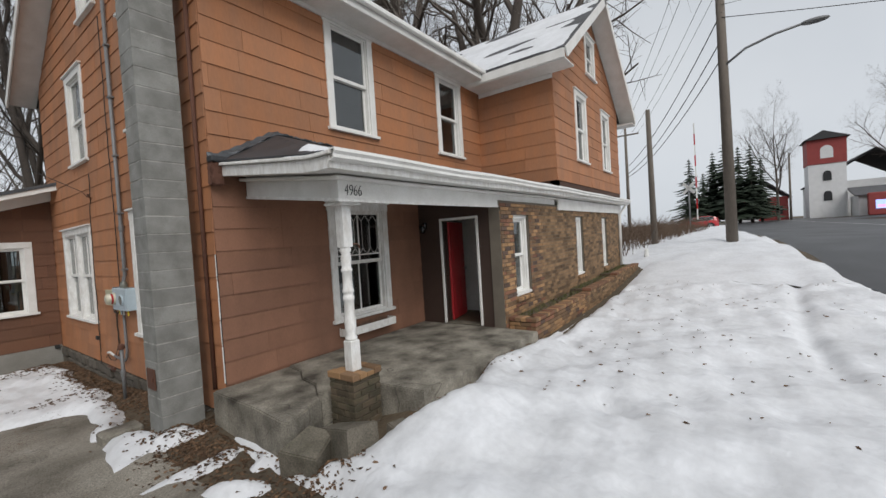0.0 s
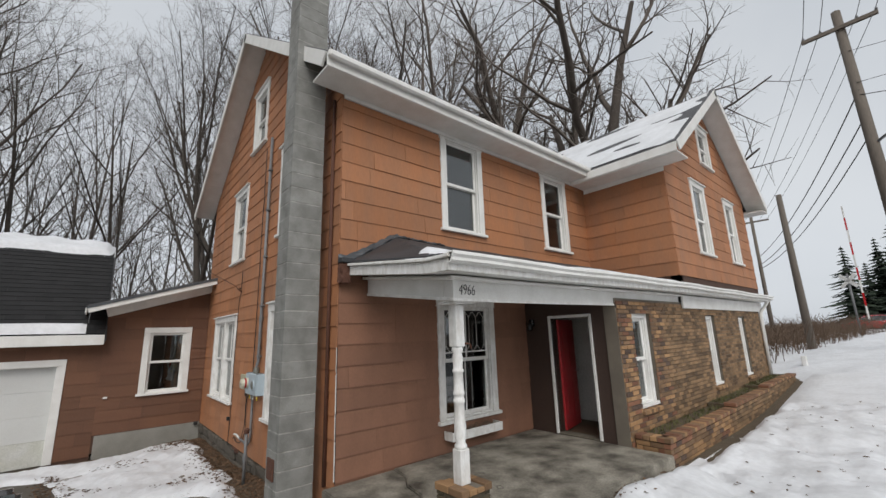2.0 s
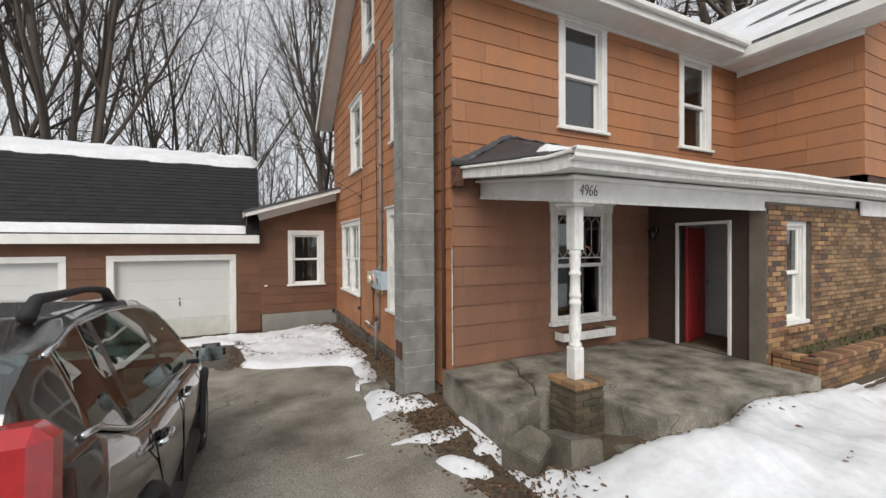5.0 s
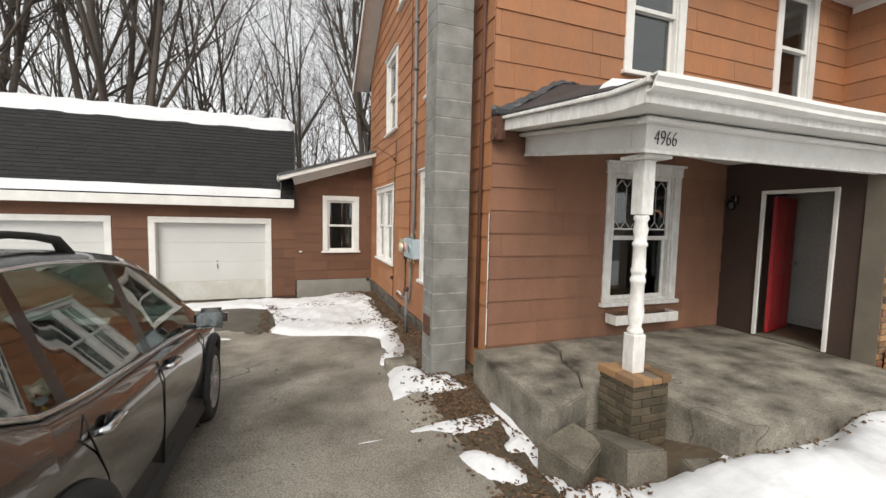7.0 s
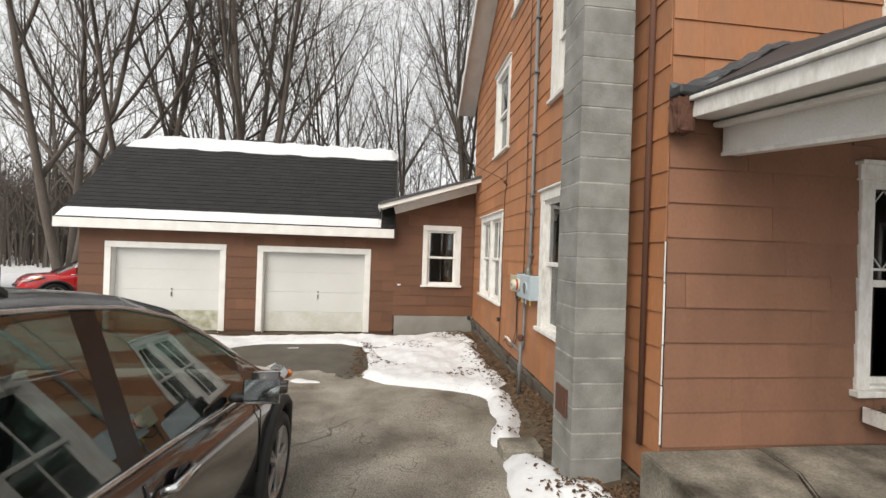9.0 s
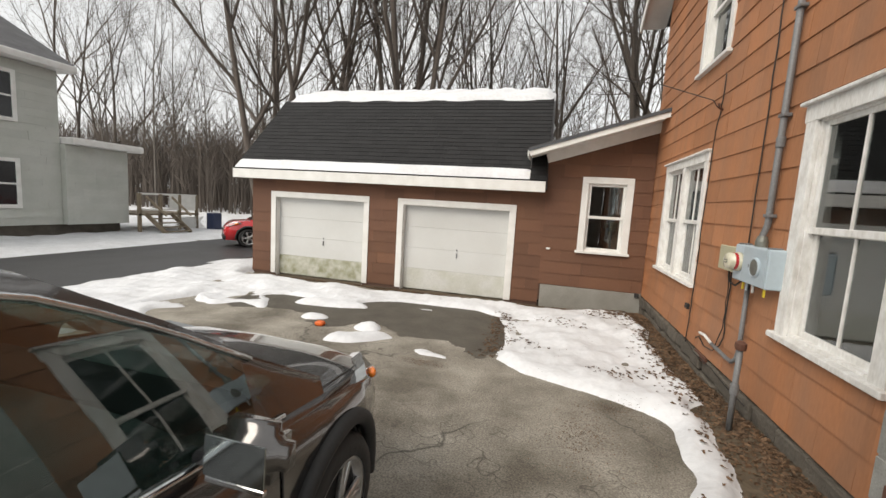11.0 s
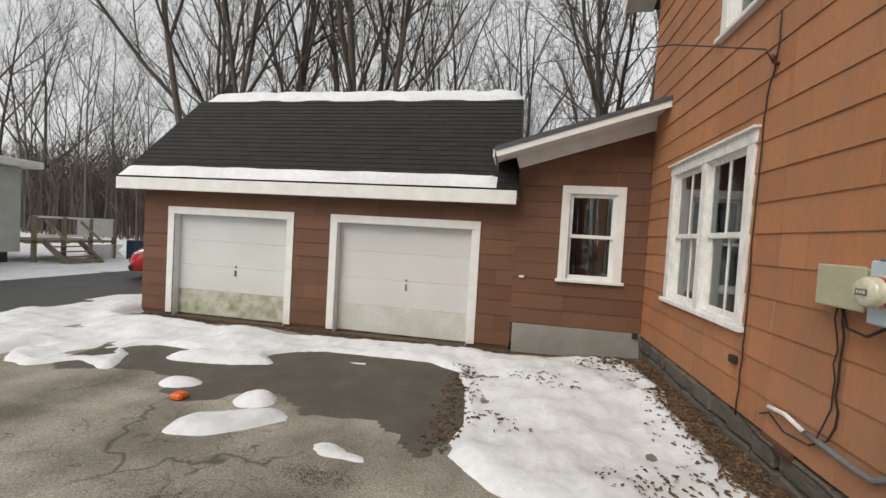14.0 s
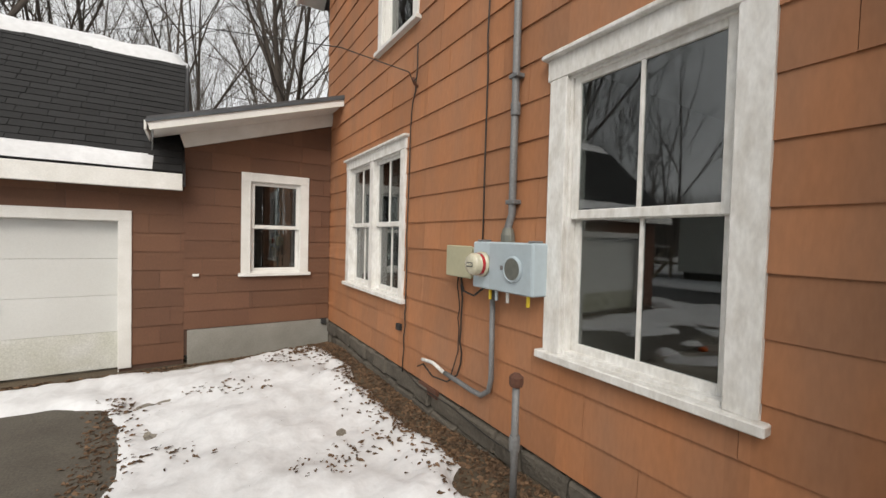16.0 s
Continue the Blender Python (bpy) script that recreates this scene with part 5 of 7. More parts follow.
# ---------------------------------------------------------------- garage and link
GY0 = 7.53
GW_ = wall_frame((0, GY0, 0), (1, 0, 0), (0, -1, 0))
DOORS = [(-8.88, 0.0, -6.15, 2.13), (-5.42, 0.0, -2.67, 2.13)]
g_holes = [(a + 0.14, -0.2, c - 0.14, d - 0.14) for a, b, c, d in DOORS]
g_out = [(-9.45, -0.08), (-2.08, -0.08), (-2.08, 2.6), (-9.45, 2.6)]
gwall = wall("wall_garage", GW_, g_out, g_holes, SHEATH, label="garage front in rust-brown lapped siding")
siding(gwall, GW_, [(-9.45, 0.05), (-2.08, 0.05), (-2.08, 2.45), (-9.45, 2.45)], g_holes, RUST, 0.05, seed=11)
LKW = (-1.36, 1.21, -0.37, 2.79)
l_out = [(-2.08, 0.1), (-0.02, 0.1), (-0.02, 3.88), (-2.08, 3.24)]
lwall = wall("wall_link", GW_, l_out, [opening(*LKW, 0.13)], SHEATH, label="low link wall in rust-brown lapped siding")
siding(lwall, GW_, [(-2.08, 0.47), (-0.02, 0.47), (-0.02, 3.86), (-2.08, 3.22)], [opening(*LKW, 0.13)], RUST, 0.47, seed=12)
window(GW_, *LKW, "white sash window in the low link", 1, casing=0.13, hood=False)
tagged(boxed("link_footing", (-2.04, GY0 - 0.07, -0.05, -0.03, GY0 - 0.003, 0.46), FOOTING), "concrete block footing under the link wall", "footing", kind="structure")
tagged(boxed("wall_garage_west", (-9.45, GY0 + 0.17, -0.1, -9.29, 13.3, 2.6), RUST), "garage end wall in rust-brown siding", "wall", kind="structure")
tagged(boxed("wall_garage_north", (-9.28, 13.14, -0.1, 0.0, 13.3, 3.3), RUST), "rear wall of the garage", "wall", kind="structure")
tagged(boxed("garage_floor", (-9.28, GY0 + 0.17, -0.1, 0.0, 13.1, 0.02), CONCRETE), "concrete floor of the garage", "floor", kind="structure")
for i, (a, b, c, d) in enumerate(DOORS):
    t = thing("garage_door", "white sectional garage door, " + ("its lower edge green with moss" if i == 0 else "with a faint dirty lower edge"), "garage door", "garage doors", at=((a + c) / 2, GY0, 0))
    for u0, u1 in ((a, a + 0.14), (c - 0.14, c)):
        boxed("trim_board", (u0, 0.0, 0.02, u1, 0.03, d - 0.14), PAINT, t, m=GW_)
    boxed("trim_board", (a, 0.0, d - 0.14, c, 0.032, d), PAINT, t, m=GW_)
    part("jamb", ring(bmesh.new(), GW_, a + 0.13, -0.3, c - 0.13, d - 0.13, 0.02, -0.2, 0.0), PAINT, t)
    hgt = (d - 0.15) / 4
    for k in range(4):
        bm = box(bmesh.new(), a + 0.15, -0.17, 0.0 + k * hgt + 0.001, c - 0.15, -0.13, (k + 1) * hgt - 0.001, 0.004, GW_)
        sec = part("door_section", bm, MOSS if k == 0 and i == 0 else DOORDIRT if k == 0 else DOORWHITE, t, "mossy lowest section" if k == 0 else "")
        if k == 1:
            boxed("handle", ((a + c) / 2 + 0.06, -0.13, hgt + 0.33, (a + c) / 2 + 0.085, -0.10, hgt + 0.44), STEELGREY, sec, m=GW_)
            boxed("lock", ((a + c) / 2 + 0.055, -0.13, hgt + 0.49, (a + c) / 2 + 0.09, -0.115, hgt + 0.53), STEELGREY, sec, m=GW_)
groof = thing("garage_roof", "black shingled gambrel garage roof with a white eave", "roof", kind="structure")
GE, GT, GRX0, GRX1 = (7.22, 2.66), (9.25, 4.78), -9.75, -2.10
slab_between("roof_deck", [(GRX0, *GE), (GRX1, *GE), (GRX1, *GT), (GRX0, *GT)], 0.05, SHINGLE, groof)
slab_between("roof_deck", [(GRX0, *GT), (GRX1, *GT), (GRX1, 10.45, 5.25), (GRX0, 10.45, 5.25)], 0.05, SHINGLE, groof)
slab_between("roof_deck", [(GRX0, 10.45, 5.25), (GRX1, 10.45, 5.25), (GRX1, 11.65, 4.78), (GRX0, 11.65, 4.78)], 0.05, SHINGLE, groof)
slab_between("roof_deck", [(GRX0, 11.65, 4.78), (GRX1, 11.65, 4.78), (GRX1, 13.6, 2.66), (GRX0, 13.6, 2.66)], 0.05, SHINGLE, groof)
sv, sf = [], []
rng = random.Random(15)
rows = 20
for k in range(rows):
    f0, f1 = k / rows, (k + 1.25) / rows
    x = GRX0 - rng.random() * 0.3
    while x < GRX1:
        a, b = max(x, GRX0), min(x + 0.30, GRX1)
        if b > a + 0.02:
            s = len(sv)
            for xx_ in (a + 0.003, b - 0.003):
                for f, up in ((f0, 0.016 + rng.random() * 0.004), (min(f1, 1), 0.006)):
                    sv.append((xx_, GE[0] + (GT[0] - GE[0]) * f - up * 0.7, GE[1] + (GT[1] - GE[1]) * f + up * 0.7))
                    sv.append((xx_, GE[0] + (GT[0] - GE[0]) * f, GE[1] + (GT[1] - GE[1]) * f - 0.002))
            sf += [(s, s + 4, s + 6, s + 2), (s + 1, s, s + 4, s + 5)[::-1], (s, s + 2, s + 3, s + 1), (s + 4, s + 5, s + 7, s + 6)]
        x += 0.30
tagged(mesh_part("shingles", sv, sf, SHINGLE, groof), kind="stuff")
for x0, x1 in ((GRX0 - 0.03, GRX0), (GRX1, GRX1 + 0.03)):
    bm = bmesh.new()
    for pts in ([(7.2, 2.5), (9.25, 4.76), (10.45, 5.23), (11.65, 4.76), (13.6, 2.5)],):
        f = [bm.verts.new((x0, y, z)) for y, z in pts]
        g = [bm.verts.new((x1, y, z)) for y, z in pts]
        bm.faces.new(f)
        bm.faces.new(g[::-1])
        for i in range(len(pts)):
            j = (i + 1) % len(pts)
            bm.faces.new((f[i], g[i], g[j], f[j]))
    bmesh.ops.recalc_face_normals(bm, faces=bm.faces)
    part("gable_end", bm, ROOFGREY if x1 > -5 else RUST, groof)
boxed("eave_board", (GRX0 - 0.03, 7.19, 2.42, GRX1, 7.225, 2.64), PAINT, groof, "white eave board")
boxed("eave_soffit", (GRX0, 7.226, 2.44, GRX1, GY0 - 0.02, 2.46), PAINT, groof)
roof_snow("roof_snow", GRX0 + 0.02, GRX1 - 0.35, 7.19, 7.45, 2.69, 2.93, 0.08, 0.03, "bank of snow along the garage eave", seed=33, step=0.05)
roof_snow("roof_snow", GRX0 + 0.15, GRX1, 9.2, 10.5, 4.76, 5.28, 0.16, 0.05, "thick snow along the garage roof top", seed=37, step=0.08)
lroof = thing("link_roof", "lean-to link roof with white rake board", "roof", kind="structure")
LF, LS = 6.86, 0.31


def link_z(x):
    return 4.03 + LS * x


slab_between("roof_deck", [(-2.47, LF, link_z(-2.47)), (-0.001, LF, link_z(0)), (-0.001, 13.2, link_z(0)), (-2.47, 13.2, link_z(-2.47))], 0.035, ROOFGREY, lroof)
slab_between("drip_edge", [(-2.48, LF - 0.02, link_z(-2.48) - 0.036), (-0.012, LF - 0.02, link_z(0) - 0.036), (-0.012, LF + 0.01, link_z(0) - 0.036), (-2.48, LF + 0.01, link_z(-2.48) - 0.036)], 0.035, FELTGREY, lroof)
slab_between("rake_board", [(-2.46, LF, link_z(-2.46) - 0.072), (-0.012, LF, link_z(0) - 0.072), (-0.012, LF + 0.03, link_z(0) - 0.072), (-2.46, LF + 0.03, link_z(-2.46) - 0.072)], 0.095, PAINT, lroof)
slab_between("soffit", [(-2.44, LF + 0.032, link_z(-2.44) - 0.12), (-0.012, LF + 0.032, link_z(0) - 0.12), (-0.012, 7.51, link_z(0) - 0.12), (-2.44, 7.51, link_z(-2.44) - 0.12)], 0.02, PAINT, lroof)
slab_between("frieze_board", [(-2.14, 7.46, link_z(-2.14) - 0.142), (-0.012, 7.46, link_z(0) - 0.142), (-0.012, 7.505, link_z(0) - 0.142), (-2.14, 7.505, link_z(-2.14) - 0.142)], 0.19, PAINT, lroof)
boxed("eave_end", (-2.49, LF, link_z(-2.49) - 0.16, -2.462, 13.2, link_z(-2.49) - 0.04), PAINT, lroof)
tagged(tube("eave_hanger", [(-2.40, LF + 0.03, link_z(-2.4) - 0.14), (-2.41, LF + 0.03, link_z(-2.4) - 0.42)], 0.008, STEELGREY), "thin grey metal strip hanging from the eave", "strip")
tagged(boxed("small_vent", (-1.98, GY0 - 0.05, 1.23, -1.9, GY0 - 0.018, 1.265), PAINT), "tiny white vent cap on the link wall", "vent")
# brick faces last of the house
brick_run(bw, BW, DX, LONG, 0.62, 2.86, -0.01, 0.0 + 0.004, limit=5.3, seed=31, holes=[(a - 0.01, b - 0.06, c + 0.01, d + 0.01) for a, b, c, d in BWIN])
brick_run(bw, wall_frame((DX - 0.012, BY + 0.10, 0), (0, -1, 0), (-1, 0, 0)), 0.0, 0.102, 0.76, 2.86, -0.02, 0.0, seed=32, length=0.10)
for a, b, c, d in BWIN:
    for k in range(int((c - a + 0.1) / 0.075)):
        bm = box(bmesh.new(), a - 0.05 + k * 0.075, -0.09, b - 0.075, a + 0.015 + k * 0.075, 0.05, b - 0.015, 0.004, BW)
        part("sill_brick", bm, BRICKS[1] if k % 3 else BRICKS[0], bw)

# ---------------------------------------------------------------- the grey car
def car_body_rings(stations, arch):
    rings = []
    for s, hw, belt, crown in stations:
        low = 0.24
        for c in (1.32, -1.33):
            d = abs(s - c)
            if d < arch:
                low = max(low, 0.34 + math.sqrt(max(arch ** 2 - d ** 2, 0)) * 0.98)
        low = min(low, belt - 0.12)
        mid = max(low + 0.02, 0.62)
        mid2 = max(mid + 0.02, min(belt - 0.16, 0.84))
        rings.append([(s, 0, low), (s, hw - 0.16, low), (s, hw - 0.015, low + 0.015), (s, hw, mid), (s, hw - 0.004, mid2), (s, hw - 0.035, belt - 0.05), (s, hw - 0.085, belt), (s, hw * 0.55, belt + crown * 0.8), (s, 0, belt + crown)])
    return rings


def loft(rings):
    v, f = [], []
    n = len(rings[0])
    full = [[(x, -y, z) for x, y, z in r] + [(x, y, z) for x, y, z in r[-2:0:-1]] for r in rings]
    k = len(full[0])
    for r in full:
        v += r
    for i in range(len(full) - 1):
        for j in range(k):
            f.append((i * k + j, i * k + (j + 1) % k, (i + 1) * k + (j + 1) % k, (i + 1) * k + j))
    f.append(tuple(range(k))[::-1])
    f.append(tuple((len(full) - 1) * k + j for j in range(k)))
    return v, f, k


def lerp_table(s, table):
    xs = [t[0] for t in table]
    return [float(np.interp(s, xs, [t[c] for t in table])) for c in range(1, len(table[0]))]


def make_car(name, label, m, paint):
    car = thing(name, label, "car")
    car.matrix_basis = m

    def cp(nm, v, f, mat, lab="", smooth=True, par=None):
        me = bpy.data.meshes.new(nm)
        me.from_pydata([tuple(q) for q in v], [], f)
        me.polygons.foreach_set("use_smooth", [smooth] * len(me.polygons))
        me.materials.append(mat)
        me.update()
        o = new(nm, me)
        o.parent = par or car
        if lab:
            o["label"] = lab
        return o

    table = [(-2.28, 0.70, 0.80, 0.02), (-2.22, 0.80, 1.08, 0.03), (-2.0, 0.865, 1.22, 0.03), (-1.72, 0.89, 1.23, 0.03), (-1.5, 0.90, 1.15, 0.03), (-1.3, 0.905, 1.08, 0.03), (-1.0, 0.91, 1.05, 0.03), (0.0, 0.91, 1.02, 0.03), (0.9, 0.905, 0.965, 0.04), (1.25, 0.90, 0.94, 0.055), (1.6, 0.875, 0.92, 0.06), (1.85, 0.82, 0.88, 0.06), (2.0, 0.74, 0.82, 0.05), (2.10, 0.60, 0.73, 0.04), (2.16, 0.43, 0.62, 0.03)]
    ss = np.unique(np.concatenate([np.linspace(-2.28, 2.16, 60), np.linspace(0.9, 1.75, 30), np.linspace(-1.75, -0.9, 30)]))
    v, f, k = loft(car_body_rings([(s, *lerp_table(s, table)) for s in ss], 0.40))
    body = cp("body", v, f, paint)
        # cabin: glass, pillars and roof from one set of rings
    top = [(-2.12, 1.20), (-2.0, 1.42), (-1.8, 1.53), (-1.4, 1.61), (-0.8, 1.645), (-0.3, 1.635), (0.0, 1.61), (0.32, 1.53), (0.62, 1.37), (0.92, 1.18), (1.25, 1.005)]
    cs = np.linspace(-2.12, 1.25, 89)
    fr = [0.0, 0.35, 0.7, 0.9, 0.975, 1.0, 1.0]
    wf = [0.0, 0.35, 0.70, 0.92, 1.06, 1.55, 3.2]
    rings = []
    for s in cs:
        t = lerp_table(s, top)[0]
        base = lerp_table(s, table)[1] - 0.01
        bw_ = lerp_table(s, table)[0] - 0.075
        h = max(t - base, 0.012)
        rings.append([(s, max(0.0, bw_ - 0.235 * w * h / 0.62 if i < 6 else 0.0), base + h * q + (0.02 if i == 6 else 0)) for i, (q, w) in enumerate(zip(fr, wf))])
    sets = {}
    verts = []
    n = len(fr)
    for side in (-1, 1):
        o = len(verts)
        for r in rings:
            verts += [(x, y * side, z) for x, y, z in r]
        for i in range(len(cs) - 1):
            s = (cs[i] + cs[i + 1]) / 2
            for j in range(n - 1):
                a, b, c, d = o + i * n + j, o + i * n + j + 1, o + (i + 1) * n + j + 1, o + (i + 1) * n + j
                q = (a, d, c, b) if side < 0 else (a, b, c, d)
                t = lerp_table(s, top)[0]
                if j >= 4:
                    kind = ("windscreen", s > 0) if s > 0.34 or s < -1.8 else "roof"
                elif j == 3:
                    kind = "roof"
                else:
                    kind = "window_glass" if (-0.16 < s < 0.82) or (-1.08 < s < -0.27) or (-1.72 < s < -1.17) else "pillar"
                    if s < -1.72:
                        kind = "roof"
                    if s > 0.82:
                        kind = "roof"
                if kind in ("window_glass", "pillar"):
                    kind = (kind, side, sum(s > cut for cut in (-1.72, -1.17, -1.08, -0.27, -0.16, 0.82)))
                sets.setdefault(kind, []).append(q)
    for key, quads in sets.items():
        nm = key if isinstance(key, str) else key[0]
        mat = {"window_glass": CARGLASS, "pillar": GLOSSBLACK, "roof": paint, "windscreen": CARGLASS}[nm]
        used = sorted({i for q in quads for i in q})
        ix = {u: i for i, u in enumerate(used)}
        cp(nm, [verts[u] for u in used], [tuple(ix[i] for i in q) for q in quads], mat, "" if nm != "window_glass" else "tinted side glass")
    # cabin inside
    for x0, x1 in ((-1.75, -0.95), (-0.55, 0.15)):
        for y0 in (-0.62, 0.1):
            bm = box(bmesh.new(), x0, y0, 0.5, x1, y0 + 0.52, 0.75, 0.06)
            box(bm, x0 - 0.02, y0, 0.6, x0 + 0.18, y0 + 0.52, 1.28, 0.06)
            o = part("seat", bm, BLACK, None)
            o.parent = car
    o = part("dashboard", box(bmesh.new(), 0.62, -0.72, 0.7, 1.0, 0.72, 1.02, 0.06), BLACK, None)
    o.parent = car
    sw = [(0.52, 0.38 + 0.19 * math.cos(a), 1.02 + 0.17 * math.sin(a)) for a in np.linspace(0, 2 * math.pi, 17)]
    vv, ff = tube_data(sw, [0.016] * 17, 6)
    cp("steering_wheel", vv, ff, BLACK)
    # bright strip round the side glass, seams, rails
    for side in (-1, 1):
        pts = [(s, side * (lerp_table(s, table)[0] - 0.068), lerp_table(s, table)[1] + 0.0) for s in np.linspace(-1.8, 0.95, 24)]
        vv, ff = tube_data(pts, [0.013] * len(pts), 6)
        cp("belt_strip", vv, ff, CHROME, "bright chrome strip")
        pts = []
        for i in range(0, 89, 3):
            r = rings[i][3]
            if -1.85 < r[0] < 0.95:
                pts.append((r[0], side * (r[1] + 0.006), r[2]))
        vv, ff = tube_data(pts, [0.010] * len(pts), 6)
        cp("window_strip", vv, ff, CHROME)
        rail = [(-1.5, side * 0.56, 1.61), (-1.42, side * 0.56, 1.68), (-0.9, side * 0.56, 1.705), (-0.72, side * 0.56, 1.70), (-0.56, side * 0.56, 1.685), (-0.46, side * 0.56, 1.61)]
        vv, ff = tube_data(rail, [0.03, 0.024, 0.016, 0.018, 0.024, 0.034], 8)
        cp("roof_rail", vv, ff, BLACK)
        for sx in (0.86, -0.22, -1.12):
            tb = lerp_table(sx, table)
            line = [(sx - 0.02, side * (tb[0] - 0.03), tb[1] - 0.055), (sx, side * (tb[0] + 0.001), 0.86), (sx + 0.02 * (sx > 0), side * (tb[0] + 0.002), 0.62), (sx + 0.02, side * (tb[0] - 0.012), 0.32)]
            if sx < -1:
                line = [(sx + 0.02, side * (tb[0] - 0.035), tb[1] - 0.055), (sx + 0.0, side * (tb[0] + 0.0), 0.92), (sx + 0.14, side * (tb[0] + 0.001), 0.7), (sx + 0.26, side * (tb[0] - 0.005), 0.36)]
            vv, ff = tube_data(line, [0.004] * 4, 5)
            cp("door_seam", vv, ff, GLOSSBLACK)
        for sx in (-0.08, -0.98):
            tb = lerp_table(sx, table)
            hp = [(sx - 0.10, side * (tb[0] - 0.01), 0.915), (sx - 0.08, side * (tb[0] + 0.03), 0.92), (sx + 0.07, side * (tb[0] + 0.03), 0.925), (sx + 0.10, side * (tb[0] - 0.01), 0.925)]
            vv, ff = tube_data(hp, [0.014, 0.017, 0.017, 0.014], 8)
            cp("door_handle", vv, ff, CHROME)
            bm = bmesh.new()
            bmesh.ops.create_uvsphere(bm, u_segments=12, v_segments=8, radius=1, matrix=Matrix.Translation((sx + 0.03, side * (tb[0] - 0.004), 0.92)) @ Matrix.Diagonal((0.055, 0.012, 0.035, 1)))
            o = part("handle_cup", bm, GLOSSBLACK, None, "", True)
            o.parent = car
        # sill cladding and arches
        for c in (1.32, -1.33):
            arc = [(c + 0.43 * math.cos(a), side * (lerp_table(c + 0.43 * math.cos(a), table)[0] + 0.004), 0.34 + 0.43 * math.sin(a)) for a in np.linspace(-0.12, math.pi + 0.12, 25)]
            vv, ff = tube_data(arc, [0.04] * 25, 8)
            cp("arch_trim", vv, ff, BLACK, "black plastic wheel arch")
        bm = box(bmesh.new(), -0.92, side * 0.80, 0.22, 0.92, side * 0.905, 0.36, 0.02)
        o = part("sill_trim", bm, BLACK, None)
        o.parent = car
        # mirror
        bm = box(bmesh.new(), 0.50, side * 0.905, 1.005, 0.63, side * 1.135, 1.16, 0.0)
        bmesh.ops.bevel(bm, geom=bm.edges[:], offset=0.045, segments=3, affect="EDGES")
        mir = part("wing_mirror", bm, paint, None, "", True)
        mir.parent = car
        o = part("mirror_arm", box(bmesh.new(), 0.545, side * 0.83, 1.0, 0.62, side * 0.94, 1.04, 0.012), GLOSSBLACK, None)
        o.parent = mir
        bm = box(bmesh.new(), 0.494, side * 0.93, 1.03, 0.499, side * 1.11, 1.135, 0.0)
        o = part("mirror_glass", bm, MIRROR, None)
        o.parent = mir
        o = part("mirror_strip", box(bmesh.new(), 0.497, side * 0.93, 1.008, 0.512, side * 1.11, 1.024, 0.003), CHROME, None)
        o.parent = mir
        # line where the bonnet meets the wing
        seam = []
        for sx in np.linspace(0.95, 1.98, 14):
            w_, b_, c_ = lerp_table(sx, table)
            seam.append((sx, side * (w_ - 0.095 - 0.03 * max(sx - 1.6, 0)), b_ + 0.006))
        vv, ff = tube_data(seam, [0.005] * len(seam), 5)
        cp("bonnet_seam", vv, ff, GLOSSBLACK)
        # wheels
        for c in (1.32, -1.33):
            wm = Matrix.Translation((c, side * 0.80, 0.345)) @ Matrix.Rotation(radians(90 * -side), 4, "X")
            wheel = part("tyre", lathe(bmesh.new(), [(0.22, -0.11), (0.32, -0.11), (0.345, -0.085), (0.348, 0.0), (0.345, 0.085), (0.325, 0.108), (0.245, 0.112), (0.235, 0.06)], 32, wm), BLACK, None, "", True)
            wheel.parent = car
            o = part("rim_ring", lathe(bmesh.new(), [(0.242, 0.05), (0.248, 0.108), (0.225, 0.106), (0.215, 0.05)], 32, wm), ALLOY, None, "", True)
            o.parent = wheel
            o = part("brake_disc", lathe(bmesh.new(), [(0.21, 0.0), (0.21, 0.03), (0.05, 0.035)], 24, wm), RUSTY, None)
            o.parent = wheel
            for a in range(5):
                for off in (-7, 7):
                    bm = box(bmesh.new(), 0.04, -0.016, 0.075, 0.23, 0.016, 0.10, 0.006, wm @ Matrix.Rotation(radians(72 * a + off), 4, "Z"))
                    o = part("spoke", bm, ALLOY, None)
                    o.parent = wheel
            o = part("hub_cap", lathe(bmesh.new(), [(0.055, 0.07), (0.055, 0.105), (0.03, 0.115)], 16, wm), ALLOY, None)
            o.parent = wheel
            o = part("arch_lining", lathe(bmesh.new(), [(0.395, -0.15), (0.395, 0.02), (0.38, 0.02), (0.38, -0.14)], 24, wm), BLACK, None)
            o.parent = car
        # lamps
        bm = bmesh.new()
        pts = [(1.96, 0.58, 0.86), (2.06, 0.62, 0.75), (1.96, 0.765, 0.76), (1.80, 0.825, 0.83), (1.56, 0.868, 0.90), (1.62, 0.825, 0.935), (1.82, 0.70, 0.925)]
        fr_ = [bm.verts.new((x + 0.012, side * (y + 0.012), z + 0.012)) for x, y, z in pts]
        bk = [bm.verts.new((x - 0.05, side * (y - 0.05), z - 0.05)) for x, y, z in pts]
        bm.faces.new(fr_)
        bm.faces.new(bk[::-1])
        for i in range(len(pts)):
            j = (i + 1) % len(pts)
            bm.faces.new((fr_[i], bk[i], bk[j], fr_[j]))
        bmesh.ops.recalc_face_normals(bm, faces=bm.faces)
        lamp = part("headlight", bm, LENS, None, "clear headlight lens")
        lamp.parent = car
        bm = bmesh.new()
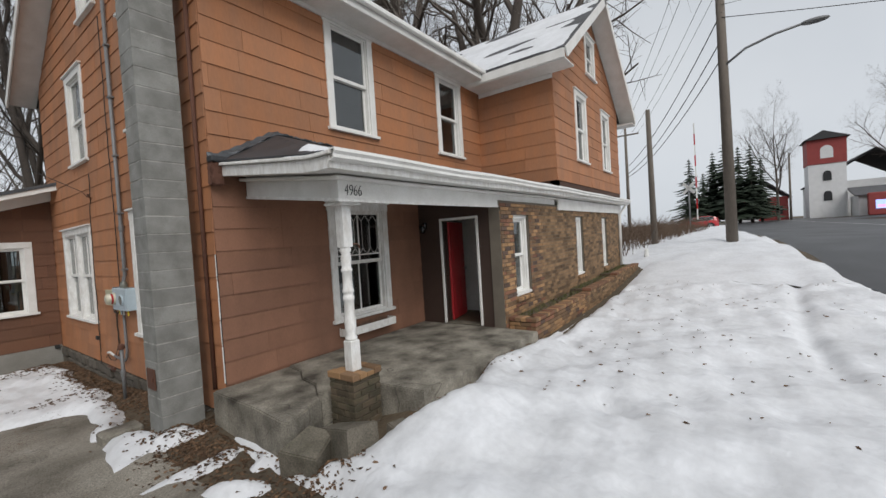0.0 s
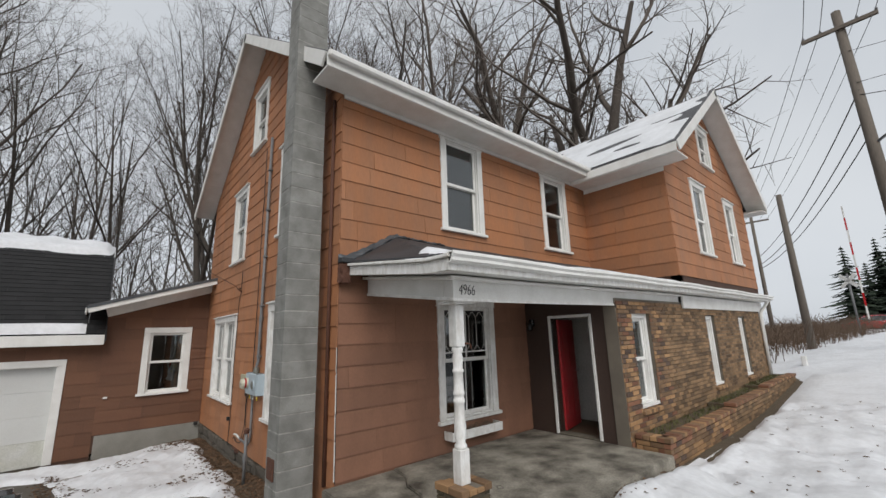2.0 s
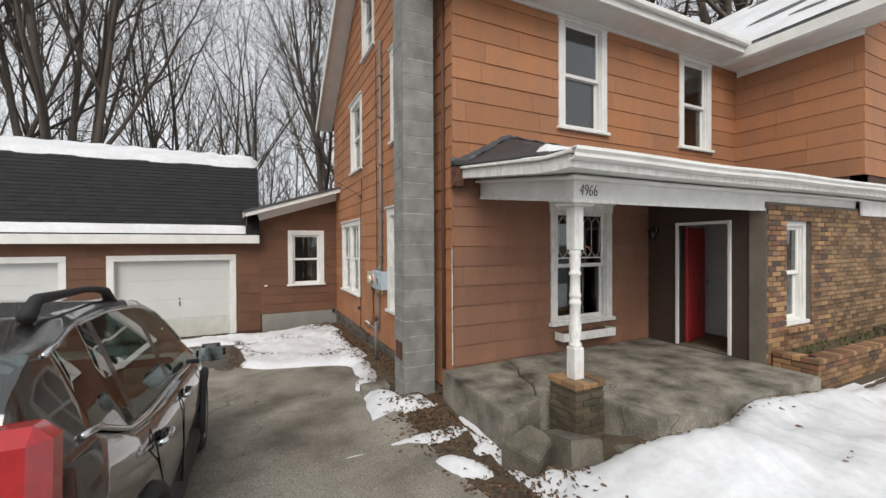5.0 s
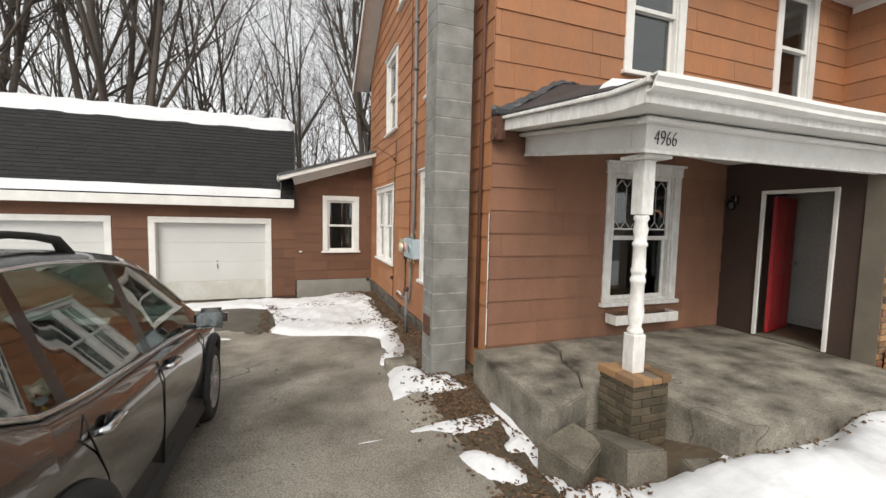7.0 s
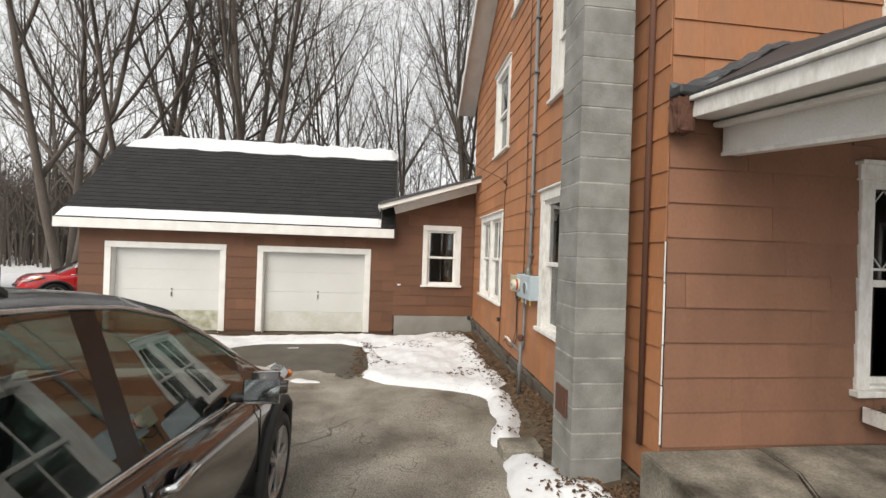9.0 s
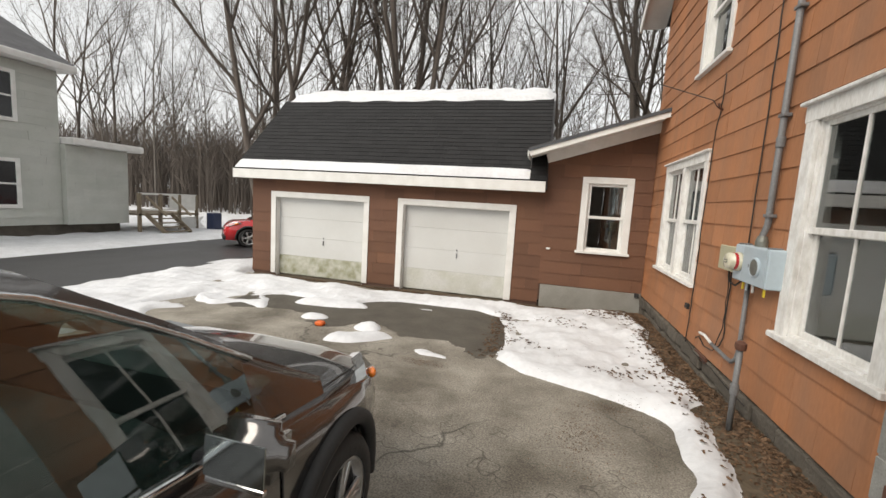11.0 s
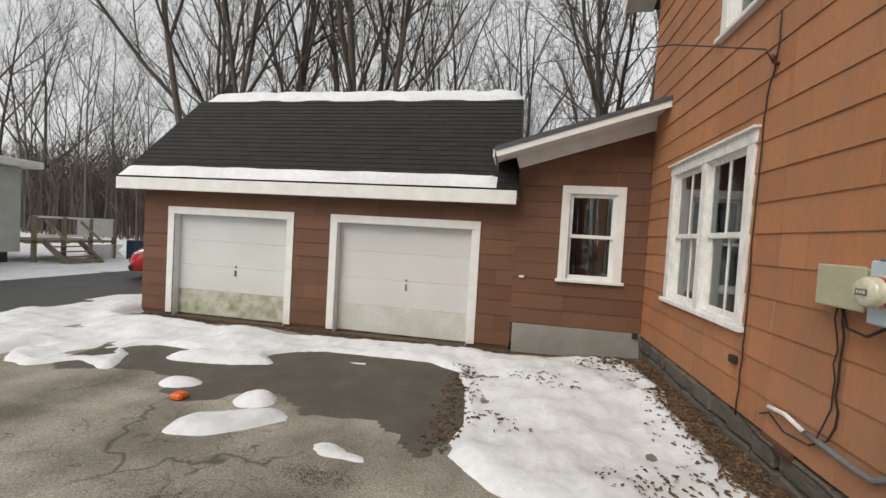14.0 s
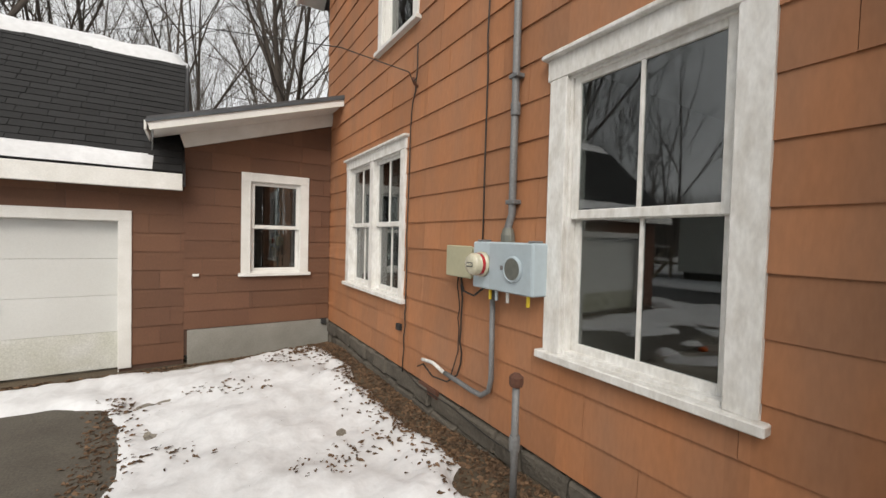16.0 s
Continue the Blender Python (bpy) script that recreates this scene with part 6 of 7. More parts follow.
        bmesh.ops.create_uvsphere(bm, u_segments=12, v_segments=8, radius=1, matrix=Matrix.Translation((1.74, side * 0.832, 0.865)) @ Matrix.Rotation(radians(-28 * side), 4, "Z") @ Matrix.Rotation(radians(18), 4, "Y") @ Matrix.Diagonal((0.115, 0.03, 0.034, 1)))
        o = part("indicator", bm, AMBER, None, "amber indicator lens", True)
        o.parent = lamp
        bm = box(bmesh.new(), -2.29, side * 0.60, 0.86, -2.05, side * 0.90, 1.04, 0.05)
        box(bm, -2.20, side * 0.70, 1.0, -2.06, side * 0.86, 1.38, 0.04)
        o = part("tail_light", bm, REDLENS, None, "red tail light")
        o.parent = car
    bm = box(bmesh.new(), 2.04, -0.42, 0.50, 2.175, 0.42, 0.66, 0.02)
    o = part("grille", bm, GLOSSBLACK, None)
    o.parent = car
    o = part("grille_bar", box(bmesh.new(), 2.14, -0.40, 0.58, 2.195, 0.40, 0.615, 0.008), CHROME, None)
    o.parent = car
    o = part("front_bumper", box(bmesh.new(), 1.84, -0.62, 0.24, 2.19, 0.62, 0.46, 0.07), BLACK, None)
    o.parent = car
    o = part("number_plate", box(bmesh.new(), 2.185, -0.15, 0.42, 2.205, 0.15, 0.52, 0.004), PAINT, None)
    o.parent = car
    return car


def car_pose(x, y, heading):
    z = float(ground_height(x, y)) - 0.0
    ahead = math.atan2(float(ground_height(x + 0.0, y + 1.3)) - float(ground_height(x, y - 1.3)), 2.6)
    return Matrix.Translation((x, y, z)) @ Matrix.Rotation(radians(90 - heading), 4, "Z") @ Matrix.Rotation(-ahead, 4, "Y")


make_car("grey_car", "dark charcoal grey estate car parked on the asphalt", car_pose(-3.69, -1.13, 0), CARPAINT)
make_car("red_car", "bright red hatchback parked behind the garage", car_pose(-12.55, 12.9, 225), REDPAINT)


# ---------------------------------------------------------------- trees
def tree_mesh(seed, height, radius, stems=1, fork=0.3, leaders=5, flare=0.16, angle=32, crook=0.16, kids=(7, 6, 4)):
    """Bare winter tree: trunks that fork into rising leaders with side branches and long fine twigs."""
    r = random.Random(seed)
    trunk, limbs = ([], []), ([], [])
    segments, sides = (6, 6, 4, 2, 1), (9, 5, 3, 3, 3)

    def grow(p, d, length, rad, level):
        n = segments[level]
        pts, rads, e = [p.copy()], [rad], d.copy()
        for i in range(n):
            bend = crook * (0.35 if level == 0 else 1.0)
            e = (e + Vector((r.uniform(-1, 1), r.uniform(-1, 1), r.uniform(-0.5, 0.7))) * bend + Vector((0, 0, 0.07 if level else 0.03))).normalized()
            pts.append(pts[-1] + e * (length / n))
            rads.append(max(rad * (1 - (0.70 if level else 0.80) * (i + 1) / n), 0.004))
        tube_data(pts, rads, sides[level], *(trunk if level == 0 else limbs), cap=False)
        if level == 4:
            return
        count = leaders if level == 0 else kids[level - 1]
        first = fork if level == 0 else 0.18
        spin = r.uniform(0, 6.28)
        for k in range(count):
            f = min(first + (1 - first) * (k + r.random()) / count, 0.985)
            i = min(int(f * n), n - 1)
            s0 = pts[i].lerp(pts[i + 1], f * n - i)
            rr = rads[i] + (rads[i + 1] - rads[i]) * (f * n - i)
            axis = (pts[i + 1] - pts[i]).normalized()
            az = spin + k * 2.4 + r.uniform(-0.5, 0.5)
            out = axis.cross(Vector((math.cos(az), math.sin(az), 0.25))).normalized()
            tilt = radians(angle + r.uniform(-10, 14) + (8 if level > 1 else 0))
            d2 = (axis * math.cos(tilt) + out * math.sin(tilt)).normalized()
            share = (0.62, 0.50, 0.46, 0.60)[level] * r.uniform(0.7, 1.15) * (1.2 - 0.55 * f)
            grow(s0, d2, length * share, max(rr * (0.72 if level == 0 else 0.58), (0.02, 0.014, 0.009, 0.006)[level]), level + 1)

    for k in range(stems):
        a = k * 2.4 + seed
        spread = flare if stems > 1 else 0.03
        d = Vector((spread * math.cos(a), spread * math.sin(a), 1)).normalized()
        grow(Vector((0.28 * math.cos(a) * (stems > 1), 0.28 * math.sin(a) * (stems > 1), -0.2)), d, height * (1 - 0.12 * (k % 3)), radius * (1 - 0.15 * (k % 2)), 0)
    return trunk, limbs


def tree(seed, label, at, bark=None, **kw):
    bark = bark or BARK
    tr, li = tree_mesh(seed, **kw)
    t = new("tree")
    tagged(t, label, "tree", "bare trees")
    a = mesh_part("trunk", *tr, bark, None, "", True)
    b = mesh_part("crown", *li, bark, None, "", True)
    for o in (a, b):
        o.parent = t
    t.matrix_basis = Matrix.Translation((at[0], at[1], float(ground_height(*at))))
    return t


def again(src, x, y, s, turn, tall=1.0):
    o = copy_thing(src, Matrix.Translation((x, y, float(ground_height(x, y)))) @ Matrix.Rotation(turn, 4, "Z"))
    o.scale = (s, s, s * tall)
    return o


maple = tree(2, "huge bare maple with thick crooked limbs behind the house", (22.0, 9.0), height=25, radius=0.78, stems=3, fork=0.16, leaders=7, flare=0.26, angle=44, crook=0.30, kids=(8, 7, 5))
ash = tree(5, "tall bare tree with fine twigs behind the house", (9.5, 20), height=22, radius=0.32, fork=0.22, leaders=9, angle=36, crook=0.14, kids=(9, 7, 5))
clump = tree(11, "bare tree with several dark stems rising from one root", (-11.1, 23.0), height=24, radius=0.27, stems=5, fork=0.24, leaders=6, flare=0.20, angle=27, crook=0.12, kids=(8, 6, 4))
clump_b = tree(14, "bare forked tree with dark stems and fine twigs", (-16.3, 21.7), height=23, radius=0.24, stems=3, fork=0.22, leaders=6, flare=0.17, angle=29, crook=0.14, kids=(8, 6, 4))
again(clump_b, -19.4, 20.6, 1.0, 2.1)
again(clump_b, 3.4, 26.0, 1.1, 4.0)
slim = tree(22, "slender young bare tree at the edge of the woods", (-6.5, 29), BARKPALE, height=15, radius=0.11, fork=0.25, leaders=7, angle=30, crook=0.12, kids=(6, 5, 3))
plain = tree(25, "tall bare tree at the edge of the woods", (-28, 31), height=20, radius=0.19, stems=2, fork=0.30, leaders=6, flare=0.10, angle=30, crook=0.13, kids=(6, 5, 3))
rng = random.Random(77)
for k in range(26):
    again(rng.choice((plain, slim, slim)), rng.uniform(-60, -13), rng.uniform(27, 50), rng.uniform(0.8, 1.15), rng.uniform(0, 6.28), rng.uniform(0.9, 1.1))
for k in range(16):
    again(rng.choice((slim, slim, plain)), rng.uniform(-13, 7), rng.uniform(26, 46), rng.uniform(0.75, 1.1), rng.uniform(0, 6.28), rng.uniform(0.9, 1.1))
for x, y, s in ((13.5, 14.5, 1.05), (18.0, 19, 1.05), (8.0, 16.5, 0.95), (27, 17, 1.0)):
    again(ash, x, y, s, x)
# unseen trees added across the drive, to be mirrored in the windows and paint
for x, y, s in ((-30, -2, 1.0), (-34, 5, 0.9), (-38, -9, 1.1), (-28, -18, 1.0), (-36, -26, 0.9), (-20, -34, 1.0), (-44, 0, 1.0), (-10, -32, 0.9), (6, -34, 1.0), (20, -36, 1.1)):
    again(plain, x, y, s, x)
# deep woods: many stems too far to tell apart
dv, df = [], []
for k in range(3000):
    x, y = rng.uniform(-95, 30), rng.uniform(46, 85)
    if k % 3:
        x, y = rng.uniform(-95, -17), rng.uniform(28, 50)
    h = rng.uniform(6, 12) * (0.8 if k % 3 else 1.2)
    z = float(ground_height(x, y))
    lx, ly = rng.uniform(-0.8, 0.8), rng.uniform(-0.5, 0.5)
    tube_data([(x, y, z), (x + lx * 0.4, y + ly, z + h * 0.5), (x + lx, y + ly, z + h)], [0.075, 0.045, 0.01], 3, dv, df, False)
    for j in range(7):
        f = rng.uniform(0.3, 0.95)
        a = rng.uniform(0, 6.28)
        ln = rng.uniform(1.0, 3.2)
        tube_data([(x + lx * f, y, z + h * f), (x + lx * f + ln * math.cos(a), y + ln * 0.4 * math.sin(a), z + h * f + ln * 0.9)], [0.035, 0.008], 3, dv, df, False)
tagged(mesh_part("far_woods", dv, df, BARK, None), "dense bare woods in the distance", "woods", kind="stuff")
# low brush under the woods and along the railway
bv_, bf_ = [], []
for k in range(5200):
    if k < 2600:
        x, y, hh = rng.uniform(-80, 6), rng.uniform(31, 60), rng.uniform(0.8, 2.6)
    else:
        x = rng.uniform(14.8, 46)
        y, hh = rng.uniform(-1.4 - 0.055 * (x - 14.5), 7), rng.uniform(0.5, 1.7)
    z = float(ground_height(x, y))
    a = rng.uniform(0, 6.28)
    ln = hh * 0.5
    m1 = (x + 0.5 * ln * math.cos(a), y + 0.5 * ln * math.sin(a), z + hh * 0.65)
    e1 = (x + ln * math.cos(a), y + ln * math.sin(a), z + hh)
    tube_data([(x, y, z - 0.05), m1, e1], [0.014, 0.010, 0.004], 3, bv_, bf_, False)
    for j in range(3):
        b = rng.uniform(0, 6.28)
        tube_data([m1, (m1[0] + 0.4 * math.cos(b), m1[1] + 0.4 * math.sin(b), m1[2] + rng.uniform(-0.1, 0.45))], [0.007, 0.003], 3, bv_, bf_, False)
tagged(mesh_part("brush", bv_, bf_, BRUSHM, None), "tangled brown leafless brush", "brush", kind="stuff")


def conifer(seed, at, height, label):
    r = random.Random(seed)
    t = thing("conifer", label, "conifer", "conifers")
    z0 = float(ground_height(*at))
    tube("trunk", [(0, 0, 0), (0, 0, height)], [height * 0.02, 0.02], BARK, t)
    cv, cf = [], []
    z = height * 0.12
    while z < height * 0.98:
        rad = (height - z) * 0.34 * r.uniform(0.7, 1.15) + 0.15
        for k in range(9):
            a = r.uniform(0, 6.28)
            c, s = math.cos(a), math.sin(a)
            ln = rad * r.uniform(0.6, 1.1)
            for q in range(5):
                f = (q + 0.6) / 5
                w = 0.42 * (1.2 - f) * max(ln, 0.6)
                p = Vector((c * ln * f, s * ln * f, z - 0.25 * ln * f + 0.12 * r.random()))
                i = len(cv)
                cv += [p + Vector((-s * w, c * w, -0.15 * w)), p + Vector((c * ln * 0.28, s * ln * 0.28, -0.05)), p + Vector((s * w, -c * w, -0.15 * w)), p + Vector((-c * 0.1, -s * 0.1, 0.18 * w + 0.08))]
                cf += [(i, i + 1, i + 3), (i + 1, i + 2, i + 3), (i, i + 2, i + 1)]
        z += height * 0.035
    mesh_part("crown", cv, cf, NEEDLE, t)
    t.location = (at[0], at[1], z0)
    for o in t.children:
        o.matrix_parent_inverse = Matrix()
    return t


# ---------------------------------------------------------------- street side
def street_z(x, y):
    return float(ground_height(x, y))


def pole(name, label, at, top, radius, lean=(0, 0)):
    t = thing(name, label, "utility pole", "utility poles", at=(at[0], at[1], street_z(*at)))
    z = street_z(*at)
    tube("shaft", [(at[0], at[1], z - 0.1), (at[0] + lean[0], at[1] + lean[1], top)], [radius, radius * 0.65], POLE, t, 12)
    return t


p1 = pole("utility_pole", "tall wooden utility pole carrying a street lamp arm", (17.9, -4.84), 14.0, 0.21, (0, 0.1))
boxed("crossarm", (17.70, -5.75, 13.18, 17.82, -3.65, 13.32), POLE, p1)
for dy in (-1.0, -0.5, 0.5, 1.0):
    bm = lathe(bmesh.new(), [(0.03, 0), (0.05, 0.06), (0.02, 0.14)], 8, Matrix.Translation((17.76, -4.72 + dy, 13.32)))
    part("insulator", bm, STEELGREY, p1)
arm = tube("lamp_arm", [(17.80, -4.9, 8.55), (17.75, -5.5, 8.95), (17.9, -6.4, 9.25), (18.0, -7.2, 9.38)], 0.045, STEELGREY, p1)
bm = bmesh.new()
bmesh.ops.create_uvsphere(bm, u_segments=14, v_segments=8, radius=1, matrix=Matrix.Translation((18.02, -7.55, 9.39)) @ Matrix.Diagonal((0.16, 0.42, 0.10, 1)))
part("lamp_head", bm, STEELGREY, p1, "grey cobra street lamp head", True)
p2 = pole("utility_pole", "cut-off wooden pole beside the brush", (21.6, -1.5), 8.3, 0.17, (-0.3, 0))
p3 = pole("utility_pole", "distant wooden pole with a crossarm", (37.0, 2.6), 11.2, 0.16)
boxed("crossarm", (36.9, 1.5, 10.4, 37.0, 3.7, 10.52), POLE, p3)
p4 = pole("utility_pole", "far wooden pole across the road", (92, -13.5), 13.5, 0.2)


def wire(label, a, b, sag, r=0.012):
    a, b = Vector(a), Vector(b)
    pts = [a.lerp(b, k / 14) - Vector((0, 0, sag * 4 * (k / 14) * (1 - k / 14))) for k in range(15)]
    return tagged(tube("power_line", pts, r, CABLE, None, 4), label, "cable", "power lines")


for k, dy in enumerate((-1.0, -0.5, 0.5, 1.0)):
    wire("thin black overhead power line", (17.76, -4.72 + dy, 13.44), (37.0, 2.6 + dy, 10.55), 0.5)
    wire("thin black overhead power line", (17.76, -4.72 + dy, 13.44), (-14, -9 + dy, 13.0), 0.7)
for z0, z1 in ((10.6, 7.6), (9.6, 7.0), (8.9, 6.7)):
    wire("thick black communication cable between poles", (17.75, -4.8, z0), (37.0, 2.6, z1), 0.7, 0.025)
wire("overhead line across the road", (17.75, -4.8, 10.9), (20, -40, 12), 0.9)
wire("overhead line across the road", (17.75, -4.8, 12.2), (24, -40, 13), 0.9)
wire("overhead line across the road", (17.75, -4.8, 10.4), (30, -40, 10), 0.9, 0.02)
# railway crossing mast
rc = thing("crossing_signal", "railway crossing mast with raised striped gate arm", "signal", at=(37.8, -2.0, street_z(37.8, -2)))
zc = street_z(37.8, -2)
tube("mast", [(37.8, -2.0, zc), (37.8, -2.0, zc + 4.4)], 0.07, STEELGREY, rc)
for a in (45, -45):
    m = Matrix.Translation((37.7, -2.0, zc + 3.9)) @ Matrix.Rotation(radians(-18), 4, "Z") @ Matrix.Rotation(radians(a), 4, "X")
    part("crossbuck", box(bmesh.new(), -0.015, -0.62, -0.11, 0.015, 0.62, 0.11, 0, m), PAINT, rc)
for k in range(9):
    part("gate_arm", box(bmesh.new(), 37.9, -2.6, zc + 1.2 + k * 0.9, 37.95, -2.5, zc + 2.1 + k * 0.9, 0), REDPAINT if k % 2 else PAINT, rc)
# conifers and far trees
for k, (d, az, h) in enumerate(((78, 4.0, 11.5), (82, 1.6, 12.5), (80, 0.4, 14.0), (84, -0.8, 13.0), (80, -1.9, 12.5), (86, -2.8, 11.0), (90, 2.6, 10))):
    conifer(50 + k, (-2.1 + d * math.cos(radians(az)), -4.9 + d * math.sin(radians(az))), h, "dark green conifer beyond the crossing")
o = copy_thing(ash, Matrix.Translation((88, -11.5, street_z(88, -11.5))))
o.scale = (0.75, 0.75, 0.72)
o = copy_thing(ash, Matrix.Translation((100, -30, street_z(100, -30))) @ Matrix.Rotation(2, 4, "Z"))
# church
cz = street_z(99, -19)
church = thing("church", "white church with a red belfry and dark roofs", "church", at=(99, -19, cz))
part("tower", box(bmesh.new(), 96.5, -21.5, cz, 101.5, -16.5, cz + 9.6), CHURCHWHITE, church)
part("belfry", box(bmesh.new(), 96.4, -21.6, cz + 9.62, 101.6, -16.4, cz + 14.0), CHURCHRED, church)
bm = bmesh.new()
base = [bm.verts.new(p) for p in ((95.9, -22.1, cz + 14.02), (102.1, -22.1, cz + 14.02), (102.1, -15.9, cz + 14.02), (95.9, -15.9, cz + 14.02))]
tip = bm.verts.new((99, -19, cz + 16.0))
bm.faces.new(base[::-1])
for i in range(4):
    bm.faces.new((base[i], base[(i + 1) % 4], tip))
part("belfry_roof", bm, SHINGLE, church)


def arched(mx, w, h, mat, par):
    bm = bmesh.new()
    pts = [(-w / 2, 0), (w / 2, 0), (w / 2, h)] + [(w / 2 * math.cos(a), h + w / 2 * math.sin(a)) for a in np.linspace(0, math.pi, 9)[1:-1]] + [(-w / 2, h)]
    f = [bm.verts.new(mx @ Vector((x, 0.03, z))) for x, z in pts]
    g = [bm.verts.new(mx @ Vector((x, -0.03, z))) for x, z in pts]
    bm.faces.new(f)
    bm.faces.new(g[::-1])
    for i in range(len(pts)):
        j = (i + 1) % len(pts)
        bm.faces.new((f[i], g[i], g[j], f[j]))
    bmesh.ops.recalc_face_normals(bm, faces=bm.faces)
    return part("window", bm, mat, par)


west = Matrix.Translation((96.45, -19, cz)) @ Matrix.Rotation(radians(90), 4, "Z")
arched(west @ Matrix.Translation((0, 0.08, 10.6)), 1.7, 1.4, CHURCHWHITE, church)
arched(west @ Matrix.Translation((0, 0.03, 6.6)), 1.1, 1.2, DARKVOID, church)
arched(west @ Matrix.Translation((0, 0.03, 3.0)), 1.1, 1.2, DARKVOID, church)
part("nave", box(bmesh.new(), 101.6, -34, cz, 118, -18, cz + 6.5), CHURCHWHITE, church)
slab_between("nave_roof", [(101.2, -34.5, cz + 6.5), (118, -34.5, cz + 6.5), (118, -26, cz + 12), (101.2, -26, cz + 12)], 0.3, SHINGLE, church)
slab_between("nave_roof", [(101.2, -17.6, cz + 6.5), (118, -17.6, cz + 6.5), (118, -26, cz + 12), (101.2, -26, cz + 12)], 0.3, SHINGLE, church)
part("porch", box(bmesh.new(), 92, -30, cz, 97.5, -22, cz + 3.4), CHURCHWHITE, church)
slab_between("porch_roof", [(91.5, -31, cz + 3.4), (91.5, -21.5, cz + 3.4), (97.4, -21.5, cz + 5.0), (97.4, -31, cz + 5.0)], 0.2, ROOFGREY, church)
board = thing("message_sign", "lit message board in a red brick arch", "sign", at=(90.5, -25, cz))
part("surround", box(bmesh.new(), 90.2, -27.4, cz, 91.0, -22.8, cz + 3.6, 0.1), CHURCHRED, board)
part("screen", box(bmesh.new(), 90.1, -26.6, cz + 1.0, 90.19, -23.6, cz + 2.4), glow("sign_screen", (0.35, 0.45, 0.95), 1.6), board, "glowing blue and violet screen")
part("strip", box(bmesh.new(), 90.05, -26.4, cz + 1.2, 90.09, -23.8, cz + 1.6), glow("sign_strip", (0.7, 0.3, 0.9), 1.8), board)
hz = street_z(104, -10)
hs = thing("red_house", "small red house with white porch roof", "house", at=(104, -11, hz))
part("wall", box(bmesh.new(), 101, -14, hz, 108, -7, hz + 4.6), CHURCHRED, hs)
slab_between("roof", [(100.5, -14.6, hz + 4.4), (108.4, -14.6, hz + 4.4), (108.4, -10.5, hz + 8), (100.5, -10.5, hz + 8)], 0.2, ROOFGREY, hs)
slab_between("roof", [(100.5, -6.4, hz + 4.4), (108.4, -6.4, hz + 4.4), (108.4, -10.5, hz + 8), (100.5, -10.5, hz + 8)], 0.2, ROOFGREY, hs)
slab_between("porch_roof", [(97.5, -9.5, hz + 3.0), (97.5, -3.5, hz + 3.0), (100.9, -3.5, hz + 3.8), (100.9, -9.5, hz + 3.8)], 0.2, PAINT, hs)
part("porch_wall", box(bmesh.new(), 98.2, -9.2, hz, 100.9, -3.8, hz + 2.9), CHURCHWHITE, hs)
for y in (-12.6, -9.0):
    part("window", box(bmesh.new(), 100.94, y - 0.5, hz + 1.2, 101.02, y + 0.5, hz + 2.8), DARKVOID, hs)
o = copy_thing(bpy.data.objects["red_car"], Matrix.Translation((60, -1.2, street_z(60, -1.2))) @ Matrix.Rotation(radians(100), 4, "Z"))
o["label"] = "red car waiting beyond the railway crossing"
mk = boxed("marker_post", (13.85, -2.35, street_z(13.9, -2.3) - 0.05, 13.98, -2.22, street_z(13.9, -2.3) + 0.42), PAINT, None, bevel=0.02)
tagged(mk, "short white marker post in the snow", "post")

# ---------------------------------------------------------------- neighbour
nz = -0.12
nb = thing("neighbour_house", "pale grey two-storey house with white trim", "house", at=(-24, 7, nz))
part("wall", box(bmesh.new(), -28, 1.5, nz + 0.5, -20.25, 9.95, 6.1), NEIGHBOUR, nb)
part("foundation", box(bmesh.new(), -27.9, 1.6, nz - 0.2, -20.4, 12.2, nz + 0.5), STONE, nb)
part("addition_wall", box(bmesh.new(), -26, 9.96, nz + 0.5, -20.0, 12.3, 3.45), NEIGHBOUR, nb)
NBW = wall_frame((-20.25, 1.5, 0), (0, 1, 0), (1, 0, 0))
NBA = wall_frame((-20.0, 9.96, 0), (0, 1, 0), (1, 0, 0))
siding(nb, NBW, [(0, nz + 0.5), (8.45, nz + 0.5), (8.45, 6.0), (0, 6.0)], [], NEIGHBOUR, nz + 0.5, 0.28, 2.4, seed=41)
siding(nb, NBA, [(0, nz + 0.5), (2.34, nz + 0.5), (2.34, 3.4), (0, 3.4)], [], NEIGHBOUR, nz + 0.5, 0.28, 1.6, seed=42)
for o in nb.children:
    if o.name.startswith("siding_board"):
        o.matrix_parent_inverse = Matrix.Translation(-nb.location)
part("addition_roof", box(bmesh.new(), -26.2, 10.0, 3.46, -19.6, 12.75, 3.72, 0.03), PAINT, nb, "white flat roof edge")
part("eave", box(bmesh.new(), -28.5, 1.1, 6.12, -19.75, 10.35, 6.36, 0.03), PAINT, nb)
slab_between("roof", [(-19.8, 1.1, 6.37), (-19.8, 10.35, 6.37), (-24.1, 10.35, 8.6), (-24.1, 1.1, 8.6)], 0.1, ROOFGREY, nb)
slab_between("roof", [(-28.4, 1.1, 6.37), (-28.4, 10.35, 6.37), (-24.1, 10.35, 8.6), (-24.1, 1.1, 8.6)], 0.1, ROOFGREY, nb)
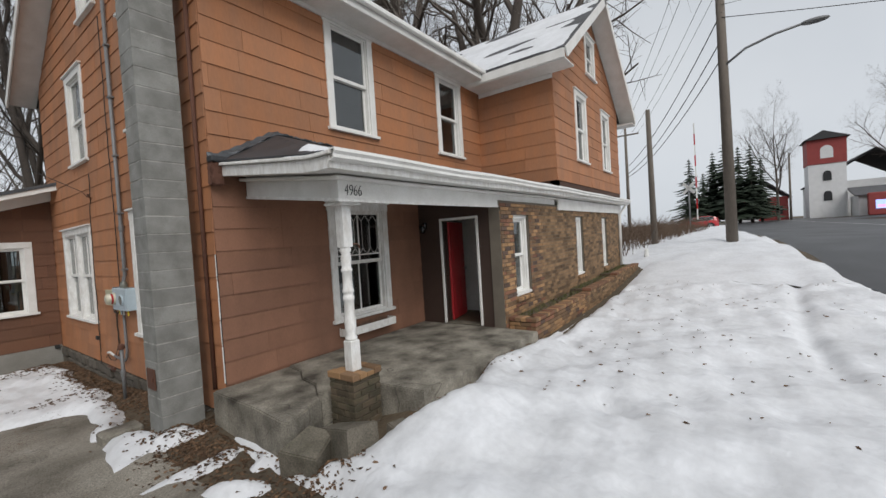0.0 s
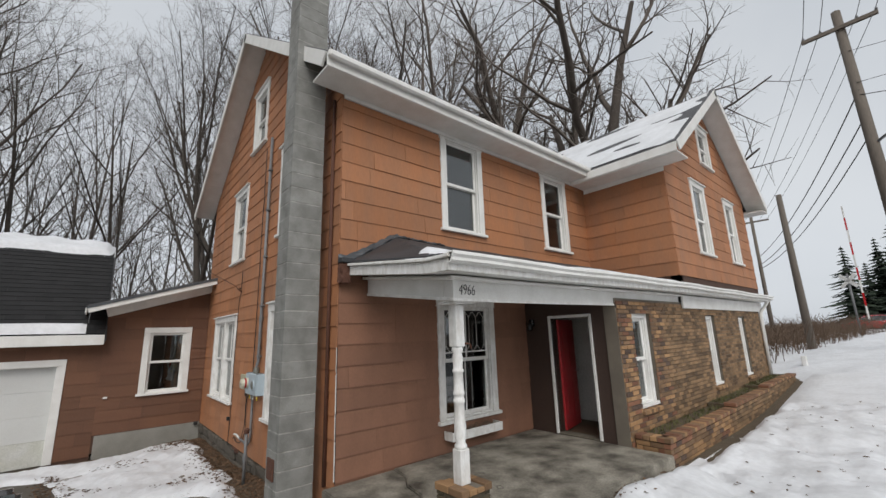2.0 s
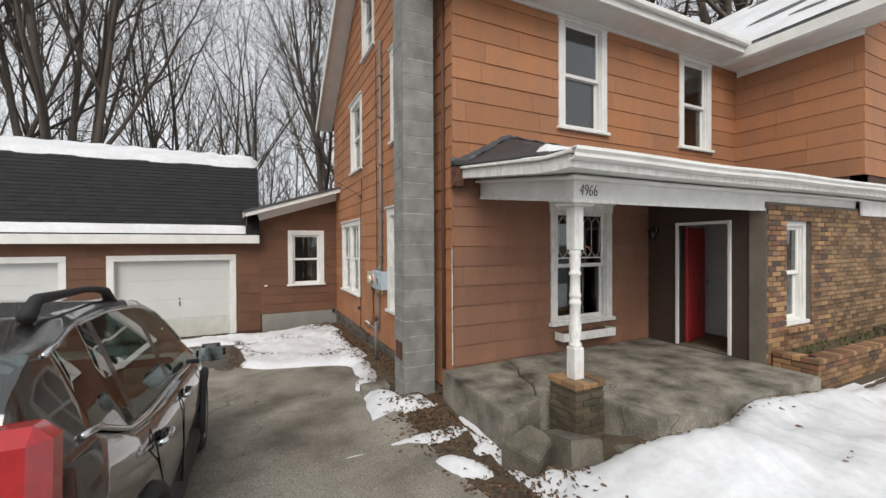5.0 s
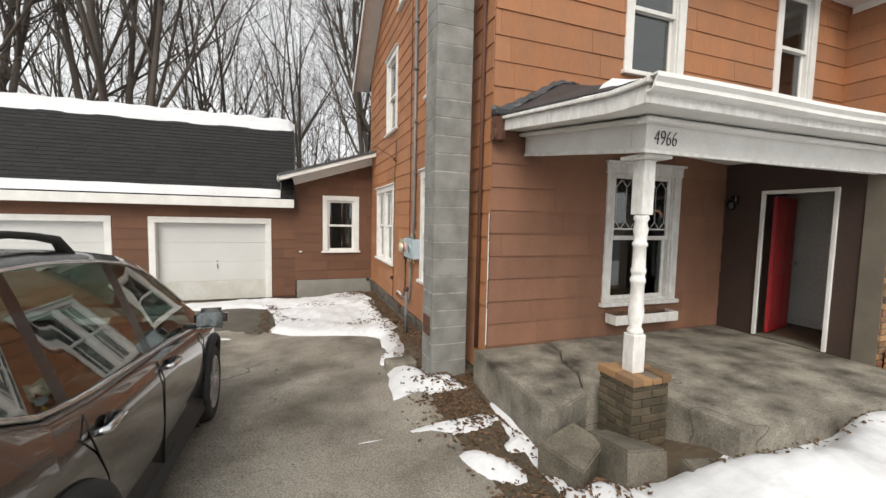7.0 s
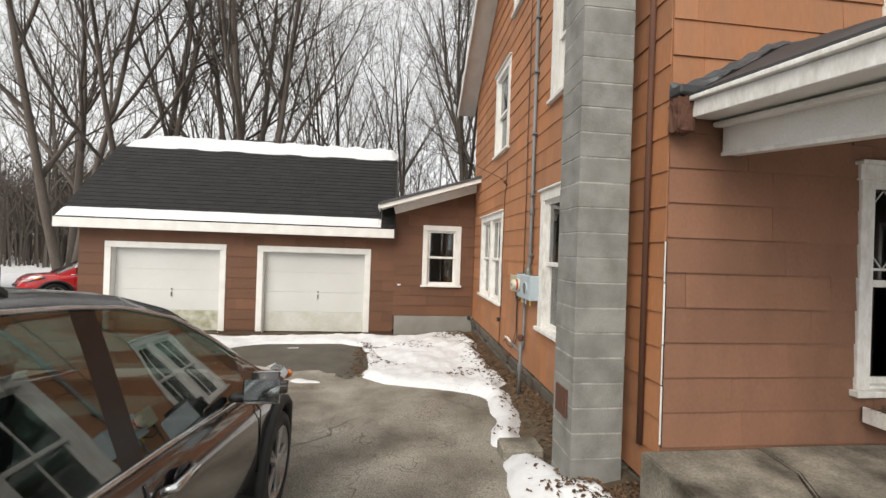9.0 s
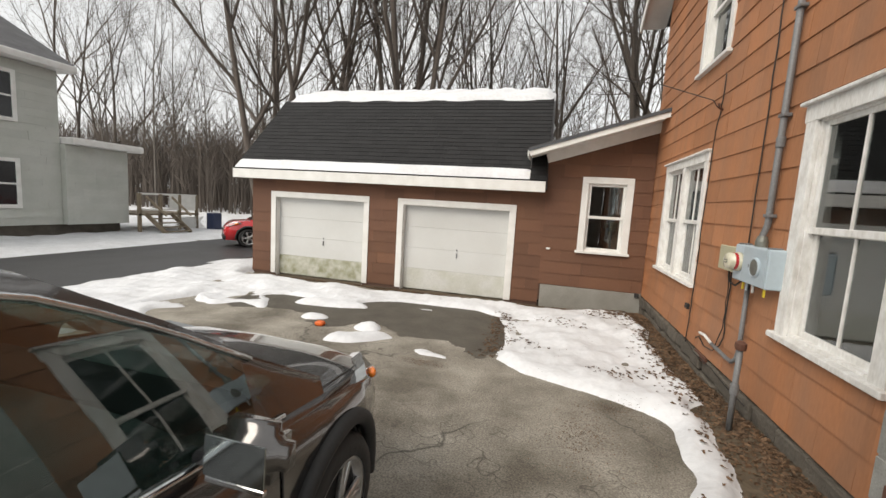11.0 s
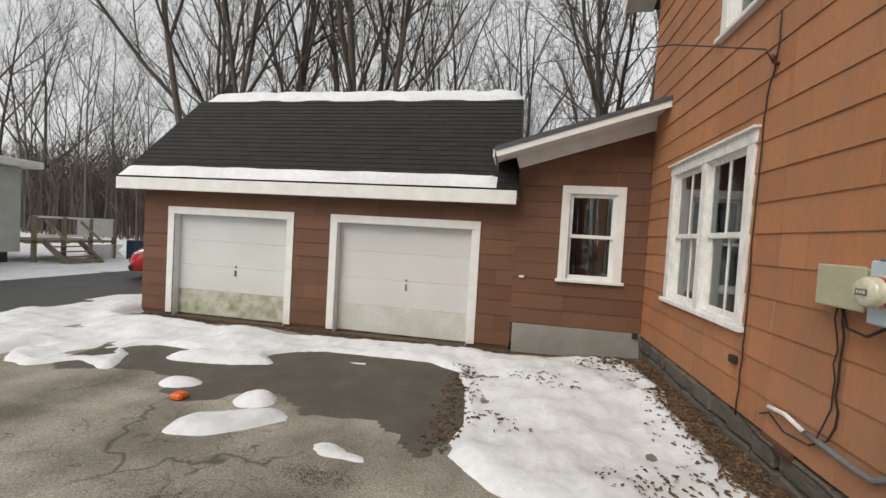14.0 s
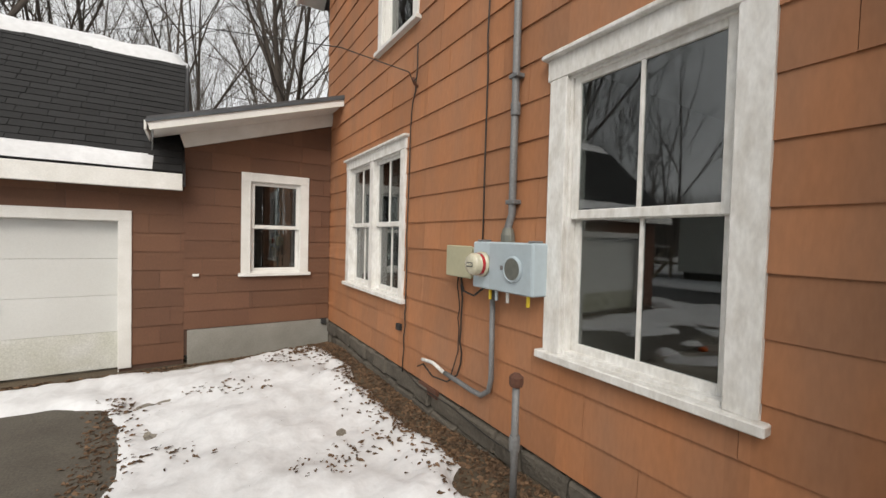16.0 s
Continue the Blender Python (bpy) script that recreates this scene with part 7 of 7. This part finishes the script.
for u, w in ((6.05, 1.0), (2.6, 1.0), (6.05, 4.0), (2.6, 4.0)):
    wf_ = part("window_frame", ring(bmesh.new(), NBW, u, w, u + 1.15, w + 1.75, 0.13, 0.02, 0.07), PAINT, nb)
    part("pane", box(bmesh.new(), u + 0.12, 0.022, w + 0.12, u + 1.03, 0.04, w + 1.63, 0, NBW), GLOSSBLACK, wf_)
    part("rail", box(bmesh.new(), u + 0.12, 0.04, w + 0.83, u + 1.03, 0.06, w + 0.89, 0, NBW), PAINT, wf_)
deck = thing("deck", "weathered wooden deck with stairs and white railing", "deck", at=(-20.4, 13.8, nz))
part("floor", box(bmesh.new(), -22.2, 12.4, 0.72, -19.6, 15.6, 0.80), DECKWOOD, deck)
for y in (12.5, 13.5, 14.5, 15.5):
    part("post", box(bmesh.new(), -19.72, y - 0.05, nz - 0.1, -19.6, y + 0.07, 1.72), DECKWOOD, deck)
for z in (0.95, 1.66):
    part("rail", box(bmesh.new(), -19.70, 12.5, z, -19.64, 15.5, z + 0.08), PAINT, deck)
for k in range(22):
    part("baluster", box(bmesh.new(), -19.69, 14.0 + k * 0.07, 1.03, -19.65, 14.04 + k * 0.07, 1.66), PAINT, deck)
for k in range(24):
    m = Matrix.Translation((-19.62, 14.4 + k * 0.055, 0.33)) @ Matrix.Rotation(radians(45 if k % 2 else -45), 4, "X")
    part("lattice_slat", box(bmesh.new(), -0.008, -0.02, -0.42, 0.008, 0.02, 0.42, 0, m), PAINT, deck)
for k in range(4):
    part("stair_tread", box(bmesh.new(), -19.55 + 0.26 * k, 12.9, 0.56 - 0.18 * k, -19.3 + 0.26 * k, 14.1, 0.60 - 0.18 * k), DECKWOOD, deck)
for y in (12.85, 14.12):
    m = Matrix.Translation((-19.05, y, 0.35)) @ Matrix.Rotation(radians(35), 4, "Y")
    part("stringer", box(bmesh.new(), -0.75, -0.03, -0.12, 0.65, 0.03, 0.08, 0, m), DECKWOOD, deck)
    m = Matrix.Translation((-19.05, y, 1.15)) @ Matrix.Rotation(radians(35), 4, "Y")
    part("stair_rail", box(bmesh.new(), -0.75, -0.03, -0.04, 0.65, 0.03, 0.04, 0, m), DECKWOOD, deck)
bin_ = part("wheeled_bin", box(bmesh.new(), -19.3, 15.75, nz, -18.8, 16.3, 0.85, 0.04), BLUEBIN)
tagged(bin_, "dark blue wheeled bin beside the deck", "bin")

# ---------------------------------------------------------------- services on the side wall
mb = thing("meter_box", "pale blue metal electric meter box with a round dial", "meter box", at=(-0.06, 2.84, 1.5))
part("body", box(bmesh.new(), -0.155, 2.59, 1.505, -0.016, 3.23, 1.85, 0.010), METERBLUE, mb)
cover = part("cover", box(bmesh.new(), -0.168, 2.595, 1.51, -0.1555, 3.02, 1.845, 0.006), METERBLUE, mb, "pale blue cover plate")


def on_wall(y, z, x=-0.168):
    return Matrix.Translation((x, y, z)) @ Matrix.Rotation(radians(-90), 4, "Y")


part("dial_ring", lathe(bmesh.new(), [(0.088, 0.0), (0.088, 0.012), (0.078, 0.02), (0.07, 0.014)], 32, on_wall(2.76, 1.672)), METERBLUE, cover)
part("dial_face", lathe(bmesh.new(), [(0.072, 0.0), (0.072, 0.0165), (0.05, 0.0185)], 32, on_wall(2.76, 1.672)), DIALGREY, cover, "dark glass dial")
part("lug", box(bmesh.new(), -0.176, 2.86, 1.66, -0.168, 2.89, 1.69, 0.003, ), STEELGREY, cover)
gl = part("meter_glass", lathe(bmesh.new(), [(0.092, 0.0), (0.092, 0.03), (0.082, 0.034), (0.080, 0.095), (0.068, 0.115), (0.03, 0.12)], 28, on_wall(3.105, 1.685, -0.155)), CREAM, mb, "round cream meter under glass", True)
part("red_band", lathe(bmesh.new(), [(0.0835, 0.036), (0.0835, 0.062)], 28, on_wall(3.105, 1.685, -0.155)), REDLENS, gl)
part("meter_plate", box(bmesh.new(), -0.278, 3.07, 1.665, -0.272, 3.14, 1.70), DIALGREY, gl)
for k in range(3):
    part("number_wheel", box(bmesh.new(), -0.2805, 3.078 + 0.02 * k, 1.675, -0.2782, 3.09 + 0.02 * k, 1.692), CREAM, gl)
for y, c in ((3.05, YELLOWTAG), (2.86, CURTAIN), (2.66, YELLOWTAG), (2.98, METERBLUE)):
    part("seal_tag", box(bmesh.new(), -0.13, y - 0.012, 1.43, -0.115, y + 0.012, 1.505, 0.003), c, mb)
for y in (2.61, 3.14):
    part("hasp", box(bmesh.new(), -0.16, y, 1.851, -0.05, y + 0.03, 1.865, 0.004), STEELGREY, mb)
jb = thing("telephone_box", "beige metal telephone junction box", "junction box", at=(-0.06, 3.45, 1.55))
part("body", box(bmesh.new(), -0.12, 3.285, 1.565, -0.016, 3.63, 1.80, 0.010), BEIGE, jb)
lid = part("lid", box(bmesh.new(), -0.138, 3.275, 1.555, -0.121, 3.64, 1.812, 0.008), BEIGE, jb)
part("screw", lathe(bmesh.new(), [(0.01, 0), (0.01, 0.006), (0.004, 0.008)], 8, on_wall(3.30, 1.68, -0.138)), STEELGREY, lid)
mast = thing("service_conduit", "grey electrical conduit running up the wall", "conduit", at=(-0.06, 2.92, 1.86))
tube("pipe", [(-0.075, 2.93, 1.85), (-0.075, 2.93, 1.96), (-0.055, 2.915, 2.05), (-0.055, 2.91, 6.3)], 0.027, STEELGREY, mast, 12)
part("collar", lathe(bmesh.new(), [(0.05, 0), (0.05, 0.05), (0.036, 0.10)], 14, Matrix.Translation((-0.075, 2.93, 1.85))), DIALGREY, mast)
for z in (2.12, 3.0, 3.9, 4.8, 5.6):
    part("clamp", box(bmesh.new(), -0.088, 2.865, z, -0.016, 2.955, z + 0.03, 0.004), STEELGREY, mast)
part("coupling", lathe(bmesh.new(), [(0.033, 2.74), (0.035, 2.75), (0.035, 2.82), (0.033, 2.83)], 12, Matrix.Translation((-0.055, 2.91, 0))), STEELGREY, mast)
tagged(tube("ground_conduit", [(-0.06, 3.10, 1.505), (-0.06, 3.09, 0.82), (-0.065, 3.11, 0.72), (-0.065, 3.20, 0.655), (-0.065, 3.32, 0.65), (-0.06, 3.56, 0.66), (-0.05, 3.75, 0.66)], 0.021, STEELGREY, None, 10), "grey conduit bending along the wall foot", "conduit")
tagged(tube("conduit_stub", [(-0.05, 3.78, 0.66), (-0.06, 3.95, 0.70), (-0.055, 4.12, 0.68), (-0.03, 4.2, 0.66)], 0.017, CURTAIN, None, 8), "pale flexible pipe end at the wall foot", "pipe")


def cable(label, pts, r=0.007):
    return tagged(tube("cable", pts, r, CABLE, None, 6), label, "cable", "wall cables")


def slack(y0, z0, y1, z1, n=9, seed=1, amp=0.02):
    """A stapled cable that wanders a little between its ends."""
    r = random.Random(seed)
    return [(-0.03 - 0.008 * r.random(), y0 + (y1 - y0) * k / n + r.uniform(-amp, amp) * (0 < k < n), z0 + (z1 - z0) * k / n) for k in range(n + 1)]


cable("black cable stapled up the orange siding", slack(4.64, 0.40, 4.60, 1.05, 5, 3) + slack(4.60, 1.1, 4.575, 3.0, 7, 4, 0.006) + slack(4.55, 3.08, 4.455, 3.48, 4, 5) + slack(4.45, 3.5, 4.44, 3.85, 3, 6))
cable("thin black cable up the siding", slack(3.275, 1.80, 3.27, 6.2, 16, 7, 0.008))
cable("black cable below the telephone box", slack(3.55, 1.56, 3.54, 0.80, 8, 8, 0.025) + [(-0.05, 3.56, 0.70), (-0.06, 3.7, 0.60), (-0.06, 3.95, 0.57), (-0.05, 4.15, 0.63), (-0.04, 4.28, 0.57)])
cable("black cable below the telephone box", slack(3.60, 1.56, 3.575, 0.9, 7, 9, 0.03) + [(-0.06, 3.62, 0.72), (-0.06, 3.66, 0.62)], 0.005)
cable("slack black cable between the two boxes", [(-0.08, 3.50, 1.56), (-0.09, 3.44, 1.44), (-0.085, 3.30, 1.42), (-0.08, 3.16, 1.51)], 0.009)
cable("thin black cable along the wall foot", [(-0.05, 4.62, 0.46), (-0.07, 4.2, 0.40), (-0.08, 3.6, 0.42), (-0.09, 3.1, 0.39), (-0.10, 2.75, 0.40)], 0.005)
cable("black service drop to the house", [(-0.04, 4.45, 3.50), (-0.09, 4.42, 3.44), (-0.15, 4.4, 3.52), (-0.6, 5.2, 3.95), (-2.2, 8.6, 5.2), (-6.5, 18, 7.6)], 0.006)
tagged(tube("cable_insulator", [(-0.02, 4.45, 3.42), (-0.06, 4.45, 3.44), (-0.075, 4.45, 3.50)], 0.014, RUSTY), "small rusty cable hook on the siding", "hook")
tube("gas_riser", [(-0.26, 2.60, 0.2), (-0.26, 2.60, 0.98)], 0.024, STEELGREY)
gr = bpy.data.objects["gas_riser"]
tagged(gr, "grey pipe stub with a rusty cap", "pipe")
part("cap", lathe(bmesh.new(), [(0.04, 0.96), (0.045, 0.98), (0.045, 1.02), (0.02, 1.04)], 10, Matrix.Translation((-0.26, 2.60, 0))), RUSTY, gr)
part("coupling", lathe(bmesh.new(), [(0.032, 0.55), (0.035, 0.57), (0.035, 0.63), (0.03, 0.65)], 10, Matrix.Translation((-0.26, 2.60, 0))), STEELGREY, gr)
tagged(boxed("wall_vent", (-0.055, 4.70, 0.84, -0.016, 4.79, 0.91), BLACK), "small black vent in the siding", "vent")
tagged(boxed("foot_vent", (-0.16, GY0 - 0.12, 0.40, -0.08, GY0 - 0.06, 0.48), BLACK), "black drain stub at the wall corner", "vent")
tagged(boxed("rusty_patch", (-0.045, 3.9, 0.36, -0.01, 4.25, 0.44), RUSTY), "rusty metal flashing at the wall foot", "flashing")

# ---------------------------------------------------------------- litter
rng = np.random.RandomState(99)


def scatter(n, draw):
    xy = np.array([draw() for _ in range(n)])
    return xy


spots_l = [scatter(6500, lambda: (-0.04 - abs(rng.normal(0, 0.20)), rng.uniform(-0.2, 7.4))),
           scatter(1500, lambda: (-0.06 - abs(rng.normal(0, 0.45)), 7.42 - abs(rng.normal(0, 0.35)))),
           scatter(500, lambda: (rng.normal(-0.35, 0.2), rng.normal(-1.9, 0.3))),
           scatter(2200, lambda: (rng.uniform(-9.2, -0.2), 7.42 - abs(rng.normal(0, 0.12)))),
           scatter(1500, lambda: (min(rng.normal(-0.45, 0.20), -0.22), rng.normal(-0.35, 0.40))),
           scatter(420, lambda: (rng.normal(-2.62, 0.10), rng.uniform(3.9, 6.1))),
           scatter(170, lambda: (rng.uniform(1.5, 9), rng.uniform(-6.5, -2.6))),
           scatter(220, lambda: (rng.uniform(0.5, 3.5), -2.25 + rng.normal(0, 0.1)))]
loose = scatter(2600, lambda: (rng.uniform(-2.5, -0.2), rng.uniform(1.2, 7.3)))
spots_l.append(loose[(wobble(loose[:, 0], loose[:, 1], 3.6, 71) > 0.42) & (snow_amount(loose[:, 0], loose[:, 1]) > 0.04)])
crumbs = [scatter(700, lambda: (rng.normal(-3.35, 0.17), rng.normal(3.3, 0.08))), scatter(500, lambda: (rng.normal(-4.1, 0.12), rng.normal(2.75, 0.09))),
          scatter(900, lambda: (rng.normal(-1.55, 0.16), rng.normal(2.1, 0.30))), scatter(400, lambda: (rng.normal(-1.2, 0.15), rng.normal(2.75, 0.10))),
          scatter(700, lambda: (rng.normal(-2.3, 0.5), rng.normal(-0.6, 0.25))), scatter(600, lambda: (rng.uniform(-8.5, -1.0), rng.uniform(-1.0, 5.8)))]
leaf_count = sum(len(q) for q in spots_l)
lx = np.concatenate(spots_l + crumbs)
small = np.arange(len(lx)) >= leaf_count
free = ~((lx[:, 0] > -0.60) & (lx[:, 1] > 0.2) & (lx[:, 1] < 0.75))
lx, small = lx[free], small[free]
gx_, gy_ = lx[:, 0], lx[:, 1]
lz = np.maximum(np.where(snow_amount(gx_, gy_) > 0, snow_height(gx_, gy_), -9), np.maximum(drive_height(gx_, gy_), ground_height(gx_, gy_) - 0.05))
lv, lf = [], []
for (x, y), z, tiny in zip(lx, lz, small):
    a, tilt, s = rng.uniform(0, 6.28), rng.uniform(-0.5, 0.5), rng.uniform(0.003, 0.010) if tiny else rng.uniform(0.011, 0.032)
    c, n = math.cos(a), math.sin(a)
    i = len(lv)
    for u, v, w in ((-1, 0, 0.25), (-0.2, -0.5, tilt), (0.6, -0.32, 0.6), (1.1, 0.05, 0.1), (0.4, 0.42, 0.2 - tilt), (-0.4, 0.5, 0.7)):
        v = v * (0.75 + tilt * 0.6)
        lv.append((x + s * (u * c - v * n), y + s * (u * n + v * c), z + 0.004 + (0.002 if tiny else s * max(w, 0) * 0.8)))
    lf.append((i, i + 1, i + 2, i + 3))
    lf.append((i, i + 3, i + 4, i + 5))
tagged(mesh_part("leaf_litter", lv, lf, LEAF, None), "scattered dead brown leaves", "leaves", kind="stuff")
bm = bmesh.new()
box(bm, -5.42, 4.12, float(drive_height(-5.35, 4.2)), -5.28, 4.24, float(drive_height(-5.35, 4.2)) + 0.07, 0.02)
tagged(part("plastic_scrap", bm, ORANGEBIT), "orange plastic scrap on the asphalt", "litter")
